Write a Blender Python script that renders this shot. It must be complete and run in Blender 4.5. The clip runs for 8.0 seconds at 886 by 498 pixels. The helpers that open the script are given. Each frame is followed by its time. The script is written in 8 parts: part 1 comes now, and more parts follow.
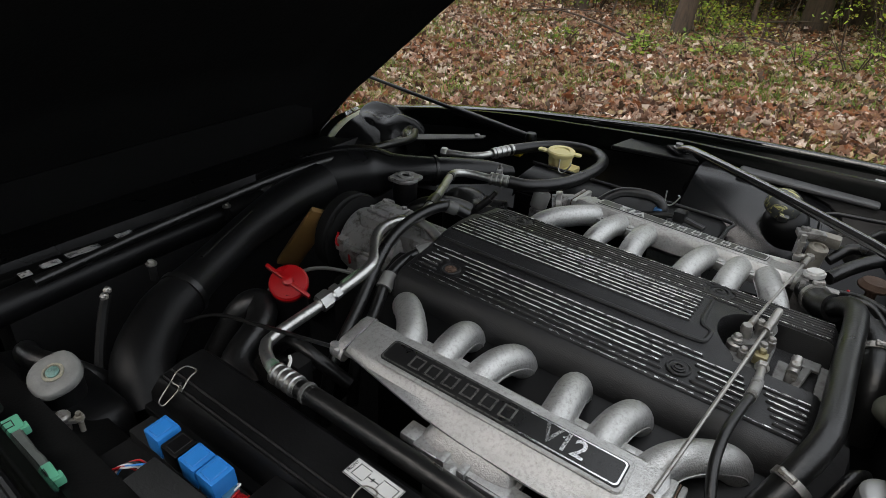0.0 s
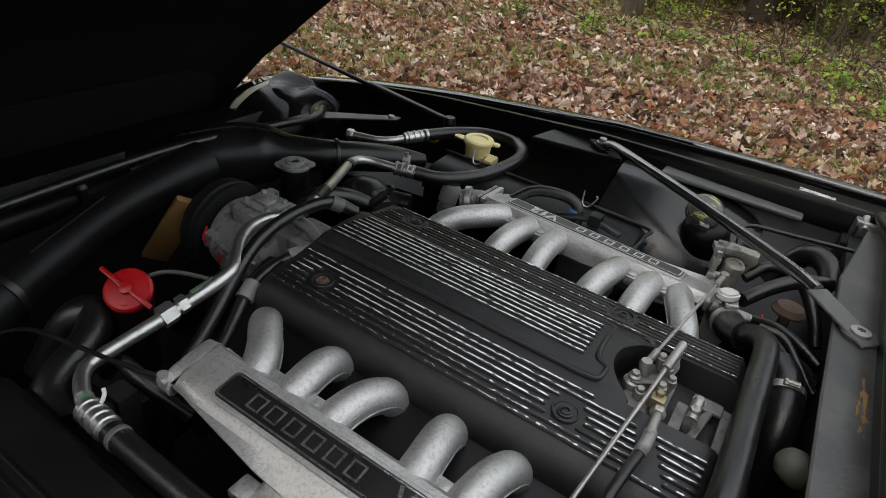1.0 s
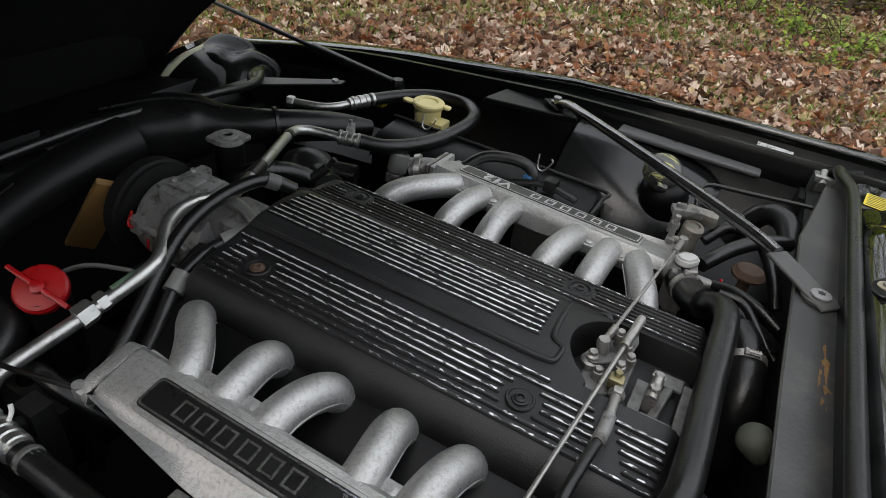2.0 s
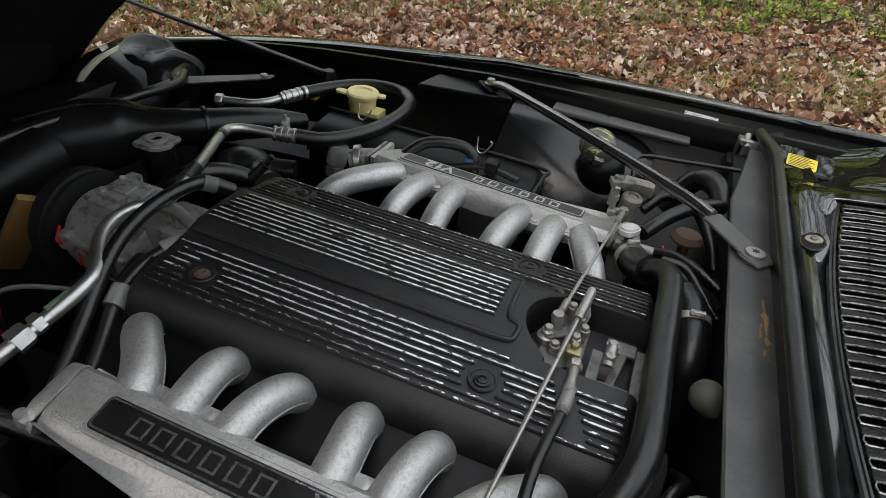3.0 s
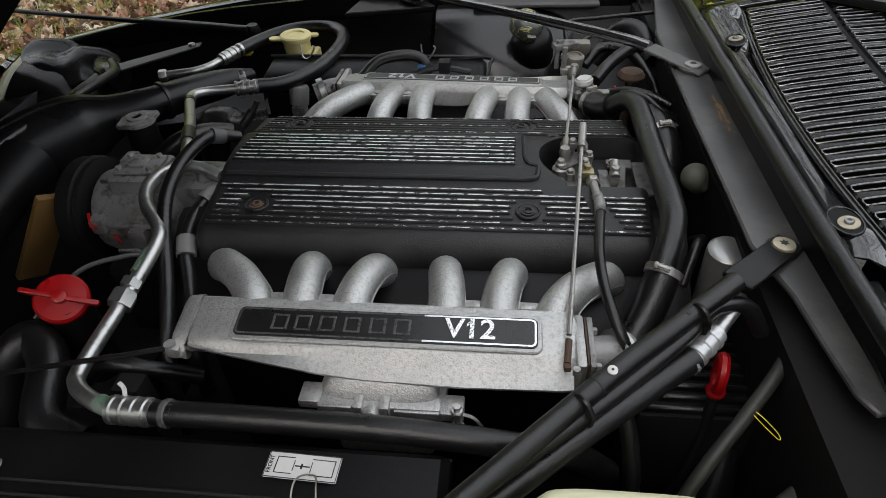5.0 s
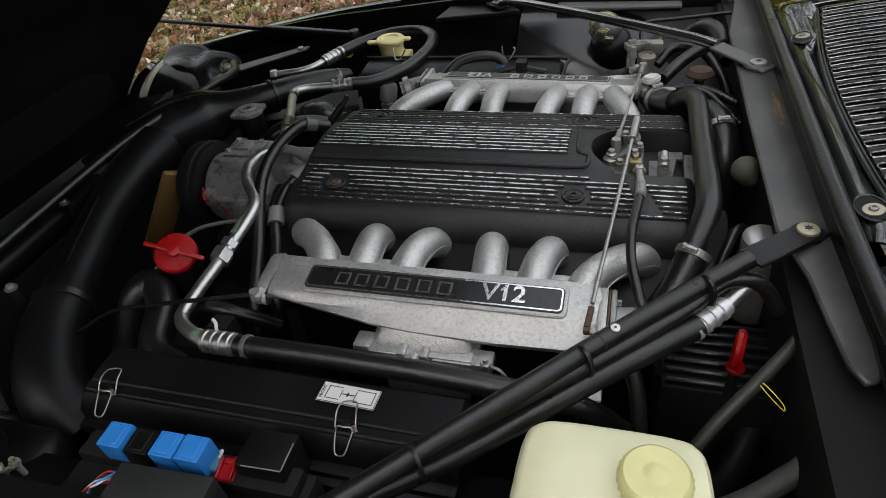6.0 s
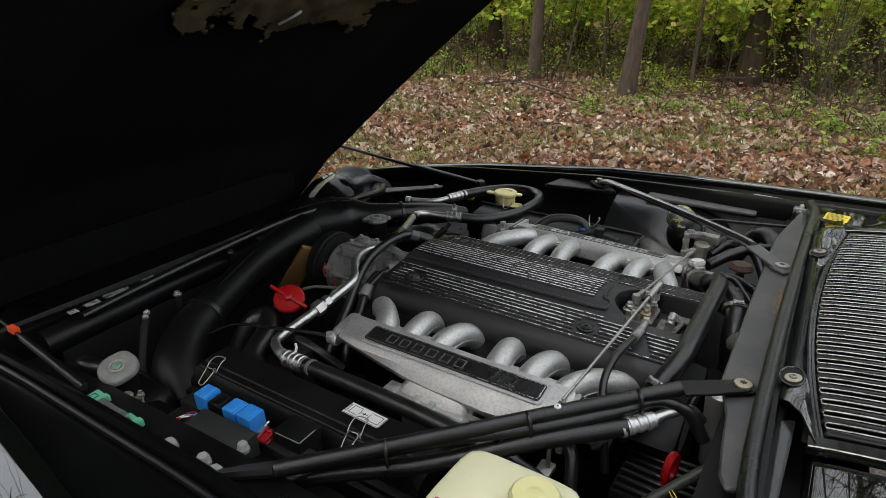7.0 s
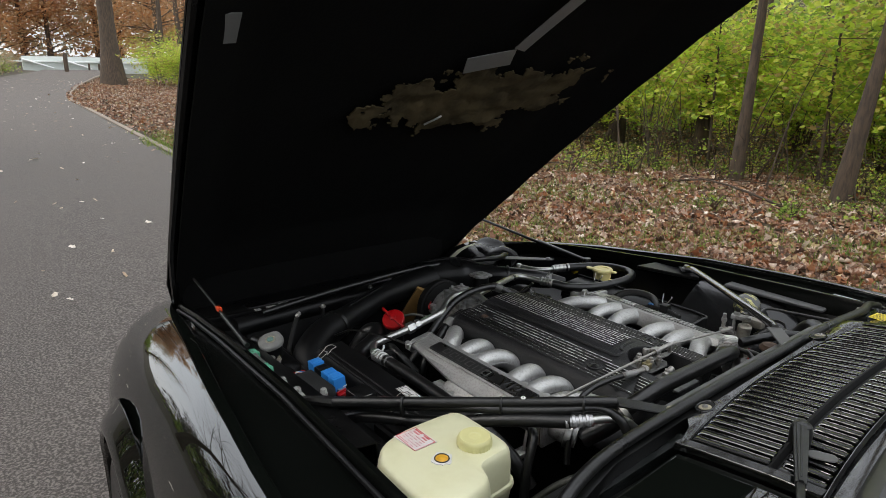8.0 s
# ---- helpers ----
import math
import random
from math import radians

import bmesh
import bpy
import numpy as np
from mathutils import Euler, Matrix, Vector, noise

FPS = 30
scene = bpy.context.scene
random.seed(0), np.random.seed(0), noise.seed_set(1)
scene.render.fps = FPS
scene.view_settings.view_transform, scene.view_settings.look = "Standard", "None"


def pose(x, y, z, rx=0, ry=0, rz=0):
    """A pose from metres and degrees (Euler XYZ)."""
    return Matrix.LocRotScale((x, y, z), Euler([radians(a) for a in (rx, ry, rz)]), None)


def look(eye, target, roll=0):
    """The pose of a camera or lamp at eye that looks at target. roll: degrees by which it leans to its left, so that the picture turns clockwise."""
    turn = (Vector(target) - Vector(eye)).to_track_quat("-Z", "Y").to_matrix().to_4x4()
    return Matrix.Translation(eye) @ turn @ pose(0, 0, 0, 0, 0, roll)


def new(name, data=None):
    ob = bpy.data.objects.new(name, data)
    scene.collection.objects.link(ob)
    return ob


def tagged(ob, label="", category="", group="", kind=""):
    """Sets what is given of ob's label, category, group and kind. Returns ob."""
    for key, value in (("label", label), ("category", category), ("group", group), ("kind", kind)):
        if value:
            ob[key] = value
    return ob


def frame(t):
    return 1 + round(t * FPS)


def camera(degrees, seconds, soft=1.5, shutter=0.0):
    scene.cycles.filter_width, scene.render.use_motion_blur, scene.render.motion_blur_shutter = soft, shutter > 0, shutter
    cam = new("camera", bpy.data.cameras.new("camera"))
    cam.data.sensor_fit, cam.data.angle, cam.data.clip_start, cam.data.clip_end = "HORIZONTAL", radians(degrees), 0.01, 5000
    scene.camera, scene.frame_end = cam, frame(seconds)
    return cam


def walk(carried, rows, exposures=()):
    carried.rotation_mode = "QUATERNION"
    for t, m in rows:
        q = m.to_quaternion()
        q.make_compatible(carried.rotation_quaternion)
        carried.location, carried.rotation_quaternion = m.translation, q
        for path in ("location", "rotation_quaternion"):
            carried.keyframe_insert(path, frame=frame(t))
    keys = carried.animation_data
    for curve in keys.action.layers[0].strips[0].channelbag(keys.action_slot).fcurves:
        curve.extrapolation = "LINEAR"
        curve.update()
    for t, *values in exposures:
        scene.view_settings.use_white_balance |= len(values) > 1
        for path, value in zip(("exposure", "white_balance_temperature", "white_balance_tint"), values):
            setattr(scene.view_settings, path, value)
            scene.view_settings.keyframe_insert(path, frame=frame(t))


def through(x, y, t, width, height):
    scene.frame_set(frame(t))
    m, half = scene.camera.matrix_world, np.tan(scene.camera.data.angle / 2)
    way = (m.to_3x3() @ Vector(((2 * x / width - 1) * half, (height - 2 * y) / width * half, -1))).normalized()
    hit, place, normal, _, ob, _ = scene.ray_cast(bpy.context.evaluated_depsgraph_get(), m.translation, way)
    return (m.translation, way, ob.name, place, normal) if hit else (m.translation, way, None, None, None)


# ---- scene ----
cam = camera(71.3, 8.0, 0.6)
PATH = [
    (0, (0.249, -0.736, 1.348), (-0.739, 0.687, 0.349), 3.4),
    (0.5, (0.266, -0.659, 1.339), (-0.704, 0.761, 0.318), 5.4),
    (1, (0.25, -0.576, 1.337), (-0.568, 0.908, 0.274), 8.5),
    (1.5, (0.239, -0.523, 1.331), (-0.484, 0.962, 0.204), 9.3),
    (2.8, (0.248, -0.512, 1.33), (-0.317, 1.007, 0.158), 6.9),
    (3, (0.235, -0.517, 1.329), (-0.263, 1.026, 0.159), 7.5),
    (3.5, (0.201, -0.565, 1.33), (-0.167, 1.036, 0.188), 4.5),
    (4, (0.168, -0.63, 1.326), (-0.131, 0.969, 0.162), 0.5),
    (4.5, (0.137, -0.668, 1.319), (-0.063, 0.894, 0.086), -1.6),
    (4.7, (0.13, -0.676, 1.317), (-0.05, 0.866, 0.056), -2.2),
    (5.8, (0.18, -0.762, 1.32), (-0.235, 0.703, 0.023), -7.5),
    (6, (0.214, -0.772, 1.334), (-0.318, 0.7, 0.089), -7.9),
    (6.1, (0.231, -0.782, 1.348), (-0.367, 0.733, 0.187), -7.9),
    (6.2, (0.253, -0.799, 1.353), (-0.409, 0.751, 0.276), -7.1),
    (6.5, (0.298, -0.841, 1.372), (-0.524, 0.703, 0.403), -4.0),
    (7, (0.431, -0.95, 1.384), (-0.561, 0.594, 0.589), -0.0),
    (7.5, (0.636, -1.009, 1.405), (-0.618, 0.394, 0.728), -0.0),
    (8, (0.869, -1.056, 1.438), (-0.644, 0.136, 0.899), 0.7),
]
walk(cam, [(t, look(eye, target, roll)) for t, eye, target, roll in PATH], [(0.0, -0.85), (8.0, -0.85)])

# ---- light ----
world = bpy.data.worlds.new("overcast_world")
scene.world = world
world.use_nodes = True
wn, wl = world.node_tree.nodes, world.node_tree.links
sky = wn.new("ShaderNodeTexSky")
sky.sky_type = "NISHITA"
sky.sun_disc = False
sky.sun_elevation, sky.sun_rotation = radians(48), radians(200)
sky.dust_density, sky.air_density = 5.0, 1.0
veil = wn.new("ShaderNodeMixRGB")
veil.inputs[0].default_value = 0.75
veil.inputs[2].default_value = (9.0, 9.3, 9.6, 1)
wl.new(sky.outputs[0], veil.inputs[1])
wl.new(veil.outputs[0], wn["Background"].inputs[0])
wn["Background"].inputs[1].default_value = 0.43
sun = new("sun", bpy.data.lights.new("sun", "SUN"))
sun.data.energy, sun.data.angle, sun.data.color = 0.9, radians(35), (1.0, 0.96, 0.9)
sun.matrix_world = look((0, 0, 8), (1.5, 5.5, 0))

# ---- materials ----
def rgba(c, k=1.0):
    return (min(c[0] * k, 1), min(c[1] * k, 1), min(c[2] * k, 1), 1)


def mat(name, base, rough=0.5, metal=0.0, scale=18.0, var=0.2, bump=0.15, bscale=350.0, second=None, amount=0.5,
        edge=0.08, sscale=40.0, srough=None, smetal=None, coat=0.0, coat_ior=1.95, coat_rough=0.02, rand=0.0, spec=0.5, stretch=(1, 1, 1)):
    """A surface with broad and fine variation; second is a colour that comes through in patches (dust, rust, bare metal)."""
    m = bpy.data.materials.new(name)
    m.use_nodes = True
    n, l = m.node_tree.nodes, m.node_tree.links
    b = n["Principled BSDF"]
    co = n.new("ShaderNodeTexCoord")
    mp = n.new("ShaderNodeMapping")
    mp.inputs["Scale"].default_value = stretch
    l.new(co.outputs["Object"], mp.inputs[0])
    broad = n.new("ShaderNodeTexNoise")
    broad.inputs["Scale"].default_value, broad.inputs["Detail"].default_value = scale, 5
    l.new(mp.outputs[0], broad.inputs[0])
    mix = n.new("ShaderNodeMixRGB")
    mix.inputs[1].default_value, mix.inputs[2].default_value = rgba(base, 1 - var), rgba(base, 1 + var)
    l.new(broad.outputs[0], mix.inputs[0])
    out = mix.outputs[0]
    if rand:
        info = n.new("ShaderNodeObjectInfo")
        hsv = n.new("ShaderNodeHueSaturation")
        mr = n.new("ShaderNodeMapRange")
        mr.inputs[3].default_value, mr.inputs[4].default_value = 1 - rand, 1 + rand
        l.new(info.outputs["Random"], mr.inputs[0])
        l.new(mr.outputs[0], hsv.inputs["Value"])
        l.new(out, hsv.inputs["Color"])
        out = hsv.outputs[0]
    rmap = n.new("ShaderNodeMapRange")
    rmap.inputs[3].default_value, rmap.inputs[4].default_value = max(rough - 0.1, 0.02), min(rough + 0.1, 1)
    l.new(broad.outputs[0], rmap.inputs[0])
    rout = rmap.outputs[0]
    if second:
        sn = n.new("ShaderNodeTexNoise")
        sn.inputs["Scale"].default_value, sn.inputs["Detail"].default_value = sscale, 8
        sn.inputs["Roughness"].default_value = 0.65
        l.new(mp.outputs[0], sn.inputs[0])
        sm = n.new("ShaderNodeMapRange")
        sm.inputs[1].default_value, sm.inputs[2].default_value = 1 - amount - edge / 2, 1 - amount + edge / 2
        l.new(sn.outputs[0], sm.inputs[0])
        m2 = n.new("ShaderNodeMixRGB")
        m2.inputs[2].default_value = rgba(second)
        l.new(out, m2.inputs[1])
        l.new(sm.outputs[0], m2.inputs[0])
        out = m2.outputs[0]
        if srough is not None:
            m3 = n.new("ShaderNodeMix")
            m3.inputs[3].default_value = srough
            l.new(rout, m3.inputs[2])
            l.new(sm.outputs[0], m3.inputs[0])
            rout = m3.outputs[0]
        if smetal is not None:
            m4 = n.new("ShaderNodeMix")
            m4.inputs[2].default_value, m4.inputs[3].default_value = metal, smetal
            l.new(sm.outputs[0], m4.inputs[0])
            l.new(m4.outputs[0], b.inputs["Metallic"])
    b.inputs["Metallic"].default_value = metal
    l.new(out, b.inputs["Base Color"])
    l.new(rout, b.inputs["Roughness"])
    b.inputs["Specular IOR Level"].default_value = spec
    b.inputs["Coat Weight"].default_value = coat
    b.inputs["Coat Roughness"].default_value, b.inputs["Coat IOR"].default_value = coat_rough, coat_ior
    if bump:
        fine = n.new("ShaderNodeTexNoise")
        fine.inputs["Scale"].default_value, fine.inputs["Detail"].default_value = bscale, 3
        l.new(mp.outputs[0], fine.inputs[0])
        bp = n.new("ShaderNodeBump")
        bp.inputs["Strength"].default_value, bp.inputs["Distance"].default_value = bump, 0.002
        l.new(fine.outputs[0], bp.inputs["Height"])
        l.new(bp.outputs[0], b.inputs["Normal"])
    return m


def island_mat(name, colours, rough=0.6, through=0.0, spec=0.3):
    """Each loose piece of the mesh takes its own colour out of the row of colours."""
    m = bpy.data.materials.new(name)
    m.use_nodes = True
    n, l = m.node_tree.nodes, m.node_tree.links
    b = n["Principled BSDF"]
    g = n.new("ShaderNodeNewGeometry")
    r = n.new("ShaderNodeValToRGB")
    r.color_ramp.interpolation = "CONSTANT"
    for k, c in enumerate(colours):
        e = r.color_ramp.elements[k] if k < 2 else r.color_ramp.elements.new(0.5)
        e.color = rgba(c)
    for k, e in enumerate(list(r.color_ramp.elements)):
        e.position = k / len(colours)
    l.new(g.outputs["Random Per Island"], r.inputs[0])
    co = n.new("ShaderNodeTexCoord")
    no = n.new("ShaderNodeTexNoise")
    no.inputs["Scale"].default_value = 60
    l.new(co.outputs["Object"], no.inputs[0])
    mx = n.new("ShaderNodeMixRGB")
    mx.blend_type, mx.inputs[0].default_value = "OVERLAY", 0.5
    l.new(r.outputs[0], mx.inputs[1])
    l.new(no.outputs[0], mx.inputs[2])
    l.new(mx.outputs[0], b.inputs["Base Color"])
    b.inputs["Roughness"].default_value = rough
    b.inputs["Specular IOR Level"].default_value = spec
    if through:
        t = n.new("ShaderNodeBsdfTranslucent")
        l.new(mx.outputs[0], t.inputs[0])
        ms = n.new("ShaderNodeMixShader")
        ms.inputs[0].default_value = through
        l.new(b.outputs[0], ms.inputs[1])
        l.new(t.outputs[0], ms.inputs[2])
        l.new(ms.outputs[0], n["Material Output"].inputs[0])
    return m


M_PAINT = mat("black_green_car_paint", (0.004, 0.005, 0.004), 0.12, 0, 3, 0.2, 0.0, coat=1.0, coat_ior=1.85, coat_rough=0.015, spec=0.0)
# body paint again, its coat weakened to dim the mirrored foliage
M_SIDE = mat("dimmed_scuttle_paint", (0.004, 0.006, 0.005), 0.15, 0, 3, 0.2, 0.0, coat=1.0, coat_ior=1.36, coat_rough=0.03, spec=0.0)
M_SCUT = mat("dusty_scuttle_paint", (0.005, 0.006, 0.0055), 0.3, 0, 6, 0.3, 0.0, second=(0.028, 0.030, 0.031), amount=0.42, edge=0.3, sscale=25, coat=1.0, coat_ior=1.6, coat_rough=0.12, spec=0.0)
M_STRIP = mat("worn_dusty_scuttle_paint", (0.007, 0.0075, 0.0075), 0.3, 0, 6, 0.35, 0.03, 60, second=(0.040, 0.041, 0.042), amount=0.42, edge=0.35, sscale=22, coat=1.0, coat_ior=1.95, coat_rough=0.06, spec=0.0)
M_SLAT = mat("satin_vent_black", (0.004, 0.0045, 0.004), 0.22, 0, 12, 0.3, 0.0, coat=1.0, coat_ior=1.33, coat_rough=0.08, spec=0.0)
# lighter and shinier than the slats, so that edges catch a bright line
M_LIP = mat("glint_black", (0.05, 0.05, 0.05), 0.16, 0.5, 40, 0.3, 0.0, coat=1.0, coat_ior=2.2, coat_rough=0.04, spec=0.0)
M_STEELD = mat("dull_linkage_steel", (0.36, 0.35, 0.33), 0.45, 0.8, 40, 0.3, 0.15, 300, second=(0.14, 0.10, 0.07), amount=0.36, edge=0.2, sscale=90)
M_BODY = mat("satin_black_body_metal", (0.004, 0.004, 0.004), 0.3, 0, 9, 0.3, 0.1, 300, second=(0.012, 0.012, 0.0118), amount=0.36, edge=0.3, sscale=9, spec=0.22)
M_GUT = mat("black_gutter_paint", (0.003, 0.0035, 0.003), 0.2, 0, 6, 0.3, 0.0, spec=0.1)
M_LAMP = mat("dusty_lamp_plastic", (0.005, 0.005, 0.005), 0.22, 0, 12, 0.5, 0.1, 120, second=(0.009, 0.009, 0.0088), amount=0.42, edge=0.3, sscale=14, spec=0.16)
M_COVER = mat("crackle_black_cover", (0.008, 0.008, 0.0085), 0.44, 0, 12, 0.25, 0.35, 900, second=(0.016, 0.016, 0.0165), amount=0.36, edge=0.3, sscale=14)
M_RIB = mat("chipped_black_rib", (0.014, 0.014, 0.015), 0.4, 0, 20, 0.2, 0.2, 500, second=(0.8, 0.8, 0.8), amount=0.44, edge=0.015, sscale=330, srough=0.28, smetal=0.9, stretch=(0.35, 1, 1))
M_RIBW = mat("worn_bare_rib", (0.74, 0.74, 0.74), 0.3, 0.5, 20, 0.2, 0.2, 500, second=(0.010, 0.010, 0.010), amount=0.465, edge=0.02, sscale=300, srough=0.5, smetal=0.0, stretch=(0.32, 1, 1))
M_ALU = mat("cast_aluminium", (0.48, 0.48, 0.47), 0.39, 0.75, 22, 0.3, 0.45, 520, second=(0.34, 0.33, 0.315), amount=0.40, edge=0.25, sscale=230, srough=0.6)
M_ALUD = mat("dull_cast_aluminium", (0.31, 0.305, 0.30), 0.55, 0.6, 30, 0.3, 0.4, 300, second=(0.12, 0.11, 0.10), amount=0.42, edge=0.15, sscale=45)
M_STEEL = mat("drawn_steel_pipe", (0.48, 0.48, 0.465), 0.36, 0.95, 25, 0.15, 0.08, 300, second=(0.2, 0.19, 0.17), amount=0.35, edge=0.2, sscale=60)
M_CHROME = mat("bright_chrome", (0.75, 0.75, 0.76), 0.12, 1.0, 10, 0.05, 0.0)
M_PALEZ = mat("pale_plated_steel", (0.37, 0.335, 0.25), 0.42, 0.5, 50, 0.2, 0.1, second=(0.26, 0.22, 0.14), amount=0.36, edge=0.3, sscale=120)
M_ZINC = mat("yellow_zinc_plate", (0.32, 0.28, 0.16), 0.4, 0.8, 40, 0.2, 0.1)
M_RUBBER = mat("black_rubber", (0.006, 0.006, 0.006), 0.31, 0, 15, 0.3, 0.2, 250, second=(0.013, 0.0125, 0.012), amount=0.36, edge=0.3, sscale=20)
M_DUCT = mat("dusty_black_plastic", (0.004, 0.004, 0.0042), 0.4, 0, 8, 0.3, 0.12, 200, second=(0.010, 0.0102, 0.0105), amount=0.36, edge=0.3, sscale=10, spec=0.22)
M_DUSTY = mat("dusty_duct_plastic", (0.005, 0.005, 0.0052), 0.30, 0, 8, 0.3, 0.12, 200, second=(0.011, 0.0112, 0.0115), amount=0.42, edge=0.3, sscale=12, spec=0.32)
M_DARK = mat("grimy_black_metal", (0.005, 0.005, 0.005), 0.7, 0, 10, 0.4, 0.3, 90, spec=0.25)
M_FELT = mat("black_insulation_felt", (0.004, 0.004, 0.004), 0.9, 0, 9, 0.5, 0.6, 120, spec=0.12)
M_FIBRE = mat("torn_brown_fibre", (0.10, 0.078, 0.043), 0.95, 0, 14, 0.45, 1.0, 60, second=(0.03, 0.025, 0.016), amount=0.45, edge=0.3, sscale=7, spec=0.1)
M_TAPE = mat("grey_tape", (0.2, 0.2, 0.2), 0.5, 0.2, 30, 0.15, 0.1, 200)
M_RED = mat("red_plastic", (0.30, 0.003, 0.005), 0.3, 0, 20, 0.12, 0.05)
M_BLUE = mat("blue_relay_plastic", (0.022, 0.18, 0.52), 0.35, 0, 20, 0.12, 0.05)
M_GREEN = mat("green_clip_plastic", (0.10, 0.35, 0.22), 0.45, 0, 20, 0.2, 0.1)
M_CREAM = mat("aged_cream_plastic", (0.62, 0.61, 0.41), 0.36, 0, 12, 0.07, 0.05, 120, second=(0.53, 0.51, 0.31), amount=0.4, edge=0.4, sscale=12)
M_YCAP = mat("yellowed_cap_plastic", (0.60, 0.57, 0.27), 0.42, 0, 20, 0.15, 0.08, 120)
M_WHITE = mat("white_print_stock", (0.58, 0.58, 0.56), 0.5, 0, 30, 0.06, 0.0)
M_GREYLAB = mat("worn_silver_foil", (0.45, 0.45, 0.44), 0.45, 0.3, 50, 0.3, 0.1, second=(0.1, 0.1, 0.1), amount=0.45, edge=0.05, sscale=120)
M_YELLOW = mat("yellow_warning_stock", (0.72, 0.56, 0.03), 0.4, 0, 30, 0.08, 0.0)
M_INK = mat("black_ink", (0.01, 0.01, 0.01), 0.6, 0, 30, 0.1, 0.0)
M_REDINK = mat("red_ink", (0.5, 0.03, 0.03), 0.6, 0, 30, 0.1, 0.0)
M_ORANGE = mat("aged_orange_card", (0.16, 0.085, 0.022), 0.7, 0, 20, 0.3, 0.2)
M_PLATE = mat("black_name_plate", (0.010, 0.010, 0.010), 0.3, 0, 20, 0.3, 0.0)
M_LETTER = mat("faded_grey_letter", (0.085, 0.085, 0.08), 0.45, 0.3, 60, 0.4, 0.0, second=(0.03, 0.03, 0.03), amount=0.45, edge=0.06, sscale=160)
M_LETTERW = mat("silver_white_letter", (0.66, 0.66, 0.66), 0.35, 0.4, 60, 0.1, 0.0)
M_BARE = mat("bare_metal_letter", (0.72, 0.72, 0.72), 0.26, 1.0, 60, 0.15, 0.0, second=(0.05, 0.05, 0.05), amount=0.34, edge=0.05, sscale=240)
M_WORNL = mat("half_worn_letter", (0.62, 0.62, 0.62), 0.20, 1.0, 60, 0.2, 0.0, second=(0.06, 0.06, 0.06), amount=0.42, edge=0.12, sscale=600)
M_RUST = mat("rusty_brown", (0.075, 0.045, 0.03), 0.8, 0.1, 40, 0.4, 0.4, 200)
M_GREYP = mat("grey_plastic", (0.17, 0.17, 0.16), 0.5, 0, 30, 0.15, 0.1)
M_GREYD = mat("dark_grey_plastic", (0.075, 0.075, 0.072), 0.5, 0, 30, 0.25, 0.1)
M_ASPHALT = mat("worn_asphalt", (0.054, 0.045, 0.039), 0.88, 0, 0.5, 0.4, 1.0, 45, second=(0.175, 0.153, 0.135), amount=0.47, edge=0.14, sscale=85)
M_SOIL = mat("brown_leaf_mould", (0.052, 0.035, 0.021), 0.95, 0, 2.5, 0.4, 1.0, 40, second=(0.05, 0.07, 0.02), amount=0.43, edge=0.15, sscale=1.3)
M_BARK = mat("grey_brown_bark", (0.095, 0.066, 0.045), 0.95, 0, 6, 0.35, 1.0, 60, second=(0.05, 0.038, 0.028), amount=0.48, edge=0.2, sscale=25, stretch=(1, 1, 0.18))
M_TWIG = mat("brown_twig", (0.07, 0.05, 0.035), 0.9, 0, 20, 0.3, 0.3, 100)
M_LEAVES = island_mat("fallen_leaves", [(0.27, 0.14, 0.085), (0.37, 0.225, 0.155), (0.19, 0.10, 0.06), (0.46, 0.36, 0.28), (0.31, 0.17, 0.09), (0.26, 0.10, 0.045), (0.50, 0.36, 0.27), (0.10, 0.055, 0.038), (0.36, 0.21, 0.14), (0.72, 0.60, 0.50), (0.34, 0.15, 0.07), (0.22, 0.13, 0.09), (0.08, 0.05, 0.03), (0.50, 0.38, 0.22)], 0.65, 0.1)
M_GRASS = island_mat("green_grass", [(0.16, 0.24, 0.04), (0.22, 0.31, 0.06), (0.12, 0.19, 0.04), (0.30, 0.34, 0.09)], 0.6, 0.3)
M_FOLG = island_mat("yellow_green_foliage", [(0.50, 0.64, 0.07), (0.62, 0.76, 0.10), (0.40, 0.56, 0.07), (0.76, 0.80, 0.16), (0.24, 0.38, 0.06), (0.68, 0.62, 0.14), (0.34, 0.42, 0.08), (0.46, 0.34, 0.13)], 0.5, 0.62)
M_FOLD = island_mat("dark_green_foliage", [(0.20, 0.31, 0.05), (0.29, 0.42, 0.07), (0.14, 0.23, 0.04), (0.42, 0.52, 0.09), (0.30, 0.24, 0.10)], 0.5, 0.5)
M_FOLH = island_mat("light_green_foliage", [(0.40, 0.50, 0.14), (0.50, 0.60, 0.18), (0.30, 0.40, 0.12), (0.56, 0.56, 0.22), (0.22, 0.30, 0.09), (0.48, 0.40, 0.20)], 0.5, 0.6)
# pale tan leaves; distance haze is mixed into these colours
M_FOLT = island_mat("hazy_tan_foliage", [(0.46, 0.36, 0.22), (0.40, 0.36, 0.26), (0.5, 0.32, 0.18), (0.42, 0.42, 0.3)], 0.7, 0.5)
M_WIRE = mat("dull_spring_wire", (0.34, 0.32, 0.29), 0.4, 0.8, 40, 0.3, 0.0)
M_FOLO = island_mat("rust_autumn_foliage", [(0.60, 0.31, 0.14), (0.50, 0.25, 0.11), (0.66, 0.42, 0.20), (0.44, 0.28, 0.15), (0.68, 0.50, 0.30)], 0.6, 0.6)
M_FOLB = island_mat("brown_dull_foliage", [(0.05, 0.045, 0.02), (0.07, 0.05, 0.02), (0.035, 0.045, 0.015), (0.09, 0.07, 0.03)], 0.6, 0.3)
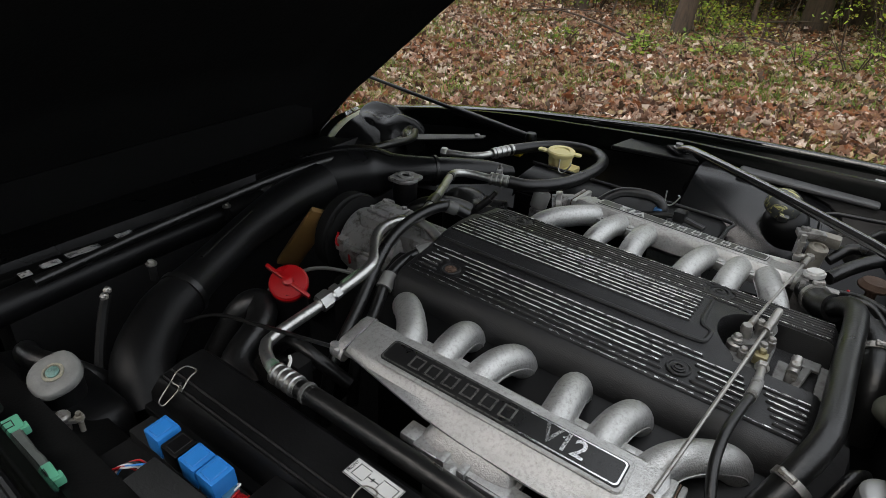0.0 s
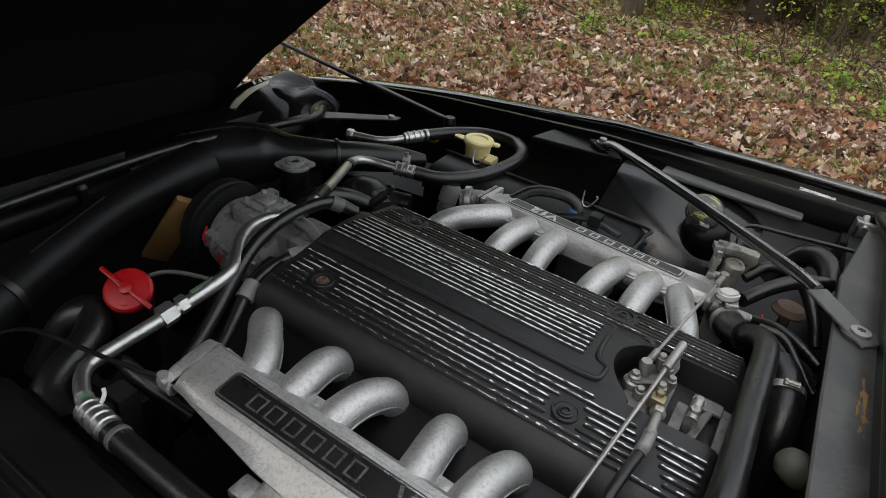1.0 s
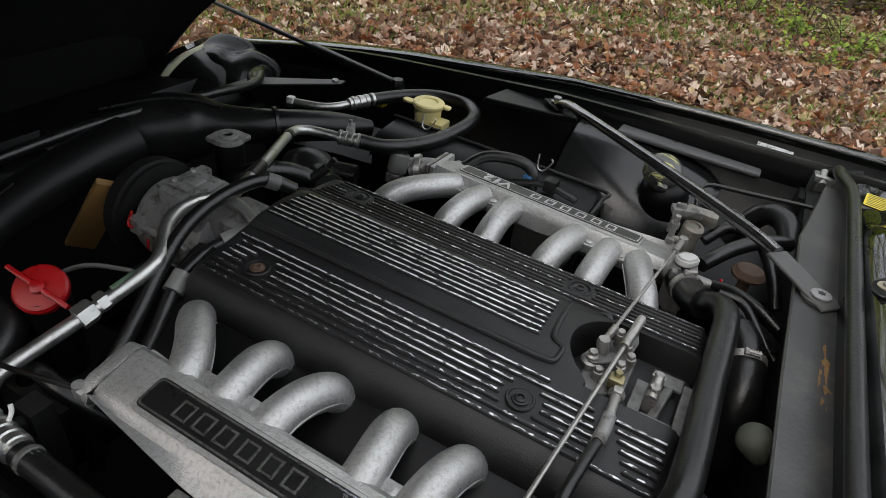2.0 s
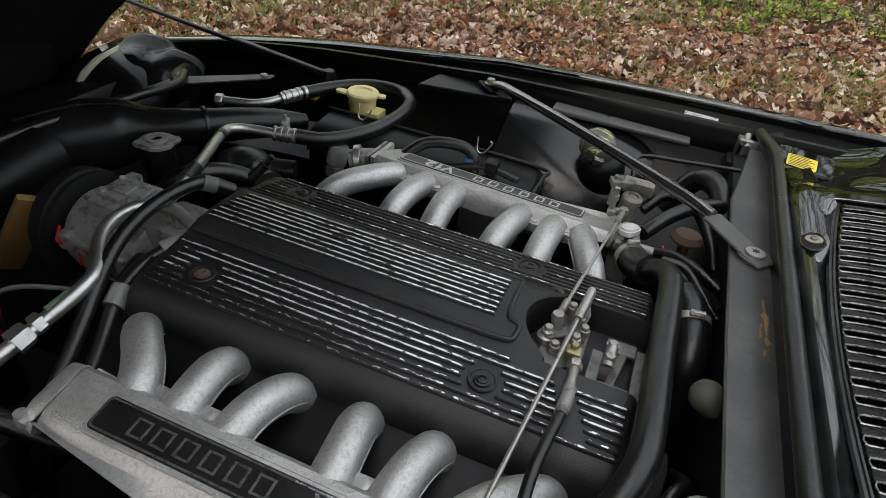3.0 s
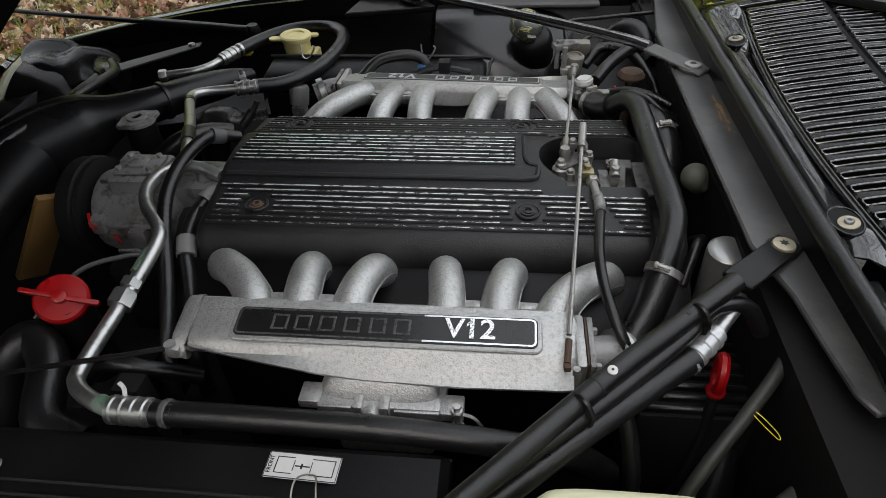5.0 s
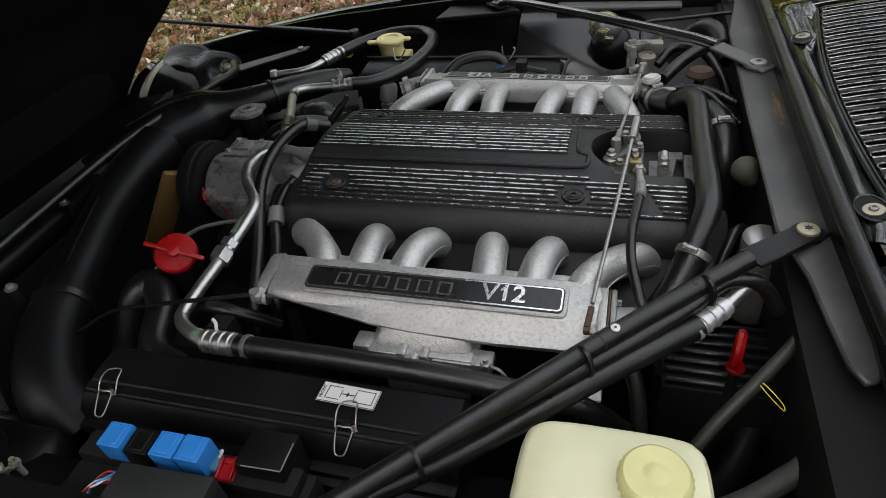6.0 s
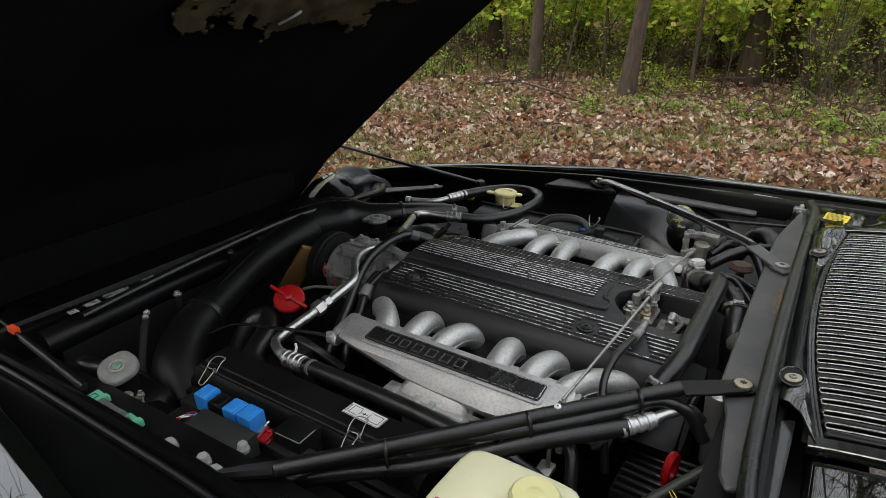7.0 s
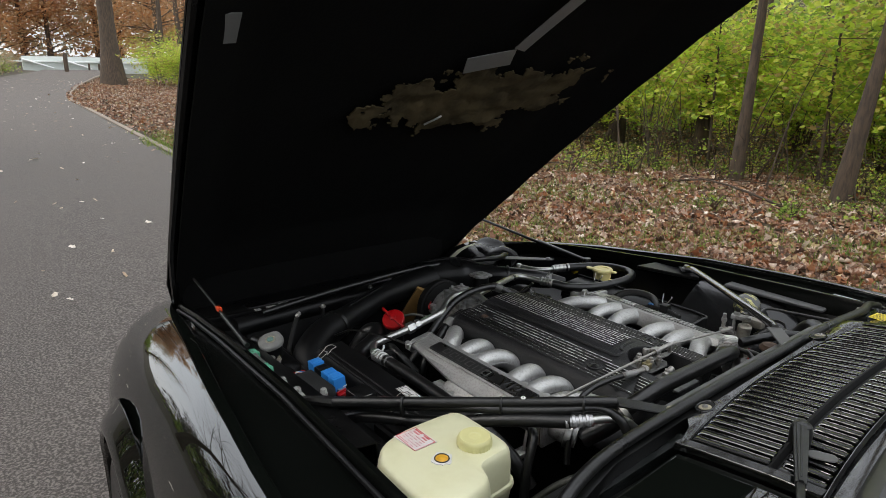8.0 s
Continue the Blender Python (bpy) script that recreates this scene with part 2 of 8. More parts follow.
M_CONC = mat("pale_painted_barrier", (0.62, 0.66, 0.63), 0.7, 0, 2, 0.15, 0.1)
M_BLADE = mat("wiper_black", (0.009, 0.009, 0.009), 0.42, 0, 30, 0.2, 0.05)
M_GLASS = bpy.data.materials.new("windscreen_glass")
M_GLASS.use_nodes = True
_g = M_GLASS.node_tree.nodes["Principled BSDF"]
_g.inputs["Base Color"].default_value = (0.75, 0.85, 0.78, 1)
_g.inputs["Transmission Weight"].default_value, _g.inputs["Roughness"].default_value, _g.inputs["IOR"].default_value = 1.0, 0.0, 1.45

# ---- mesh helpers ----
def finish(name, bm, material, angle=38):
    bmesh.ops.recalc_face_normals(bm, faces=bm.faces[:])
    me = bpy.data.meshes.new(name)
    bm.to_mesh(me)
    bm.free()
    me.materials.append(material)
    me.polygons.foreach_set("use_smooth", [True] * len(me.polygons))
    me.set_sharp_from_angle(angle=radians(angle))
    return me


def part(name, bm, material, parent, label=""):
    ob = new(name, finish(name, bm, material))
    ob.parent = parent
    return tagged(ob, label)


def thing(name, label, category, group="", kind=""):
    return tagged(new(name), label, category, group, kind)


def solo(name, bm, material, label, category, group="", kind=""):
    return tagged(new(name, finish(name, bm, material)), label, category, group, kind)


def box(x0, x1, y0, y1, z0, z1, bev=0.004, seg=2):
    bm = bmesh.new()
    bmesh.ops.create_cube(bm, size=1.0, matrix=Matrix.Translation(((x0 + x1) / 2, (y0 + y1) / 2, (z0 + z1) / 2)) @ Matrix.Diagonal((x1 - x0, y1 - y0, z1 - z0, 1)))
    if bev:
        bmesh.ops.bevel(bm, geom=bm.edges[:], offset=bev, segments=seg, profile=0.6, affect="EDGES")
    return bm


def turned(bm, m):
    bmesh.ops.transform(bm, matrix=m, verts=bm.verts[:])
    return bm


def join(*bms):
    """Several bmeshes as one."""
    out = bmesh.new()
    for b in bms:
        me = bpy.data.meshes.new("tmp")
        b.to_mesh(me)
        b.free()
        out.from_mesh(me)
        bpy.data.meshes.remove(me)
    return out


def curve_through(pts, steps=6):
    """Catmull-Rom through the points; extra values (radius) ride along."""
    p = [np.array(q, float) for q in pts]
    p = [2 * p[0] - p[1]] + p + [2 * p[-1] - p[-2]]
    out = []
    for i in range(1, len(p) - 2):
        for s in range(steps):
            u = s / steps
            out.append(0.5 * (2 * p[i] + (p[i + 1] - p[i - 1]) * u + (2 * p[i - 1] - 5 * p[i] + 4 * p[i + 1] - p[i + 2]) * u * u
                              + (3 * p[i] - p[i - 1] - 3 * p[i + 1] + p[i + 2]) * u ** 3))
    out.append(p[-2])
    return out


def rings_bm(rings, cap=True, closed=False):
    """A skin over rings with the same number of points."""
    bm = bmesh.new()
    rows = [[bm.verts.new(c) for c in ring] for ring in rings]
    n = len(rows[0])
    for a, b in zip(rows, rows[1:] + ([rows[0]] if closed else [])):
        for i in range(n):
            bm.faces.new((a[i], a[(i + 1) % n], b[(i + 1) % n], b[i]))
    if cap and not closed:
        bm.faces.new(rows[0][::-1])
        bm.faces.new(rows[-1])
    return bm


def sheet_bm(rows):
    """An open grid of points."""
    bm = bmesh.new()
    vs = [[bm.verts.new(c) for c in r] for r in rows]
    for a, b in zip(vs, vs[1:]):
        for i in range(len(a) - 1):
            bm.faces.new((a[i], a[i + 1], b[i + 1], b[i]))
    return bm


def thick(bm, d):
    bmesh.ops.recalc_face_normals(bm, faces=bm.faces[:])
    bmesh.ops.solidify(bm, geom=bm.faces[:], thickness=d)
    return bm


def tube(pts, r, n=12, steps=6, ridges=0, ridge_h=0.0):
    """A round tube along a smooth line; pts are (x, y, z) or (x, y, z, radius)."""
    pts = [tuple(q) + ((r,) if len(q) == 3 else ()) for q in pts]
    c = curve_through(pts, steps) if steps > 1 else [np.array(q, float) for q in pts]
    line = [Vector(q[:3]) for q in c]
    side, rings = None, []
    for i, q in enumerate(line):
        d = (line[min(i + 1, len(line) - 1)] - line[max(i - 1, 0)]).normalized()
        if side is None:
            side = d.orthogonal().normalized()
        side = (side - d * side.dot(d)).normalized()
        up = d.cross(side)
        rr = float(c[i][3]) + (ridge_h if ridges and i % ridges == 0 else 0)
        rings.append([q + rr * (math.cos(2 * math.pi * k / n) * side + math.sin(2 * math.pi * k / n) * up) for k in range(n)])
    return rings_bm(rings)


def lathe(profile, n=24, m=None):
    """Turned round z; profile of (radius, z) from bottom to top."""
    bm = rings_bm([[(max(r, 1e-4) * math.cos(2 * math.pi * k / n), max(r, 1e-4) * math.sin(2 * math.pi * k / n), z) for k in range(n)] for r, z in profile])
    return turned(bm, m) if m is not None else bm


def prism(outline, z0, z1, bev=0.002, seg=1):
    bm = bmesh.new()
    f = bm.faces.new([bm.verts.new((x, y, z0)) for x, y in outline])
    ext = bmesh.ops.extrude_face_region(bm, geom=[f])
    bmesh.ops.translate(bm, vec=(0, 0, z1 - z0), verts=[v for v in ext["geom"] if isinstance(v, bmesh.types.BMVert)])
    if bev:
        bmesh.ops.bevel(bm, geom=[e for e in bm.edges], offset=bev, segments=seg, affect="EDGES")
    return bm


def hexhead(r, h, m):
    return lathe([(r, 0), (r, h * 0.8), (r * 0.85, h)], 6, m)


def axis(p, q):
    """The pose at p whose z looks at q."""
    p, q = Vector(p), Vector(q)
    return Matrix.Translation(p) @ (q - p).to_track_quat("Z", "Y").to_matrix().to_4x4()


def rod(p, q, r, n=10, r2=None):
    d = (Vector(q) - Vector(p)).length
    return lathe([(r, 0), (r if r2 is None else r2, d)], n, axis(p, q))


def rounded(w, h, r, k=4):
    """Outline of a rounded rectangle about the origin."""
    out = []
    for cx, cy, a0 in ((w / 2 - r, h / 2 - r, 0), (-w / 2 + r, h / 2 - r, 90), (-w / 2 + r, -h / 2 + r, 180), (w / 2 - r, -h / 2 + r, 270)):
        for i in range(k + 1):
            a = radians(a0 + 90 * i / k)
            out.append((cx + r * math.cos(a), cy + r * math.sin(a)))
    return out


def lettering(text, size, m, material, name, parent, depth=0.0008):
    cu = bpy.data.curves.new("text", "FONT")
    cu.offset = 0.018 * size
    cu.body, cu.size, cu.extrude, cu.align_x, cu.align_y = text, size, depth, "CENTER", "CENTER"
    tmp = bpy.data.objects.new("text", cu)
    scene.collection.objects.link(tmp)
    bpy.context.view_layer.update()
    me = bpy.data.meshes.new_from_object(tmp.evaluated_get(bpy.context.evaluated_depsgraph_get()))
    bpy.data.objects.remove(tmp)
    me.materials.clear()
    me.materials.append(material)
    ob = new(name, me)
    ob.parent = parent
    ob.matrix_basis = m
    return ob


def jump(a, b, t):
    t = min(max((t - a) / (b - a), 0), 1)
    return t * t * (3 - 2 * t)


def along(x, table):
    """Straight-line reading of a table of (x, value)."""
    return float(np.interp(x, [p[0] for p in table], [p[1] for p in table]))

# ---- ground, road, verge ----
def ground_z(x, y):
    z = 0.033 * max(-9 - x, 0) - 0.03 * min(max(y - 2.2, 0), 9) + 0.05 * max(y - 12, 0) + 0.5 * min(max(y - 28, 0), 24)
    z += 0.03 * max(-6 - y, 0)
    if y > 2.3 or y < -5.2:
        z += 0.05 * noise.noise((x * 0.35, y * 0.35, 0)) * min(abs(y - 2.3), 1.0)
    return z


def road_right(x):
    """The verge side's edge of the road."""
    return along(x, [(-60, 11.5), (-50, 8.2), (-42, 6.0), (-33, 3.8), (-28, 2.8), (-24, 2.25), (-18, 2.1), (-10, 1.9), (0, 1.75), (30, 1.9)])


def step_rows(lo, hi, fine, centre, grow):
    out, x, s = [centre], centre, fine
    while x < hi:
        x += s
        s *= grow
        out.append(min(x, hi))
    x, s = centre, fine
    while x > lo:
        x -= s
        s *= grow
        out.insert(0, max(x, lo))
    return out


gx, gy = step_rows(-900, 900, 0.5, -1.0, 1.06), step_rows(-900, 900, 0.4, 3.0, 1.06)
ground_bm = sheet_bm([[(x, y, ground_z(x, y) - 0.03 if abs(x) < 95 and abs(y) < 95 else 3.5) for y in gy] for x in gx])
ground = tagged(new("ground", finish("ground", ground_bm, M_SOIL, 180)), "brown leaf-covered soil of a wooded verge", "ground", kind="structure")

road_rows = []
for i in range(95):
    x = 28 - i * 0.9
    r = road_right(x)
    w = along(x, [(-62, 5.5), (-50, 4.6), (-42, 4.6), (-30, 6.2)])
    row = [(x, r - w * k / 8, ground_z(x, min(r - w * k / 8, 2.1)) + 0.012 - 0.004 * abs(k - 4)) for k in range(9)]
    road_rows.append([(x, r + 0.03, row[0][2] - 0.12)] + row + [(x, r - w - 0.03, row[-1][2] - 0.12)])
road = tagged(new("road", finish("road", sheet_bm(road_rows), M_ASPHALT, 60)), "worn grey asphalt park road with scattered leaves", "road", kind="structure")
kerb_rows = []
for i in range(60):
    x = -9 - i * 0.8
    r = road_right(x) + 0.02
    z = ground_z(x, 2.1)
    kerb_rows.append([(x, r, z - 0.05), (x, r, z + 0.02), (x, r + 0.02, z + 0.032), (x, r + 0.09, z + 0.032), (x, r + 0.10, z - 0.05)])
kerb = tagged(new("kerb", finish("kerb", rings_bm(kerb_rows), mat("pale_kerb_concrete", (0.26, 0.215, 0.17), 0.85, 0, 3, 0.25, 0.4, 80))), "pale concrete kerb along the verge", "kerb", kind="structure")


# ---- fallen leaves and grass ----
BLADE = ((-0.5, 0, 0), (-0.1, 1, 1), (0.25, 0.7, 1), (0.5, 0, 0.3), (0.25, -0.7, 1), (-0.1, -1, 1))
LOBED = ((-0.5, 0, 0), (-0.26, 0.8, 0.8), (-0.08, 0.5, 0.5), (0.16, 1.0, 1.1), (0.5, 0, 0.5), (0.2, -0.9, 1.1), (-0.05, -0.5, 0.5), (-0.24, -0.8, 0.8))


def leaf_cloud(centres, sizes, rng, flat=0.35, curl=0.35, shape=BLADE, wide=(0.28, 0.5)):
    """Many small curled leaves as one mesh: each a blade folded along its middle."""
    n, k = len(centres), len(shape)
    yaw = rng.uniform(0, 2 * np.pi, n)
    nor = np.stack([rng.normal(0, flat, n), rng.normal(0, flat, n), np.ones(n)], 1)
    nor /= np.linalg.norm(nor, axis=1)[:, None]
    a = np.stack([np.cos(yaw), np.sin(yaw), np.zeros(n)], 1)
    a -= nor * (a * nor).sum(1)[:, None]
    a /= np.linalg.norm(a, axis=1)[:, None]
    b = np.cross(nor, a)
    wid = rng.uniform(*wide, n)
    cu = rng.normal(0, curl, n)
    v = np.zeros((n, k, 3))
    for i, (u, w, h) in enumerate(shape):
        v[:, i] = centres + sizes[:, None] * (a * u + b * (w * wid)[:, None] + nor * (h * cu * 0.5)[:, None])
    half = k // 2
    faces = np.array([list(range(half + 1)), [0] + list(range(half, k))])
    f = (np.arange(n) * k)[:, None, None] + faces[None]
    me = bpy.data.meshes.new("leaves")
    me.from_pydata(v.reshape(-1, 3).tolist(), [], f.reshape(-1, half + 1).tolist())
    return me


rng = np.random.default_rng(5)
spots = []
for x0, x1, y0, y1, count in ((-9, 5, 1.7, 5, 46000), (-12, 7, 5, 9, 34000), (-18, 9, 9, 12.5, 26000), (-20, 10, 12.5, 20, 22000), (-36, -9, 2.2, 8, 30000), (-46, -34, 3.5, 14, 14000), (5, 16, 1.7, 9, 12000), (-34, -18, 8, 16, 5000), (-9, 5, 1.5, 1.85, 500)):
    xs, ys = rng.uniform(x0, x1, count), rng.uniform(y0, y1, count)
    keep = [y > road_right(x) - 0.1 * rng.random() for x, y in zip(xs, ys)]
    spots += [(x, y, ground_z(x, y) + 0.005 + 0.035 * rng.random()) for x, y, k in zip(xs, ys, keep) if k]
spots = np.array(spots)
leaf_me = leaf_cloud(spots, rng.uniform(0.045, 0.105, len(spots)), rng, 0.6, 0.7, LOBED, (0.16, 0.40))
leaf_me.materials.append(M_LEAVES)
tagged(new("leaf_litter", leaf_me), "brown, tan and russet fallen leaves on the verge", "leaf litter", kind="stuff")
xs, ys = rng.uniform(-40, 3, 300), 1.75 - 5.5 * rng.random(300) ** 1.6
rl = np.array([(x, y + road_right(x) - 1.8, ground_z(x, 0) + 0.022) for x, y in zip(xs, ys)])
road_leaf_me = leaf_cloud(rl, rng.uniform(0.05, 0.10, len(rl)), rng, 0.2, 0.3, LOBED, (0.2, 0.4))
road_leaf_me.materials.append(island_mat("pale_dry_leaves", [(0.62, 0.54, 0.44), (0.72, 0.66, 0.58), (0.42, 0.30, 0.2), (0.55, 0.44, 0.33)], 0.7, 0.1))
tagged(new("road_leaves", road_leaf_me), "single pale fallen leaves lying on the asphalt", "leaf litter", kind="stuff")


def blades(spots, height, rng, width=0.006):
    n = len(spots)
    yaw = rng.uniform(0, 2 * np.pi, n)
    lean = rng.normal(0, 0.4, (n, 2))
    h = height * rng.uniform(0.5, 1.3, n)
    side = np.stack([np.cos(yaw), np.sin(yaw), np.zeros(n)], 1) * width
    tip = spots + np.stack([lean[:, 0] * h, lean[:, 1] * h, h], 1)
    mid = spots + np.stack([lean[:, 0] * h * 0.3, lean[:, 1] * h * 0.3, h * 0.6], 1)
    v = np.stack([spots - side, spots + side, mid + side * 0.7, mid - side * 0.7, tip], 1).reshape(-1, 3)
    base = np.arange(n) * 5
    faces = [(b, b + 1, b + 2, b + 3) for b in base] + [(b + 3, b + 2, b + 4) for b in base]
    me = bpy.data.meshes.new("blades")
    me.from_pydata(v.tolist(), [], [tuple(int(i) for i in f) for f in faces])
    return me


gs = []
while len(gs) < 46000:
    x, y = rng.uniform(-14, 7), 1.8 + 11 * rng.random() ** 1.1
    d = noise.noise((x * 0.55, y * 0.55, 7.0)) + 0.35 * noise.noise((x * 2.2, y * 2.2, 3.0))
    if d > 0.05 and rng.random() < 0.2 + d:
        gs.append((x, y, ground_z(x, y) - 0.01))
for k in range(120):
    x, y = rng.uniform(-7, 4.5), 2.0 + 6.5 * rng.random() ** 0.7
    n = int(rng.integers(14, 55))
    for u, v in rng.normal(0, 0.075 + 0.012 * y, (n, 2)):
        gs.append((x + u, y + v, ground_z(x + u, y + v)))
grass_me = blades(np.array(gs), 0.085, rng, 0.0055)
grass_me.materials.append(M_GRASS)
tagged(new("grass", grass_me), "sparse green grass between the fallen leaves", "grass", kind="stuff")


# ---- trees and shrubs ----
def limb(points, r0, r1, n=8, steps=4):
    k = len(points) - 1
    return tube([(*p, r0 + (r1 - r0) * i / k) for i, p in enumerate(points)], r0, n, steps)


def bm_join_into(dst, src):
    me = bpy.data.meshes.new("tmp")
    src.to_mesh(me)
    src.free()
    dst.from_mesh(me)
    bpy.data.meshes.remove(me)


def tree(x, y, height, r, lean, seed, label, leaves=1500, crown_z=0.35, spread=2.2, leaf_mat=None, leaf=0.09, twigs=26, sub=2):
    """A tapered trunk with roots, limbs and twigs, and a crown of single leaves round the limbs."""
    rg = np.random.default_rng(seed)
    z = ground_z(x, y) - 0.1
    t = thing("tree", label, "tree", "trees of the wood")
    pts = []
    for i in range(8):
        u = i / 7
        pts.append((x + lean[0] * u * height + 0.10 * r * 6 * noise.noise((seed, u * 3, 0)) * u, y + lean[1] * u * height + 0.6 * r * noise.noise((u * 3, seed, 4)), z + u * height))
    radii = [r * 1.5] + [r * (1 - 0.8 * i / 7) for i in range(1, 8)]
    part("trunk", tube([(*p, q) for p, q in zip(pts, radii)], r, 12, 5), M_BARK, t)
    tips, wood = [], bmesh.new()
    for k in range(twigs):
        u = crown_z + (1 - crown_z) * (k + rg.random()) / twigs
        i = min(int(u * 7), 6)
        p = Vector(pts[i]).lerp(Vector(pts[i + 1]), u * 7 - i)
        a = rg.uniform(0, 2 * math.pi)
        ln = spread * rg.uniform(0.5, 1.0) * (1.15 - 0.6 * u)
        d = Vector((math.cos(a), math.sin(a), rg.uniform(0.1, 0.7)))
        q1, q2 = p + d * ln * 0.5, p + d * ln + Vector((0, 0, -0.1 * ln))
        bm_join_into(wood, limb([p, q1, q2], r * 0.22 * (1.2 - u), 0.006, 5, 3))
        tips.append((q1, q2))
        for j in range(sub):
            e = q1.lerp(q2, 0.8 * rg.random()) + Vector(rg.normal(0, 0.3 * ln, 3))
            bm_join_into(wood, limb([q1, e], r * 0.07, 0.003, 4, 2))
            tips.append((q1, e))
    part("limb", wood, M_BARK, t)
    if leaves:
        c = []
        for _ in range(leaves):
            a, b = tips[rg.integers(len(tips))]
            c.append(np.array(a.lerp(b, rg.random())) + rg.normal(0, 0.16 * spread / 2, 3))
        me = leaf_cloud(np.array(c), rg.uniform(0.6, 1.3, leaves) * leaf, rg, 0.8, 0.2)
        me.materials.append(leaf_mat or M_FOLG)
        ob = new("crown", me)
        ob.parent = t
    return t


def shrub(x, y, height, width, seed, leaf_mat, label, leaves=1500, leaf=0.055, stems=9):
    rg = np.random.default_rng(seed)
    z = ground_z(x, y) - 0.05
    t = thing("shrub", label, "shrub", "undergrowth of the wood")
    wood, tips = bmesh.new(), []
    for k in range(stems):
        a = rg.uniform(0, 2 * math.pi)
        d = Vector((math.cos(a), math.sin(a), 0)) * width * rg.uniform(0.15, 0.55)
        h = height * rg.uniform(0.6, 1.0)
        p0 = Vector((x, y, z)) + d * 0.15
        p1, p2 = p0 + d * 0.5 + Vector((0, 0, h * 0.6)), p0 + d + Vector((0, 0, h))
        bm_join_into(wood, limb([p0, p1, p2], 0.012, 0.003, 4, 2))
        tips.append((p0.lerp(p1, 0.35), p1))
        tips.append((p1, p2))
        for j in range(3):
            e = p1.lerp(p2, rg.random()) + Vector(rg.normal(0, 0.22 * width, 3))
            bm_join_into(wood, limb([p1, e], 0.005, 0.002, 3, 1))
            tips.append((p1, e))
    part("stem", wood, M_TWIG, t)
    c = []
    clumps = [tips[rg.integers(len(tips))] for _ in range(max(leaves // 8, 4))]
    cl = [np.array(a.lerp(b, rg.random())) + rg.normal(0, 0.09 * width, 3) for a, b in clumps]
    for _ in range(leaves):
        c.append(cl[rg.integers(len(cl))] + rg.normal(0, 0.085 * (0.6 + 0.4 * width), 3) * np.array((1, 1, 0.55)))
    me = leaf_cloud(np.array(c), rg.uniform(0.6, 1.3, leaves) * leaf, rg, 0.6, 0.2)
    me.materials.append(leaf_mat)
    ob = new("foliage", me)
    ob.parent = t
    return t


TRUNK = "slim grey-brown woodland tree with yellow-green leaves"
tree(-4.15, 9.05, 13, 0.086, (0.015, 0.0), 1, TRUNK, 120, 0.25, 4.2, None, 0.09, 54, 9)
tree(-2.35, 8.4, 13, 0.094, (0.085, 0.02), 2, "leaning grey-brown woodland tree with yellow-green leaves", 120, 0.25, 4.2, None, 0.09, 54, 9)
tree(-1.05, 11.0, 14, 0.15, (0.01, 0.01), 3, TRUNK, 120, 0.25, 4.2, None, 0.09, 54, 9)
tree(-6.6, 12.2, 14, 0.13, (-0.02, 0.0), 4, TRUNK, 120, 0.25, 4.2, None, 0.09, 54, 9)
tree(1.6, 9.8, 13, 0.12, (-0.03, 0.0), 6, TRUNK, 120, 0.25, 4.2, None, 0.09, 54, 9)
tree(-9.5, 13.0, 15, 0.17, (0.02, 0.0), 7, TRUNK, 350, 0.25, 4.2, None, 0.09, 30, 3)
tree(-5.2, -5.6, 13, 0.24, (0.02, 0.26), 11, "bare roadside tree overhanging the road", 60, 0.3, 7.5, None, 0.09, 44, 9)
tree(-12.0, -5.8, 15, 0.26, (0.02, 0.2), 12, "bare roadside tree overhanging the road", 60, 0.3, 7.5, None, 0.09, 44, 9)
for k, (x, y) in enumerate(((-5.4, 10.4), (-3.3, 10.1), (-1.7, 9.7), (-0.2, 10.6), (-7.4, 11.3), (0.9, 9.3))):
    tree(x, y, 5.2 + 0.4 * (k % 3), 0.03, (0.02 * (k - 2), 0.02), 31 + k, "slender sapling with bright yellow-green leaves", 900, 0.34, 1.7, None, 0.12, 22, 3)
rg = np.random.default_rng(21)
for k in range(18):
    tree(rg.uniform(-26, 12), rg.uniform(12.5, 24), rg.uniform(10, 14), rg.uniform(0.09, 0.2), (rg.normal(0, 0.03), 0), 40 + k, "woodland tree deep in the wood", 420, 0.12, 2.8, M_FOLG if k % 3 else M_FOLD, 0.12)
for k in range(6):
    tree(-25 + 6.0 * k + rg.uniform(-1, 1), rg.uniform(-14.5, -10.5), rg.uniform(7, 9), rg.uniform(0.12, 0.22), (0, rg.normal(0, 0.03)), 70 + k, "woodland tree across the road", 1400, 0.12, 3.4, M_FOLD, 0.17)
for k in range(12):
    shrub(-20 + 2.6 * k + rg.uniform(-0.8, 0.8), rg.uniform(-9.5, -7.6), rg.uniform(1.6, 3.0), rg.uniform(2.2, 3.2), 200 + k, M_FOLD, "dark green shrub across the road", 900, 0.13, 11)
for k in range(46):
    x = rg.uniform(-20, 8)
    y = 12.6 + 6.8 * rg.random() ** 1.1 + 0.05 * abs(x + 3)
    hgt = rg.uniform(0.5, 1.5) + 0.2 * (y - 10) * rg.random()
    shrub(x, y, hgt, rg.uniform(0.9, 2.2), 100 + k, (M_FOLG, M_FOLG, M_FOLD, M_FOLG)[k % 4], ("bright yellow-green woodland shrub", "bright yellow-green woodland shrub", "dark green woodland shrub", "bright yellow-green woodland shrub")[k % 4], 900, 0.075, 11)


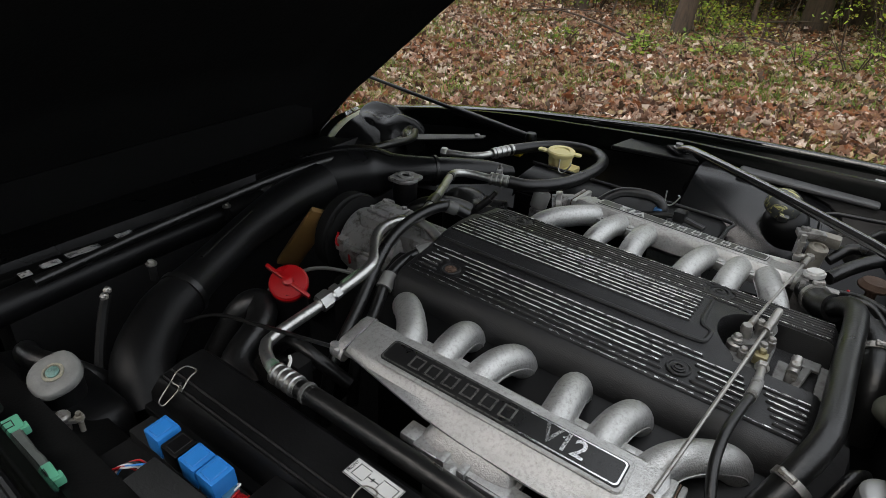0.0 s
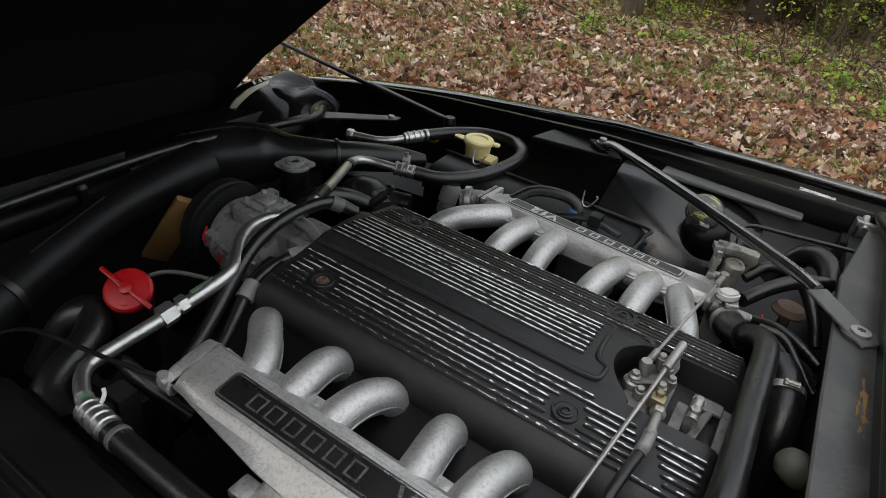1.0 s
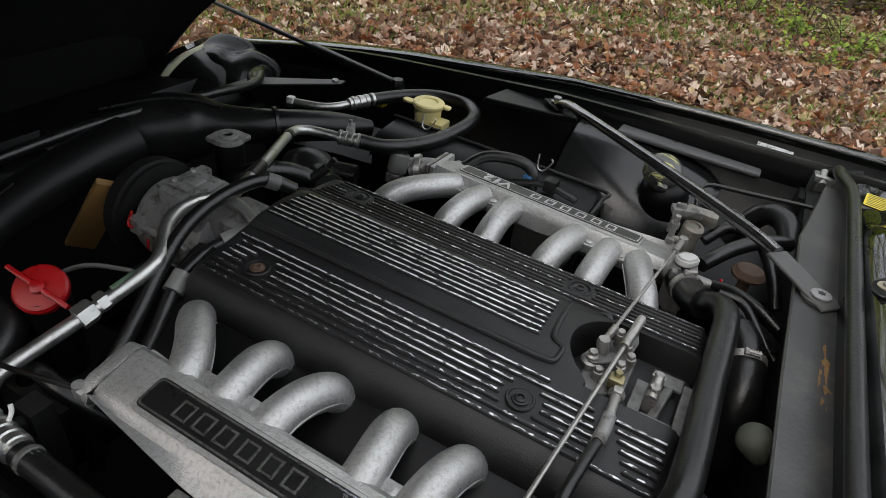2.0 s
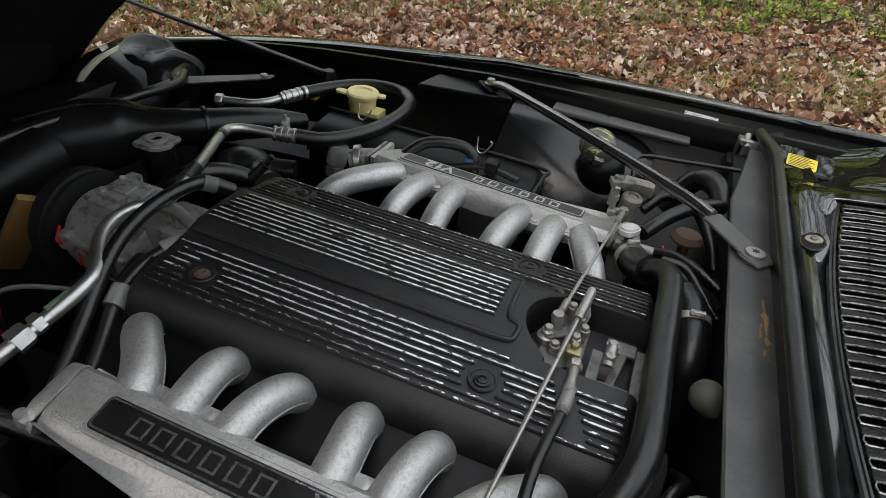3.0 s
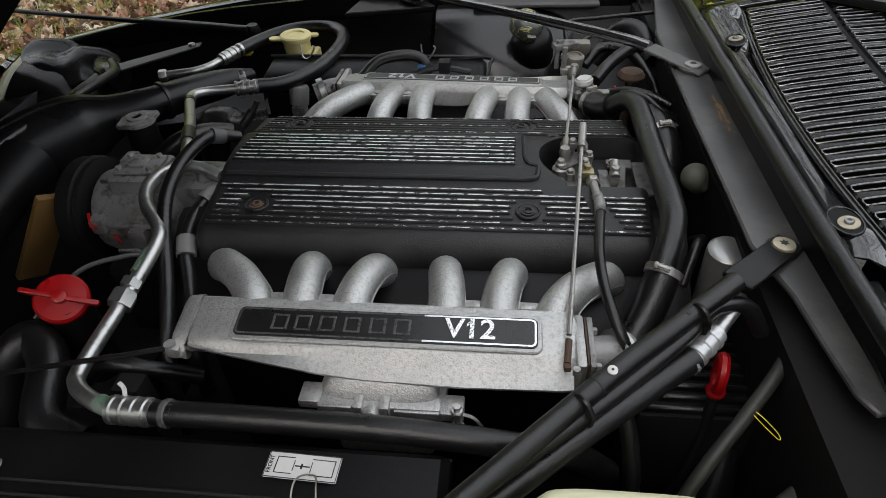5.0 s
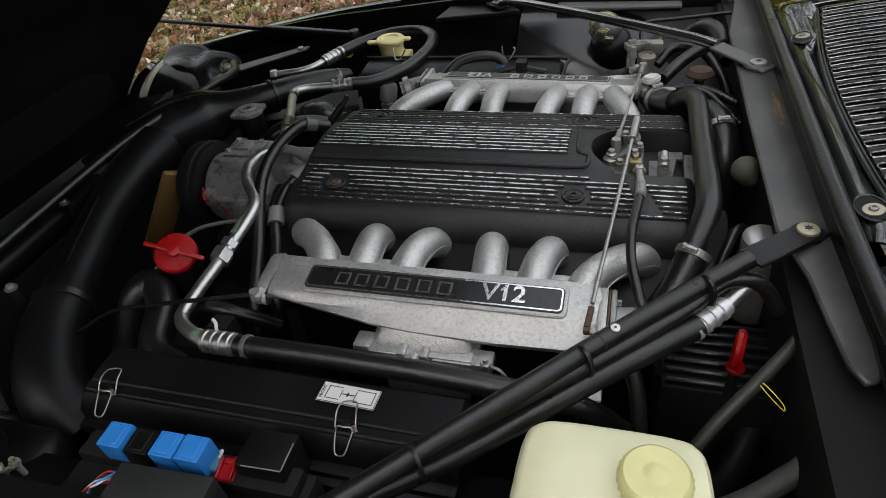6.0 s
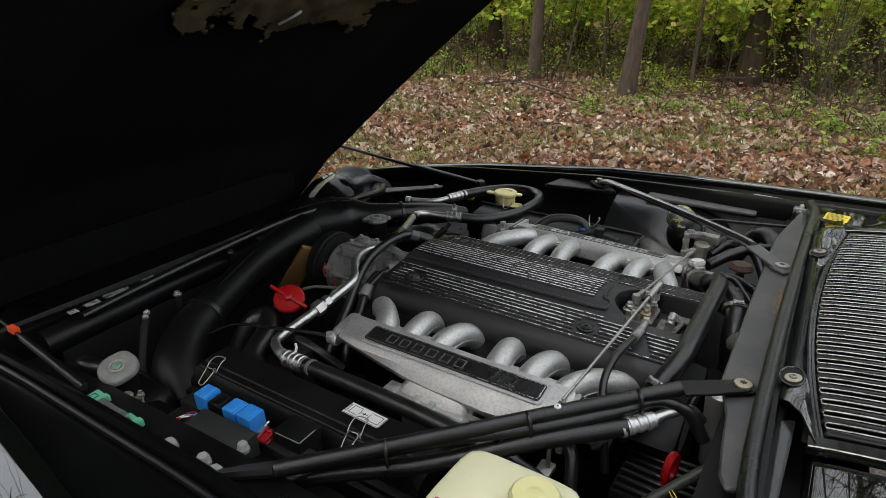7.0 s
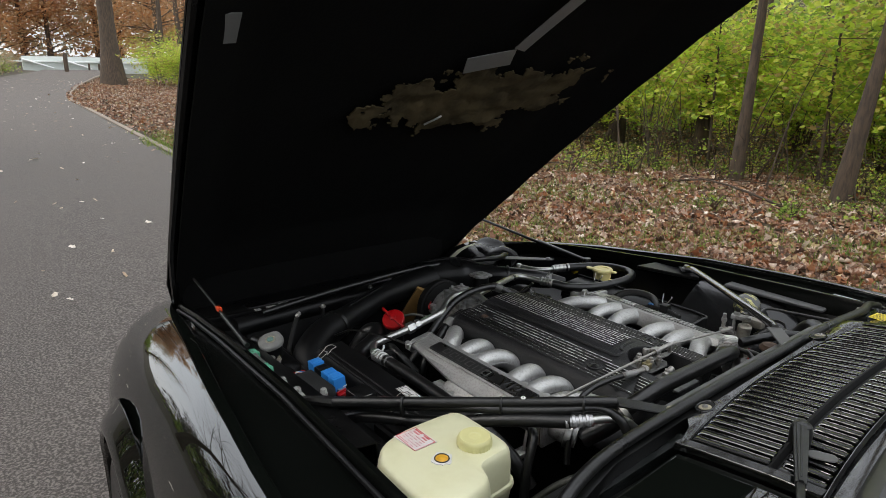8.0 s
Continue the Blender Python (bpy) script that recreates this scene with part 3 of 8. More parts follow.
def clumped(count, clumps, lo, hi, spread, rng, low=1.0):
    u = rng.random((clumps, 3))
    u[:, 2] **= low
    c = np.array(lo) + (np.array(hi) - np.array(lo)) * u
    p = c[rng.integers(clumps, size=count)] + rng.normal(0, 1, (count, 3)) * np.array(spread)
    p[:, 2] = np.maximum(p[:, 2], 0.1)
    return p


def foliage_mass(name, label, category, points, lo, hi, material, flat):
    me = leaf_cloud(points, rng.uniform(lo, hi, len(points)), rng, flat, 0.2)
    me.materials.append(material)
    tagged(new(name, me), label, category, kind="stuff")


foliage_mass("distant_wood", "dense dark green foliage deep in the wood", "wood", np.concatenate([clumped(46000, 600, (-45, 21, 0.3), (30, 27, 5.5), (0.9, 0.7, 0.5), rng), clumped(16000, 300, (-60, 29, 2), (45, 33, 9), (1.6, 0.9, 1.0), rng)]), 0.16, 0.36, M_FOLH, 0.7)
foliage_mass("sapling_foliage", "bright yellow-green leaf sprays of saplings", "foliage", np.concatenate([clumped(46000, 1200, (-18, 11.0, 0.75), (9, 17, 2.7), (0.30, 0.28, 0.07), rng), clumped(22000, 520, (-12, 9.9, 0.95), (7, 12.5, 2.6), (0.36, 0.24, 0.09), rng), clumped(42000, 900, (-20, 12.5, 0.2), (9, 19, 2.6), (0.34, 0.30, 0.12), rng)]), 0.07, 0.13, M_FOLG, 0.75)
foliage_mass("wood_canopy", "yellow-green leaf canopy of the wood", "canopy", np.concatenate([clumped(14000, 320, (-26, 15, 1.2), (22, 21, 3.6), (0.6, 0.5, 0.18), rng)]), 0.10, 0.20, M_FOLG, 0.6)
foliage_mass("opposite_wood", "dull brown and green wood across the road", "wood", np.concatenate([clumped(20000, 320, (-42, -17, 0.2), (34, -10, 8), (1.0, 0.9, 0.6), rng), clumped(5000, 90, (30, -30, 0.2), (42, 30, 14), (1.2, 1.2, 0.9), rng)]), 0.25, 0.5, M_FOLB, 0.9)
for k in range(46):
    x, y = rg.uniform(-9, 3.5), 6.4 + 5.4 * rg.random() ** 0.55
    shrub(x, y, rg.uniform(0.2, 0.6), rg.uniform(0.4, 0.9), 300 + k, (M_FOLG, M_FOLD, M_FOLD)[k % 3], "low green seedling plant among fallen leaves", 170, 0.045, 5)
for k in range(26):
    x, y = rg.uniform(-3.6, 2.6), 5.6 + 2.2 * rg.random() ** 0.5
    shrub(x, y, rg.uniform(0.12, 0.36), rg.uniform(0.25, 0.6), 520 + k, (M_FOLD, M_FOLD, M_FOLH)[k % 3], "low green woodland plant among fallen leaves", 110, 0.05, 5)
for k in range(14):
    x, y = rg.uniform(-8, 3.5), rg.uniform(8.6, 11.5)
    shrub(x, y, rg.uniform(1.0, 2.0), rg.uniform(0.9, 1.6), 370 + k, (M_FOLG, M_FOLD)[k % 2], "nearly bare thin-stemmed sapling with a few leaves", 150, 0.055, 7)

whips = bmesh.new()
rw = np.random.default_rng(77)
for k in range(170):
    x, y = rw.uniform(-13, 6), rw.uniform(8.2, 15)
    z, h, l = ground_z(x, y) - 0.05, rw.uniform(0.8, 3.4), rw.normal(0, 0.28, 2)
    bm_join_into(whips, limb([(x, y, z), (x + l[0] * 0.4 * h, y + l[1] * 0.4 * h, z + 0.55 * h), (x + l[0] * h, y + l[1] * h, z + h)], rw.uniform(0.006, 0.018), 0.003, 5, 3))
for k in range(46):
    x, y, a, ln = rw.uniform(-11, 5), rw.uniform(6.8, 13), rw.uniform(0, math.pi), rw.uniform(0.6, 2.2)
    p0 = Vector((x, y, ground_z(x, y) + 0.04))
    p1 = p0 + Vector((math.cos(a), math.sin(a), 0)) * ln
    p1.z = ground_z(p1.x, p1.y) + rw.uniform(0.05, 0.35)
    bm_join_into(whips, limb([p0, p0.lerp(p1, 0.5) + Vector((0, 0, 0.06)), p1], rw.uniform(0.010, 0.026), 0.004, 5, 3))
tagged(new("brushwood", finish("brushwood", whips, M_TWIG)), "thin bare stems and fallen branches between the trees", "brushwood", kind="stuff")
sprays = []
for k in range(620):
    x, y, z = rw.uniform(-13, 6), 9.3 + 4.0 * rw.random() ** 1.2, 0.65 + 2.0 * rw.random() ** 0.7
    n = rw.integers(14, 34)
    tilt, yaw = rw.normal(0, 0.25), rw.uniform(0, 2 * math.pi)
    u, v = rw.normal(0, 0.30, n), rw.normal(0, 0.16, n)
    sprays.append(np.stack([x + u * math.cos(yaw) - v * math.sin(yaw), y + u * math.sin(yaw) + v * math.cos(yaw), ground_z(x, y) + z + u * tilt + rw.normal(0, 0.05, n)], 1))
foliage_mass("leaf_sprays", "large bright yellow-green leaves in flat sprays on thin saplings", "foliage", np.concatenate(sprays), 0.07, 0.125, M_FOLG, 0.6)

# tall bare trees at the wood's edge, mirrored in the scuttle
for k, (x, y) in enumerate(((-0.6, 12.5), (1.6, 9.5), (3.4, 13.5), (5.6, 10.5))):
    tree(x, y, 15, 0.17, (0.01, -0.06), 230 + k, "tall bare tree at the edge of the wood", 120, 0.25, 5.5, M_FOLD, 0.09, 44, 6)

# the wood and the bend of the road far ahead of the car
tree(-36, 6.0, 16, 0.46, (0.0, 0.0), 8, "large grey-barked park tree beside the road", 1200, 0.45, 5.0, M_FOLO, 0.22, 34)
for k in range(9):
    shrub(-37 + rg.normal(0, 2.5), 8.6 + k * 0.75, rg.uniform(1.8, 3.2), 2.8, 400 + k, M_FOLG, "bright yellow-green park shrub beyond the road bend", 4200, 0.085)
for k in range(12):
    tree(-44 - rg.random() * 22, 12 + k * 2.2 + rg.normal(0, 1), rg.uniform(10, 15), rg.uniform(0.14, 0.3), (rg.normal(0, 0.04), 0), 80 + k, "bare park tree with thin branches", 500, 0.2, 4.2, M_FOLO, 0.14, 24)
for k in range(8):
    tree(-66 - rg.random() * 12, 3.6 + k * 2.6 + rg.normal(0, 0.7), rg.uniform(11, 17), rg.uniform(0.2, 0.35), (0, 0), 120 + k, "rust-coloured autumn tree beyond the barrier", 13000, 0.06, 6.5, M_FOLO, 0.20, 30)
for k in range(6):
    tree(-40 - 5 * k, -4.5 - 0.5 * k + rg.normal(0, 0.6), 9, 0.16, (0.03, 0.06), 150 + k, "thin park tree on the verge across the road", 120, 0.2, 3.0, M_FOLD if k % 2 else M_FOLO, 0.22)
    shrub(-36 - 4 * k, -3.0 + 0.55 * k, 1.6, 2.4, 430 + k, M_FOLD, "dull green verge shrub beside the road", 700, 0.16)

foliage_mass("far_park_wood", "tan and rust wood far beyond the barrier, haze put into its colour", "wood", clumped(24000, 300, (-96, -2, 1.5), (-82, 42, 15), (1.6, 1.6, 1.2), rng), 0.3, 0.6, M_FOLT, 0.9)
for k in range(5):
    shrub(-44 - 2.2 * k, 1.0 + 0.45 * k, rg.uniform(0.9, 1.5), 1.7, 460 + k, (M_FOLT, M_FOLD)[k % 2], "dull brown-green scrub on the verge before the barrier", 900, 0.09)

# bare trees across the road, seen mirrored in the paint
for k, (x, y) in enumerate(((-7.5, -8.5), (-3.2, -9.5), (1.5, -8.8), (5.5, -9.2), (-12, -9.5), (9.5, -7.5))):
    tree(x, y + 1.6, 14, 0.2, (0.02, 0.07), 170 + k, "bare tree across the road", 90, 0.22, 6.0, M_FOLO, 0.10, 64, 7)

barrier = thing("road_barrier", "low pale painted barrier at the road's end", "barrier")
zb = ground_z(-58, 2)
part("wall", box(-58.2, -57.8, 4.0, 13.0, zb - 0.5, zb + 0.95, 0.03), M_CONC, barrier)
part("rail", box(-57.75, -57.6, 3.2, 12.5, zb + 0.5, zb + 0.62, 0.02), mat("white_rail_paint", (0.8, 0.82, 0.8), 0.5), barrier)
for k in range(3):
    part("brace", rod((-57.5, 4.0 + k * 2.6, zb + 0.7), (-57.5, 6.0 + k * 2.6, zb + 0.05), 0.07), mat("white_brace_paint", (0.8, 0.82, 0.8), 0.5), barrier)
bollard_mesh = finish("bollard", lathe([(0.09, -0.2), (0.09, 0.75), (0.05, 0.85)], 10), M_BARK)
for k, (x, y) in enumerate(((-52, 6.1), (-56, 8.2), (-56, 8.9), (-56, 9.5))):
    ob = tagged(new("bollard", bollard_mesh), "dark wooden bollard beside the road", "bollard", "bollards")
    ob.matrix_basis = pose(x, y, ground_z(x, 2), 0, 4 if k == 0 else 0, 0) @ Matrix.Diagonal((1.6 if k == 0 else 0.8, 1.6 if k == 0 else 0.8, 1.5 if k == 0 else 0.6, 1))

# ---- the car's body ----
car = thing("car", "black-green saloon car with its front-hinged bonnet open", "car")


def skew(x, y, z):
    """The body stands a little askew to the engine's axes."""
    return (x, y - 0.045 * (x - 0.2), z)


def rail_z(x):
    return along(x, [(-1.25, 0.70), (-1.08, 0.742), (-0.93, 0.772), (-0.8, 0.80), (-0.54, 0.842), (-0.1, 0.888), (0.27, 0.905), (0.6, 0.915), (1.4, 0.93)])


def rail_w(x):
    return along(x, [(-1.25, 0.60), (-1.05, 0.645), (-0.65, 0.66), (0.2, 0.668), (1.4, 0.68)])


def lip_w(x):
    return along(x, [(-1.25, 0.615), (-1.06, 0.66), (-0.65, 0.70), (-0.14, 0.762), (0.15, 0.785), (0.5, 0.79), (1.4, 0.80)])


def outer_w(x):
    return along(x, [(-1.30, 0.66), (-1.22, 0.765), (-1.12, 0.832), (-0.97, 0.875), (-0.72, 0.898), (-0.45, 0.902), (0.0, 0.902), (1.4, 0.90)])


FX = [-1.22, -1.18, -1.12, -1.06, -1.0, -0.93, -0.86, -0.78, -0.7, -0.6, -0.5, -0.4, -0.3, -0.2, -0.1, 0.0, 0.1, 0.2, 0.3, 0.42, 0.55, 0.7, 0.9, 1.15, 1.4]
for s in (-1, 1):
    rows = []
    length = FX if s < 0 else [x for x in FX if x > -1.01]
    for x in length:
        lw, ow, z = lip_w(x), outer_w(x), rail_z(x)
        d = ow - lw
        prof = [(lw, z - 0.03), (lw + 0.001, z - 0.012), (lw + 0.003, z - 0.006)]
        for k in range(13):
            a = math.pi / 2 * k / 12
            prof.append((lw + 0.006 + (d - 0.006) * math.sin(a) ** 0.92, z - 0.004 - 0.236 * (1 - math.cos(a)) ** 1.12))
        prof += [(ow + 0.006, z - 0.32), (ow + 0.004, z - 0.40), (ow - 0.01, z - 0.5), (ow - 0.03, z - 0.68)]
        rows.append([skew(x, s * w, zz) for w, zz in prof])
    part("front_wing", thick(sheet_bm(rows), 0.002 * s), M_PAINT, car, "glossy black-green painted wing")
    rows = []
    for x in length:
        rw, lw, z = rail_w(x), lip_w(x), rail_z(x)
        prof = [(rw - 0.028, z - 0.35), (rw - 0.022, z - 0.06), (rw - 0.018, z - 0.008), (rw - 0.012, z), (rw - 0.004, z), (rw, z - 0.006), (rw + 0.004, z - 0.022), ((rw + lw) / 2, z - 0.030), (lw - 0.002, z - 0.026)]
        rows.append([skew(x, s * w, zz) for w, zz in prof])
    part("wing_gutter", thick(sheet_bm(rows), -0.003 * s), M_GUT, car, "glossy black inner wing gutter")
    seal = [skew(x, s * (rail_w(x) + 0.010), rail_z(x) - 0.012) for x in FX if -1.05 < x < 0.6]
    part("gutter_seal", tube(seal, 0.0048, 8, 2), M_DUCT, car, "black rubber seal along the gutter")

# inner wings: stepped, pressed panels
for s in (-1, 1):
    rows = []
    for i in range(19):
        x = -1.0 + i * 0.08
        hump = 0.06 * math.exp(-((x - 0.1) / 0.22) ** 2)
        z = rail_z(x)
        prof = [(rail_w(x) - 0.024, z - 0.045), (rail_w(x) - 0.05, z - 0.11), (rail_w(x) - 0.07 - hump, z - 0.15 + hump * 0.3), (rail_w(x) - 0.17 - 1.3 * hump, z - 0.19), (rail_w(x) - 0.19 - 1.6 * hump, z - 0.3), (rail_w(x) - 0.20, z - 0.55)]
        rows.append([skew(x, s * w, zz) for w, zz in prof])
    part("inner_wing", thick(sheet_bm(rows), 0.003), M_BODY, car, "grimy black pressed inner wing")
part("bay_floor", box(-1.0, 0.66, -0.70, 0.70, 0.34, 0.36, 0.003), M_DARK, car)

# front end: nose panel, slam panel, bumper, lamp
nose = []
for i in range(25):
    a = -1 + i / 12
    y = a * 0.63
    x = -1.235 + 0.10 * abs(a) ** 3
    z = 0.60 - 0.01 * abs(a)
    nose.append([skew(x + 0.16, y, z - 0.02), skew(x + 0.06, y, z + 0.002), skew(x + 0.01, y, z), skew(x - 0.02, y, z - 0.04), skew(x - 0.045, y, z - 0.14), skew(x - 0.04, y, z - 0.25)])
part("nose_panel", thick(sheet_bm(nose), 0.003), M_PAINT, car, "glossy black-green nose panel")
part("slam_panel", thick(sheet_bm([[skew(x, -0.63 + 1.26 * j / 12, z) for j in range(13)] for x, z in ((-1.10, 0.70), (-1.0, 0.712), (-0.99, 0.735), (-0.90, 0.742), (-0.89, 0.72), (-0.80, 0.70), (-0.79, 0.5))]), 0.003), M_BODY, car, "black cross panel over the radiator")
bump = []
for i in range(33):
    a = -1 + i / 16
    ang = a * 1.35
    y = 0.885 * math.sin(ang) / math.sin(1.35)
    x = -1.36 + 1.0 * (abs(a) ** 3.2) * 0.75
    bump.append([skew(x + 0.10, y * 0.93, 0.485), skew(x, y, 0.48), skew(x - 0.025, y * 1.012, 0.44), skew(x - 0.025, y * 1.012, 0.33), skew(x + 0.02, y * 0.99, 0.26)])
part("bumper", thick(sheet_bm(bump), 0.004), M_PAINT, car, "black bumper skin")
chrome = [[(p[1][0] + (p[2][0] - p[1][0]) * t, p[1][1] + (p[2][1] - p[1][1]) * t, p[1][2] + (p[2][2] - p[1][2]) * t + 0.004) for t in (-0.25, 0.1, 0.5, 0.9)] for p in bump]
part("bumper_trim", thick(sheet_bm(chrome), 0.004), M_CHROME, car, "bright chrome bumper strip")
for s in (-1, 1):
    arch = []
    for i in range(21):
        a = math.pi * i / 20
        x, z = -0.42 + 0.375 * math.cos(a), 0.33 + 0.365 * math.sin(a)
        w = outer_w(x)
        arch.append([skew(x + g * math.cos(a), s * (w + o), z + g * math.sin(a)) for o, g in ((-0.008, 0.060), (0.004, 0.042), (0.020, 0.024), (0.030, 0.008), (0.031, -0.006), (0.024, -0.014), (-0.05, -0.020))])
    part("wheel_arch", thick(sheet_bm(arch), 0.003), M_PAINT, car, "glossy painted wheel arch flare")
for s in (-1, 1):
    for k in range(2):
        c = skew(-1.20 + 0.05 * k, s * (0.32 + 0.20 * k), 0.62)
        lamp = part("headlamp", lathe([(0.02, 0.10), (0.07, 0.06), (0.085, 0.0)], 20, axis(c, (c[0] + 1, c[1], c[2]))), M_DUCT, car, "black back of a round headlamp")

# bonnet: hinged at the nose, standing open
HINGE = (-1.205, 0.735)
PITCH = 41.5


def bonnet_at(u, w, off=0.0):
    """u metres from the hinge along the bonnet, w from -1 to 1 across, off below its skin."""
    if w < 0:
        half = along(u, [(0, 0.636), (0.12, 0.662), (0.5, 0.684), (1.0, 0.718), (1.5, 0.755)])
    else:
        half = along(u, [(0, 0.462), (0.10, 0.505), (0.25, 0.560), (0.4, 0.612), (0.7, 0.680), (1.0, 0.733), (1.5, 0.785)])
    crown = 0.05 * (1 - w * w) + 0.045 * math.sin(min(u / 1.5, 1) * math.pi)
    edge = -0.03 * jump(0.9, 1.0, abs(w))
    a = radians(PITCH)
    h = crown + edge - off
    if u < 0.14:
        h -= 0.05 * (1 - u / 0.14) ** 2
    return skew(HINGE[0] + u * math.cos(a) - h * math.sin(a), half * w, HINGE[1] + u * math.sin(a) + h * math.cos(a))


US = [-0.05, -0.025, 0, 0.02, 0.06, 0.12, 0.2, 0.35, 0.5, 0.65, 0.8, 0.95, 1.1, 1.25, 1.4, 1.52]
WS = [-1, -0.985, -0.94, -0.88, -0.7, -0.5, -0.25, 0, 0.25, 0.5, 0.7, 0.88, 0.94, 0.985, 1]
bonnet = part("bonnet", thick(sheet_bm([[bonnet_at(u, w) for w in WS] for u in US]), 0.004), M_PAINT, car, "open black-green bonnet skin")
under = []
for i in range(31):
    u = -0.03 + i * 1.53 / 30
    row = []
    for j in range(33):
        w = -0.975 + j * 1.95 / 32
        frame_zone = max(jump(0.80, 0.90, abs(w)), jump(0.24, 0.14, u), jump(1.36, 1.42, u))
        row.append(bonnet_at(u, w, 0.012 + 0.035 * frame_zone + 0.004 * noise.noise((u * 9, w * 9, 0))))
    under.append(row)
part("bonnet_frame", thick(sheet_bm(under), 0.003), M_FELT, bonnet, "matt black bonnet frame and insulation felt")
part("bonnet_edge", tube([bonnet_at(u, 0.985, 0.02) for u in (0.02, 0.3, 0.6, 0.9, 1.2, 1.5)], 0.012, 8, 3), M_LAMP, bonnet, "black folded bonnet edge")
part("bonnet_edge", tube([bonnet_at(u, -0.985, 0.02) for u in (0.02, 0.3, 0.6, 0.9, 1.2, 1.5)], 0.012, 8, 3), M_LAMP, bonnet, "black folded bonnet edge")

part("front_valance", thick(sheet_bm([[bonnet_at(0.03, w, 0.03 + d) for w in WS[:-4]] for d in (0.0, 0.05, 0.10)]), 0.004), M_FELT, bonnet, "matt black front edge of the bonnet frame")
part("hinge_panel", thick(sheet_bm([[skew(-1.10 - 0.02 * (1 - w * w), 0.62 * w, z) for w in WS[:-4]] for z in (0.58, 0.66, 0.75, 0.80)]), 0.004), M_FELT, bonnet, "black hinge panel behind the nose")

# torn part of the felt and strips of tape on the underside
rg = np.random.default_rng(3)
torn = bmesh.new()
grid = {}
for i in range(110):
    for j in range(170):
        u, w = 0.68 + i * 0.50 / 109, -0.40 + j * 1.22 / 169
        d = math.hypot((u - 0.885 - 0.10 * w) / (0.10 + 0.09 * (w + 0.3)), (w - 0.20) / 0.58)
        if d + 0.55 * noise.noise((u * 9, w * 6, 2)) + 0.3 * noise.noise((u * 30, w * 20, 5)) + 0.16 * noise.noise((u * 90, w * 60, 8)) < 0.92:
            grid[i, j] = torn.verts.new(bonnet_at(u, w, 0.032 + 0.008 * noise.noise((u * 22, w * 16, 1)) + 0.0022 * rg.random()))
for (i, j), v in grid.items():
    q = [grid.get(k) for k in ((i, j), (i + 1, j), (i + 1, j + 1), (i, j + 1))]
    if all(q):
        torn.faces.new(q)
part("torn_felt", thick(torn, 0.004), M_FIBRE, bonnet, "torn brown fibre where the felt has come away")


def tape(u0, w0, u1, w1, half, du=0.0):
    rows = []
    for i in range(7):
        t = i / 6
        u, w = u0 + (u1 - u0) * t, w0 + (w1 - w0) * t
        d = math.hypot(u1 - u0, (w1 - w0) * 0.7)
        nu, nw = -(w1 - w0) * 0.7 / d * half, (u1 - u0) / d * half / 0.7
        rows.append([bonnet_at(u + nu * k, w + nw * k, 0.045) for k in (-1, 0, 1)])
    return thick(sheet_bm(rows), 0.002)


for a in ((1.055, 0.02, 1.10, 0.21, 0.032), (1.13, 0.21, 1.42, 0.30, 0.020), (1.15, -0.895, 1.23, -0.895, 0.02)):
    part("tape_strip", tape(*a), M_TAPE, bonnet, "grey adhesive tape strip")
part("felt_clip", tube([bonnet_at(0.80, 0.02, 0.05), bonnet_at(0.83, 0.05, 0.055), bonnet_at(0.84, 0.08, 0.05)], 0.003, 6, 3), M_ALUD, bonnet, "bright clip in the felt")

# bonnet gas strut on the far side
P, Q = Vector((-0.436, 0.610, 0.822)), Vector((-1.075, 0.712, 0.834))
mid = P.lerp(Q, 0.42)
strut = part("gas_strut", rod(P, mid, 0.011), M_RUBBER, car, "black gas strut of the bonnet")
part("strut_rod", rod(mid, Q.lerp(P, -0.25), 0.0055), M_BODY, strut)
part("strut_ball", lathe([(0.004, -0.02), (0.014, -0.01), (0.016, 0), (0.012, 0.014)], 12, Matrix.Translation(P)), M_RUBBER, strut)

# cowl behind the engine: flange, rail, plenum, vent panel, screen
fl = [(0.372, 0.36), (0.372, 0.05), (0.374, -0.20), (0.392, -0.27), (0.398, -0.33), (0.404, -0.378), (0.413, -0.396), (0.424, -0.392), (0.446, -0.31), (0.454, -0.2), (0.452, 0.3), (0.45, 0.55), (0.40, 0.56)]
part("cowl_flange", prism(fl, 0.908, 0.915, 0.002), mat("dusty_flange_metal", (0.055, 0.055, 0.055), 0.34, 0.25, 14, 0.3, 0.15, 250, second=(0.11, 0.106, 0.10), amount=0.38, edge=0.3, sscale=16), car, "black sheet-metal cowl flange")
stain = bmesh.new()
cells = {}
for i in range(16):
    for j in range(60):
        x, y = 0.404 + i * 0.0009, 0.02 + j * 0.0019
        if noise.noise((x * 260, y * 90, 0)) + 0.4 * noise.noise((x * 600, y * 300, 2)) - 1.6 * abs(i / 15 - 0.5) - 0.9 * abs(j / 59 - 0.5) > -0.55:
            cells[i, j] = stain.verts.new((x, y, 0.9156))
for (i, j), v in cells.items():
    q = [cells.get(k) for k in ((i, j), (i + 1, j), (i + 1, j + 1), (i, j + 1))]
    if all(q):
        stain.faces.new(q)
part("wax_stain", stain, mat("amber_wax", (0.21, 0.115, 0.04), 0.6, 0, 60, 0.3, 0.2, 200), car, "amber rust-proofing wax stain on the flange")
part("cowl_front", thick(sheet_bm([[(x, y, z) for y in (-0.70, -0.5, -0.25, 0, 0.25, 0.5, 0.70)] for x, z in ((0.462, 0.905), (0.385, 0.88), (0.392, 0.80), (0.40, 0.6), (0.41, 0.35))]), 0.003), M_DARK, car)
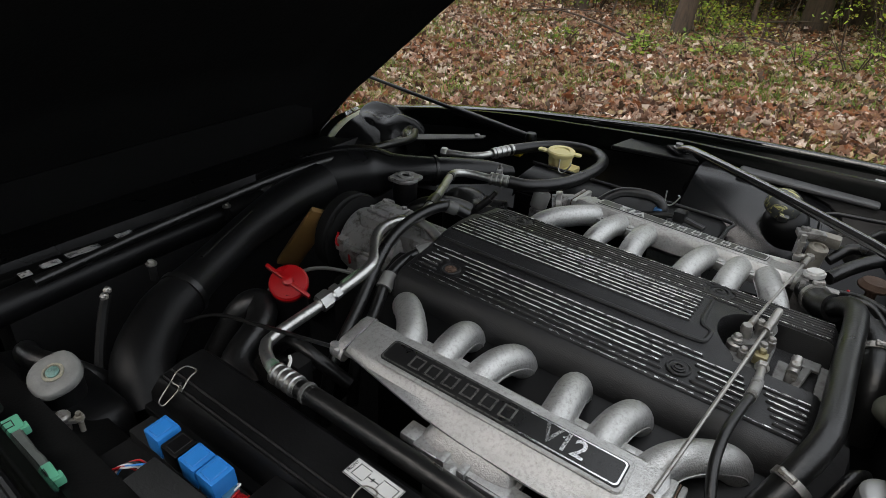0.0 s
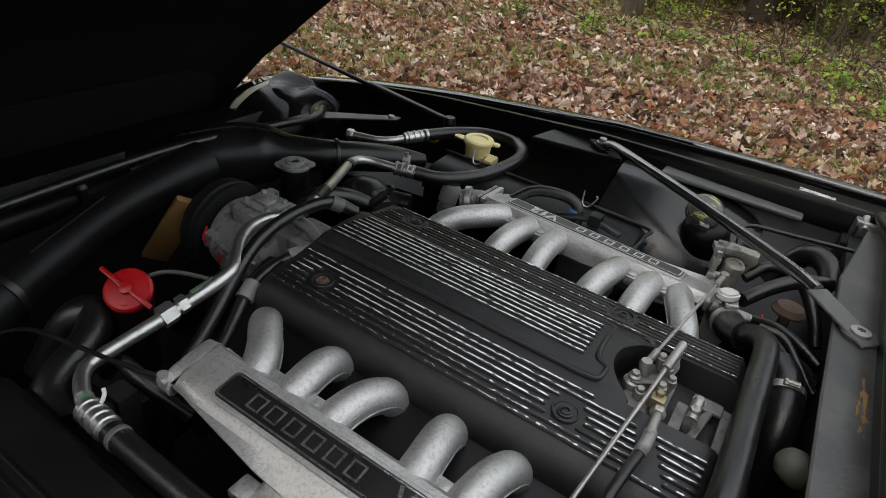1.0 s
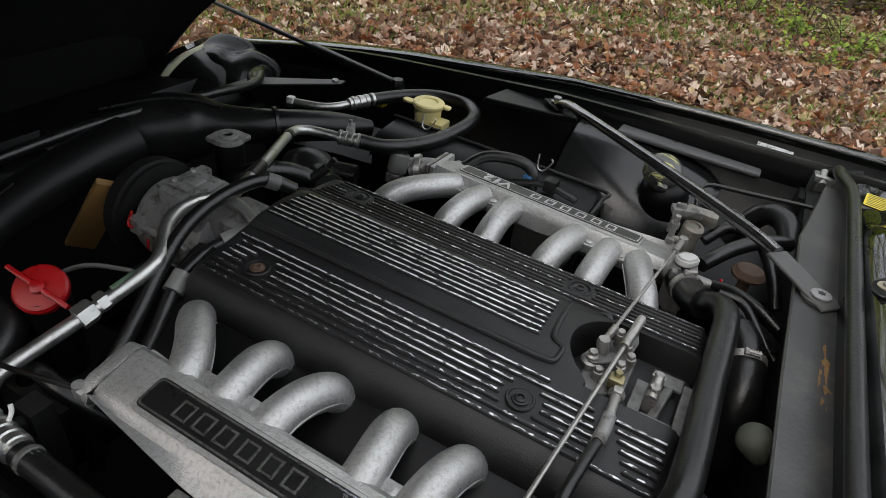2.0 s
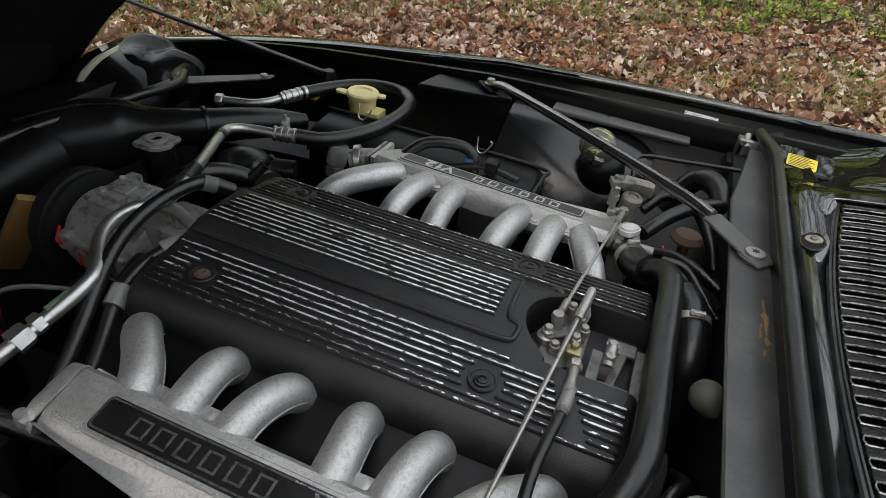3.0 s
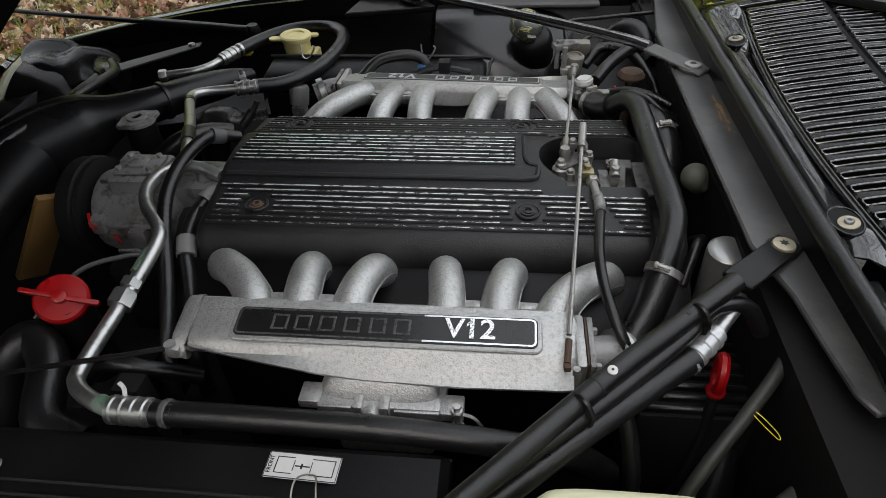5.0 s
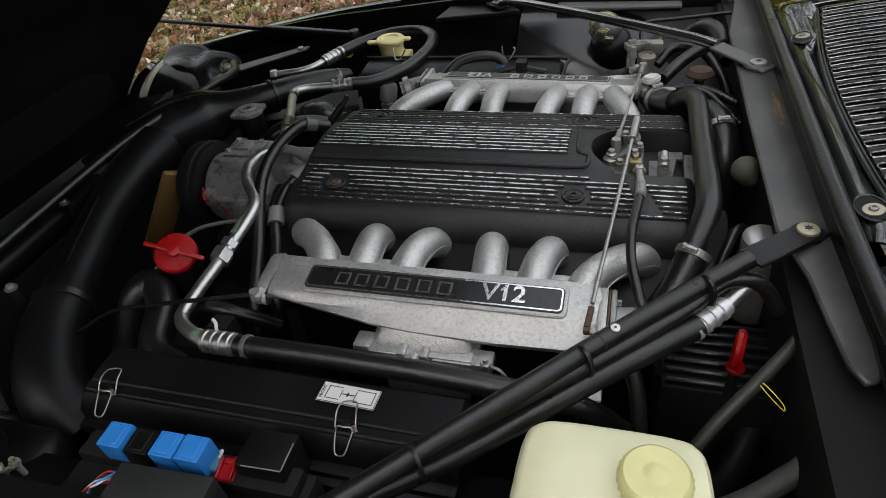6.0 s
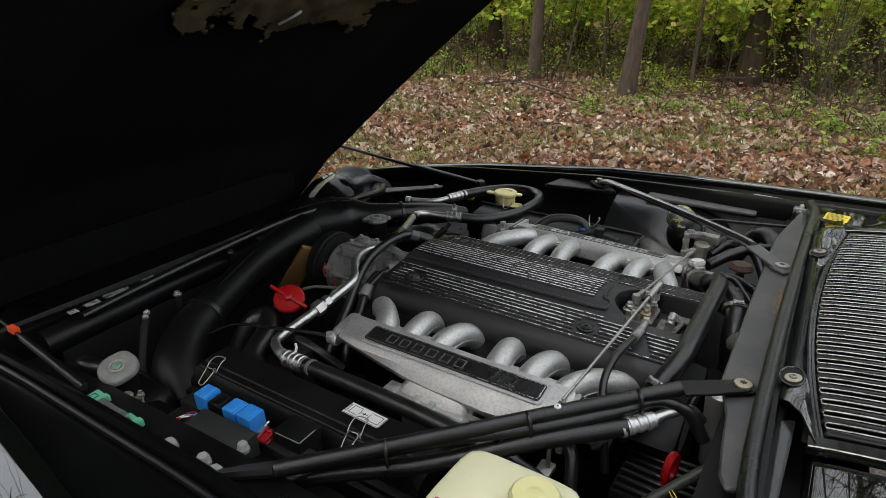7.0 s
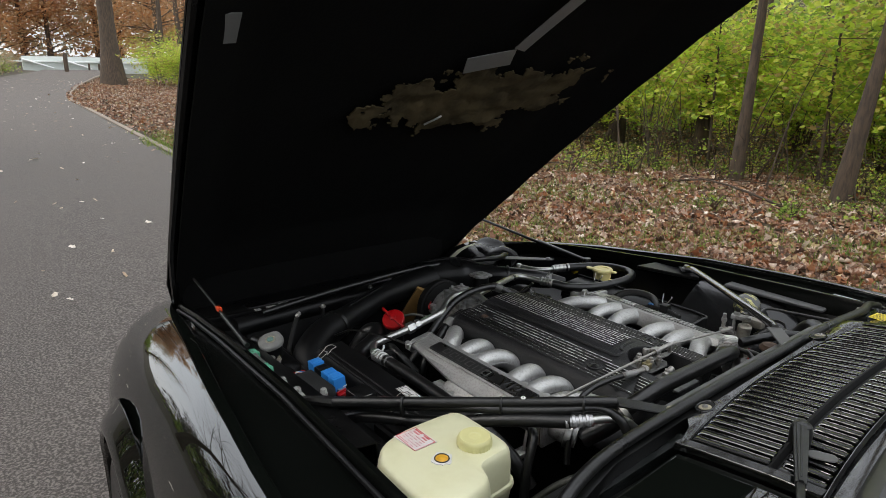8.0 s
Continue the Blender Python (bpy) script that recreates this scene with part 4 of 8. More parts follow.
seal_pts = [(0.475, -0.60, 0.90), (0.455, -0.54, 0.935), (0.432, -0.42, 0.945), (0.425, -0.2, 0.947), (0.424, 0.1, 0.948), (0.426, 0.35, 0.945), (0.428, 0.50, 0.938), (0.415, 0.58, 0.93), (0.418, 0.64, 0.915)]
part("cowl_seal", tube(seal_pts, 0.0092, 10, 6), M_RUBBER, car, "thick black rubber cowl seal")
part("cowl_web", thick(sheet_bm([[(p[0] + dx, p[1], p[2] + dz) for p in seal_pts[1:-1]] for dx, dz in ((-0.004, -0.035), (0.0, -0.008), (0.014, -0.008), (0.02, -0.045), (0.05, -0.05))]), 0.003), M_BODY, car, "black cowl channel")


def cowl_z(x, y):
    """Top of the scuttle; it leans a little to the near side and falls away to the wings."""
    z = along(x, [(0.43, 0.951), (0.48, 0.961), (0.504, 0.966), (0.60, 0.980), (0.66, 0.985), (0.95, 0.990)]) + 0.03 * y
    return z - 0.030 * jump(0.32, 0.44, abs(y)) * jump(0.66, 0.5, x) - 0.042 * jump(0.40, 0.66, abs(y))


cowl_x = [0.434, 0.436] + list(np.linspace(0.45, 0.95, 34))
for y0, y1, n, material, label in ((-0.655, -0.335, 18, M_PAINT, "glossy black-green scuttle side"), (-0.335, 0.335, 31, M_STRIP, "dusty black-green scuttle panel"), (0.335, 0.655, 18, M_SIDE, "glossy black-green scuttle side")):
    if y0 < -0.5:
        # the near side panel begins behind the channel, with a rolled front edge
        part("cowl_panel", thick(sheet_bm([[(x - 0.10 * max(-0.46 - y, 0), y, cowl_z(x, -0.322) + 0.05 * (y + 0.322) - 0.014 - 0.05 * jump(0.45, 0.66, -y) - dz) for y in np.linspace(y0, y1, n)] for x, dz in [(0.480, 0.020), (0.480, 0.004), (0.4815, 0.0012), (0.484, 0.0)] + [(x, 0.0) for x in np.linspace(0.49, 0.95, 32)]]), 0.003), material, car, label)
        continue
    if abs(y0) < 0.34:
        # the strip before the vent ends in a slanting corner on the near side
        rows = []
        for x in cowl_x:
            lim = max(y0, along(x, [(0.430, -0.228), (0.434, -0.232), (0.455, -0.262), (0.468, -0.280), (0.472, -0.322)]))
            rows.append([(x, y, cowl_z(x, y) - 0.014 * jump(0.452, 0.459, x - 0.28 * min(y * y, 0.1)) - 0.02 * jump(0.438, 0.434, x)) for y in np.linspace(lim, y1, n)])
        part("cowl_panel", thick(sheet_bm(rows), 0.003), material, car, label)
        continue
    part("cowl_panel", thick(sheet_bm([[(x, y, cowl_z(x, y) - 0.014 * jump(0.452, 0.459, x - 0.28 * min(y * y, 0.1)) - 0.02 * jump(0.438, 0.434, x)) for y in np.linspace(y0, y1, n)] for x in cowl_x]), 0.003), material, car, label)


part("cowl_gutter", thick(sheet_bm([[(x + 0.02 * (y + 0.3), y, z + 0.05 * (y + 0.3)) for y in np.linspace(-0.56, -0.262, 14)] for x, z in ((0.428, 0.922), (0.434, 0.9185), (0.446, 0.9215), (0.458, 0.9265), (0.4615, 0.9265), (0.463, 0.905), (0.466, 0.87))]), 0.003), M_SCUT, car, "dusty grey cowl channel floor")
part("cowl_drain", thick(sheet_bm([[(x, y, z) for y in np.linspace(-0.60, -0.20, 8)] for x, z in ((0.460, 0.872), (0.490, 0.872), (0.492, 0.93))]), 0.003), M_DARK, car)


def screen_x(y):
    return 0.668 + 0.22 * y * y


vent = part("scuttle_vent", thick(sheet_bm([[(x, y, cowl_z(x, y) - 0.0185) for y in np.linspace(-0.30, 0.31, 12)] for x in (0.47, 0.52, 0.575, 0.62, 0.645)]), 0.002), M_DARK, car, "dark well of the air intake vent")
for x0, x1, dz in ((0.470, 0.573, 0.0), (0.583, 0.638, -0.004)):
    for k in range(28):
        y = -0.300 + 0.0222 * k
        w = 0.0060
        xx0, xx1 = (x0 - 0.008 + 0.28 * y * y if x0 < 0.5 else x0 + 0.2 * y * y), x1 + 0.2 * y * y
        bar = [(-1.0, -0.016), (-1.0, -0.0034), (-0.96, -0.0018), (-0.86, -0.0006), (-0.72, -0.0001), (-0.5, 0.0), (0.7, 0.0), (0.88, -0.0004), (0.97, -0.0014), (1.0, -0.0030), (1.0, -0.016)]
        t = thick(sheet_bm([[(xx0 + (xx1 - xx0) * u, y + v * w * (1.3 - 0.3 * jump(0.0, 0.05, u) if u < 0.5 else 1.0), cowl_z(xx0 + (xx1 - xx0) * u, y) + dz + hz - (0.003 if u in (0, 1) else 0)) for v, hz in bar] for u in (0, 0.02, 0.05, 0.95, 0.98, 1)]), 0.002)
        part("slat", t, M_SLAT, vent)
step_pts = [[(x + 0.2 * y * y, y, cowl_z(x, y) + dz) for y in np.linspace(-0.31, 0.31, 14)] for x, dz in ((0.571, -0.002), (0.574, -0.001), (0.578, -0.010), (0.583, -0.010), (0.586, -0.004))]
part("vent_step", thick(sheet_bm(step_pts), 0.002), M_DARK, vent)
# rolled edges round every slot between two slats; lighter, shinier beads add the sky glint
for x0, x1, dz in ((0.470, 0.573, 0.0), (0.583, 0.638, -0.004)):
    for k in range(27):
        ya, yb = -0.300 + 0.0222 * k + 0.0060, -0.300 + 0.0222 * (k + 1) - 0.0060
        ym = (ya + yb) / 2
        f = x0 - 0.006 + 0.28 * ym * ym if x0 < 0.5 else x0 + 0.003 + 0.2 * ym * ym
        b = x1 - 0.003 + 0.2 * ym * ym
        loop = [(b, ya), (f + 0.03, ya), (f + 0.004, ya), (f + 0.001, ya + 0.0015), (f, ym), (f + 0.001, yb - 0.0015), (f + 0.004, yb), (f + 0.03, yb), (b, yb)]
        part("slot_edge", tube([(x, y, cowl_z(x, y) + dz - 0.0006) for x, y in loop], 0.00105, 6, 2), M_LIP, vent)
for x0, x1 in ((0.464, 0.4695), (0.638, 0.645)):
    rim = [[(x + (0.2 * y * y if x > 0.6 else 0.28 * y * y - 0.008), y, cowl_z(x, y) + dz) for y in np.linspace(-0.33, 0.34, 16)] for x, dz in ((x0, -0.006), (x0 + 0.003, 0.0), (x1 - 0.003, 0.0), (x1, -0.006))]
    part("vent_rim", thick(sheet_bm(rim), 0.002), M_STRIP if x0 > 0.6 else M_SCUT, vent)
part("blank_plate", turned(prism(rounded(0.034, 0.020, 0.008), 0, 0.0025, 0.001), Matrix.Translation((0.628, -0.243, cowl_z(0.628, -0.243) - 0.002)) @ pose(0, 0, 0, 0, -4, 20)), M_GREYD, vent, "plain grey blanking plate in the vent")
for y0 in (-0.322, 0.327):
    part("vent_rim", thick(sheet_bm([[(x, y0 + dy, cowl_z(x, y0) + dz) for x in np.linspace(0.474, 0.66, 10)] for dy, dz in ((-0.006, -0.012), (-0.0055, -0.004), (-0.004, -0.0018), (0.012, -0.0018), (0.014, -0.006))]), 0.002), M_SLAT, vent)
    part("slot_edge", tube([(x, y0 - 0.0048, cowl_z(x, y0) - 0.0026) for x in np.linspace(0.475, 0.655, 9)], 0.0012, 6, 2), M_LIP, vent)

# cowl corner plates with recessed screws
for s in (-1, 1):
    tilt = Matrix.Translation((0.449, s * 0.203, cowl_z(0.449, s * 0.203) + 0.0006)) @ pose(0, 0, 0, 1.7, -11, s * -8)
    pl = part("screw_recess", turned(lathe([(0.0128, -0.003), (0.0128, 0.0006), (0.001, 0.0006)], 28), tilt @ Matrix.Diagonal((1.0, 1.55, 1, 1))), M_DARK, car, "dark oval screw recess in the scuttle")
    part("recess_rim", turned(tube([(0.0132 * math.cos(a), 0.0204 * math.sin(a), 0.0006) for a in np.linspace(0, 2 * math.pi, 17)], 0.0011, 6, 2), tilt), M_SCUT, pl)
    part("washer", turned(lathe([(0.0094, 0.0004), (0.0094, 0.0018), (0.0055, 0.0022), (0.001, 0.0022)], 22), tilt @ Matrix.Translation((0.0008, s * 0.004, 0))), M_PALEZ, pl, "pale plated washer")
    part("screw", turned(lathe([(0.0044, 0.002), (0.0044, 0.0036), (0.0037, 0.0046), (0.0022, 0.0048), (0.002, 0.003), (0.0005, 0.003)], 18), tilt @ Matrix.Translation((0.0008, s * 0.004, 0))), M_ALUD, pl, "dull socket screw")

# wiper
wip = part("wiper_arm", turned(join(prism([(-0.0095, -0.016), (-0.004, -0.022), (0.004, -0.022), (0.0095, -0.016), (0.0085, 0.05), (0.0055, 0.16), (-0.0055, 0.16), (-0.0085, 0.05)], 0.0, 0.012, 0.003, 2), prism([(-0.0016, -0.014), (0.0016, -0.014), (0.001, 0.15), (-0.001, 0.15)], 0.0118, 0.0132, 0.0006), box(-0.0045, 0.0045, 0.155, 0.42, 0.002, 0.009, 0.003)), Matrix.Translation((0.592, -0.225, 0.985)) @ pose(0, 0, 0, 4, 0, -158)), M_BLADE, car, "matt black wiper arm")
part("wiper_pivot", lathe([(0.014, -0.03), (0.014, 0.0), (0.012, 0.010), (0.005, 0.014)], 16, Matrix.Translation((0.592, -0.222, 0.985))), M_BLADE, wip)
for a, b, rr in (((0.598, 0.515, 0.985), (0.665, 0.518, 1.135), 0.0045), ((0.655, 0.517, 0.985), (0.705, 0.520, 1.115), 0.0045)):
    part("wiper_blade", tube([a, tuple((p + q) / 2 + (0.004 if k == 2 else 0) for k, (p, q) in enumerate(zip(a, b))), b], rr, 8, 3), M_BLADE, car, "matt black upright wiper arm")
part("wiper_arm", turned(join(box(-0.011, 0.011, -0.03, 0.16, 0.0, 0.014, 0.004), box(-0.008, 0.008, 0.15, 0.40, 0.002, 0.010, 0.003)), Matrix.Translation((0.60, 0.30, 0.985)) @ pose(0, 0, 0, 4, 0, -140)), M_BLADE, car, "matt black wiper arm")

# windscreen with trim, roof and cabin shell
ys = np.linspace(-0.70, 0.70, 21)
trim_rows = [[(screen_x(y) + dx, y, 0.990 - 0.02 * (y / 0.7) ** 2 + dz) for y in ys] for dx, dz in ((-0.006, -0.03), (0.0, -0.004), (0.006, 0.002), (0.020, 0.010), (0.026, 0.008), (0.028, 0.0))]
part("screen_trim", thick(sheet_bm(trim_rows), 0.003), mat("satin_grey_trim", (0.07, 0.07, 0.07), 0.32, 0.5, 10, 0.1, 0.0), car, "satin grey trim along the windscreen foot")
glass_rows = [[(screen_x(y) + 0.026 + 0.86 * t, y * (1 - 0.12 * t), 0.998 - 0.02 * (y / 0.7) ** 2 + 0.40 * t - 0.03 * t * t) for y in ys] for t in np.linspace(0, 1, 8)]
glass = part("windscreen", thick(sheet_bm(glass_rows), 0.005), M_GLASS, car, "clear laminated windscreen")
glass.visible_shadow = False
part("dashboard", thick(sheet_bm([[(screen_x(y) + dx, y, z) for y in ys] for dx, z in ((0.03, 0.97), (0.3, 0.98), (0.5, 0.99), (0.56, 0.95), (0.58, 0.6))]), 0.01), M_DUCT, car, "black dashboard top")
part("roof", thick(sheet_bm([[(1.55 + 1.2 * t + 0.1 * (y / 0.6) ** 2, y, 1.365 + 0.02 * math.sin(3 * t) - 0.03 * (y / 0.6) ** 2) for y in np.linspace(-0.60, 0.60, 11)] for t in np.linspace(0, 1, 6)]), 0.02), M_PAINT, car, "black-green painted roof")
for s in (-1, 1):
    part("screen_pillar", tube([(screen_x(0.7) + 0.03, s * 0.71, 0.965), (1.2, s * 0.665, 1.19), (1.62, s * 0.60, 1.35)], 0.022, 8, 4), M_PAINT, car)
    part("door", thick(sheet_bm([[(x, s * w, z) for x in (1.41, 1.7, 2.2, 2.6)] for w, z in ((0.80, 0.93), (0.86, 0.91), (0.90, 0.78), (0.905, 0.6), (0.87, 0.25))]), 0.03), M_PAINT, car, "black-green door")
M_TINT = mat("dark_side_glass", (0.006, 0.008, 0.007), 0.05, 0, 4, 0.1, 0.0)
for s in (-1, 1):
    part("side_window", thick(sheet_bm([[(x, s * w, z) for x in (0.95, 1.4, 2.0, 2.62)] for w, z in ((0.80, 0.90), (0.74, 1.1), (0.60, 1.36))]), 0.006), M_TINT, car, "dark side window glass")
part("cabin_back", box(2.60, 2.65, -0.7, 0.7, 0.3, 1.36, 0.01), M_DARK, car)
for s in (-1, 1):
    for x in (-0.42, 2.5):
        w = part("wheel", turned(lathe([(0.20, -0.10), (0.30, -0.10), (0.325, -0.07), (0.325, 0.07), (0.30, 0.10), (0.20, 0.10)], 36), pose(x, s * 0.78, 0.325, 90, 0, 0)), M_RUBBER, car, "black road tyre")
        part("rim", turned(lathe([(0.05, -0.06), (0.2, -0.08), (0.2, 0.08), (0.16, 0.06), (0.05, 0.07)], 24), pose(x, s * 0.78, 0.325, 90, 0, 0)), M_ALUD, w)

# rear of the body: rear screen, boot, wings, tail
part("rear_screen", thick(sheet_bm([[(x, y * k, z) for y in np.linspace(-0.6, 0.6, 9)] for x, k, z in ((2.72, 0.98, 1.35), (2.95, 1.04, 1.20), (3.15, 1.1, 1.02))]), 0.006), M_TINT, car, "dark rear window glass")
part("boot_lid", thick(sheet_bm([[(x, y, z - 0.05 * (y / 0.7) ** 2) for y in np.linspace(-0.7, 0.7, 11)] for x, z in ((3.1, 1.02), (3.2, 1.0), (3.5, 0.98), (3.72, 0.94), (3.76, 0.88), (3.74, 0.62))]), 0.004), M_PAINT, car, "black-green boot lid")
for s in (-1, 1):
    part("rear_wing", thick(sheet_bm([[(x, s * w * (1 - 0.06 * max(x - 3.0, 0)), z) for x in (2.58, 2.75, 3.0, 3.3, 3.55, 3.72)] for w, z in ((0.62, 1.20), (0.71, 0.97), (0.80, 0.93), (0.87, 0.88), (0.90, 0.75), (0.905, 0.6), (0.87, 0.30))]), 0.004), M_PAINT, car, "black-green rear wing")
part("rear_bumper", thick(sheet_bm([[(3.72 + dx - 0.12 * (y / 0.85) ** 2, y, z) for y in np.linspace(-0.85, 0.85, 13)] for dx, z in ((0.0, 0.62), (0.09, 0.58), (0.10, 0.42), (0.02, 0.32))]), 0.004), M_PAINT, car, "black rear bumper")

# braces from the cowl to the inner wings, with their screws
brace = thing("brace_tube", "black steel brace tube with cable ties on the bay edge", "brace")
A, M, B, C = Vector((0.338, -0.272, 0.9305)), Vector((0.221, -0.3675, 0.9085)), Vector((-0.022, -0.597, 0.878)), Vector((-0.085, -0.642, 0.872))
part("tube", join(tube([A, A.lerp(M, 0.5), M, M.lerp(B, 0.5), B], 0.0096, 14, 4), tube([(*B, 0.0096), (*B.lerp(C, 0.5), 0.008), (*C, 0.005)], 0.01, 8, 2)), M_RUBBER, brace, "satin black steel tube")
part("hole", lathe([(0.0022, 0.0), (0.0022, 0.0004), (0.0003, 0.0004)], 10, axis(A.lerp(M, 0.42) + Vector((0, -0.0012, 0.0095)), A.lerp(M, 0.42) + Vector((0, -0.15, 1)))), M_INK, brace)
part("tab", join(turned(box(-0.04, 0.07, -0.0145, 0.0145, -0.002, 0.003, 0.0015, 1), Matrix.Translation((0.365, -0.245, 0.925)) @ pose(0, 0, 0, 0, 8, 46)), lathe([(0.0158, 0), (0.0158, 0.004)], 20, Matrix.Translation((0.40, -0.2085, 0.916)))), M_BODY, brace)
def star_screw(p, r, material, parent, label):
    """Flanged screw with a six-pointed recess."""
    s_ = part("screw", lathe([(r * 0.97, 0), (r, 0.002), (r * 0.93, 0.0045), (r * 0.5, 0.0054), (0.001, 0.0055)], 24, Matrix.Translation(p)), material, parent, label)
    star = [(r * (0.42 if k % 2 else 0.22) * math.cos(math.pi * k / 6), r * (0.42 if k % 2 else 0.22) * math.sin(math.pi * k / 6)) for k in range(12)]
    part("recess", turned(prism(star, 0.0050, 0.0060, 0), Matrix.Translation(p)), M_INK, s_)


star_screw((0.40, -0.2085, 0.920), 0.0113, M_PALEZ, brace, "pale gold star-drive screw")
for a, b, t in ((A, M, 0.34), (M, B, 0.11), (M, B, 0.62)):
    p = a.lerp(b, t)
    part("cable_tie", lathe([(0.0118, -0.0018), (0.0124, 0), (0.0118, 0.0018)], 18, axis(p - Vector((-0.002, 0.004, 0.006)), b) @ Matrix.Diagonal((1.1, 1.55, 1, 1))), M_RUBBER, brace)
part("seam_mark", lathe([(0.0099, -0.0009), (0.0099, 0.0009)], 18, axis(M.lerp(B, 0.05), B)), M_INK, brace)
part("rivet", lathe([(0.0042, 0), (0.0042, 0.0015), (0.0016, 0.002)], 14, axis(M + Vector((0, -0.002, 0.0092)), M + Vector((0, -0.2, 1)))), M_WHITE, brace, "bright rivet head")
part("rivet_core", lathe([(0.0012, 0.0016), (0.0012, 0.0024), (0.0003, 0.0025)], 8, axis(M + Vector((0, -0.002, 0.0092)), M + Vector((0, -0.2, 1)))), M_INK, brace)
far = thing("brace_rod", "black steel brace rod over the engine bay", "brace")
FA, FB = Vector((0.345, 0.262, 0.928)), Vector((-0.060, 0.618, 0.892))
part("rod", tube([FB + Vector((-0.02, 0.015, -0.012)), FB, FB.lerp(FA, 0.1) + Vector((0, 0, 0.004)), FB.lerp(FA, 0.5) + Vector((0, 0, 0.006)), FB.lerp(FA, 0.9) + Vector((0, 0, 0.004)), FA], 0.0088, 12, 5), M_LIP, far, "glossy black rod")
part("tab", join(turned(box(-0.04, 0.06, -0.0155, 0.0155, -0.002, 0.003, 0.0015, 1), Matrix.Translation((0.372, 0.234, 0.923)) @ pose(0, 0, 0, 0, 6, -44)), lathe([(0.02, 0), (0.02, 0.004)], 20, Matrix.Translation((0.40, 0.2085, 0.916)))), M_GREYD, far)
star_screw((0.40, 0.2085, 0.920), 0.0125, M_ALUD, far, "dull steel star-drive screw")
part("foot", turned(box(-0.03, 0.025, -0.013, 0.013, -0.0015, 0.0025, 0.001, 1), Matrix.Translation((-0.082, 0.632, 0.879)) @ pose(0, 0, 0, 0, 0, -44)), M_BODY, far)
part("bolt", lathe([(0.011, 0), (0.012, 0.003), (0.008, 0.004), (0.008, 0.011), (0.005, 0.012)], 14, Matrix.Translation((-0.084, 0.639, 0.882))), M_ALUD, far, "dull dome-headed bolt")

# turret plates on the far inner wing
for x in (0.155, 0.225):
    part("plate_hole", lathe([(0.0045, 0), (0.0045, 0.0006), (0.0005, 0.0006)], 12, Matrix.Translation((x, 0.645, 0.8758))), M_INK, car)
part("turret_plate", prism([(-0.215, 0.575), (-0.10, 0.60), (-0.03, 0.62), (-0.06, 0.66), (-0.2, 0.655)], 0.862, 0.872, 0.002), M_BODY, car, "black folded bracket on the inner wing")
part("wing_shelf", prism([(0.05, 0.612), (0.31, 0.618), (0.31, 0.675), (0.05, 0.672)], 0.866, 0.876, 0.003), mat("dusty_grey_plate", (0.10, 0.10, 0.10), 0.55, 0.2, 15, 0.25, 0.2), car, "dusty grey plate on the inner wing")
tower = []
for x, f in ((-0.046, 0.0), (-0.038, 0.75), (-0.028, 1.0), (0.0, 1.03), (0.05, 1.04), (0.10, 1.02), (0.15, 0.98), (0.19, 0.90), (0.23, 0.72), (0.26, 0.4)):
    tower.append([skew(x, 0.645 - (0.645 - y) * (0.35 + 0.65 * f), z - 0.05 * (1 - f)) for y, z in ((0.645, 0.862), (0.612, 0.860), (0.590, 0.850), (0.555, 0.828), (0.520, 0.800), (0.488, 0.768), (0.470, 0.72), (0.462, 0.60))])
part("turret", thick(sheet_bm(tower), 0.003), mat("dusty_inner_wing", (0.009, 0.0092, 0.0096), 0.17, 0.0, 7, 0.45, 0.1, second=(0.010, 0.010, 0.010), amount=0.42, edge=0.3, sscale=9), car, "dusty grey-black suspension tower")

# ---- engine ----
block = thing("engine_block", "grimy black engine block deep in the bay", "engine")
part("crankcase", box(-0.30, 0.36, -0.13, 0.13, 0.36, 0.78, 0.02), M_DARK, block)
for s in (-1, 1):
    part("cylinder_head", turned(box(-0.29, 0.35, -0.075, 0.075, -0.10, 0.10, 0.02), Matrix.Translation((0, s * 0.10, 0.74)) @ pose(0, 0, 0, -s * 30, 0, 0)), M_DARK, block)
    part("cam_cover", turned(box(-0.28, 0.34, -0.045, 0.045, -0.03, 0.03, 0.015), Matrix.Translation((0, s * 0.175, 0.785)) @ pose(0, 0, 0, -s * 25, 0, 0)), M_DUCT, block)

cover = thing("engine_cover", "matt black ribbed engine cover with chipped silver ribs", "engine cover")
prof = [(-0.146, 0.775), (-0.152, 0.80), (-0.155, 0.828), (-0.152, 0.846), (-0.144, 0.859), (-0.132, 0.8665), (-0.098, 0.8715), (-0.064, 0.8765), (-0.058, 0.878), (-0.046, 0.8795), (-0.036, 0.8825), (-0.024, 0.8865), (0.016, 0.8885), (0.054, 0.8865), (0.062, 0.8825), (0.070, 0.8775), (0.100, 0.8735), (0.132, 0.869), (0.142, 0.860), (0.149, 0.845), (0.152, 0.80), (0.146, 0.775)]


def ring(x, p, k=1.0, dz=0.0):
    return [(x, y * k, z - dz if z > 0.8 else z) for y, z in p]


def scallop(p, grow, k=1.0, dz=0.0):
    """A ring whose middle swings back round the linkage in an arc."""
    out = []
    for y, z in p:
        x = 0.222 - math.sqrt(max(0.050 ** 2 - (y - 0.006) ** 2, 0.0)) if -0.044 < y < 0.056 else 0.205
        out.append((x + grow, y * k, z - dz))
    return out


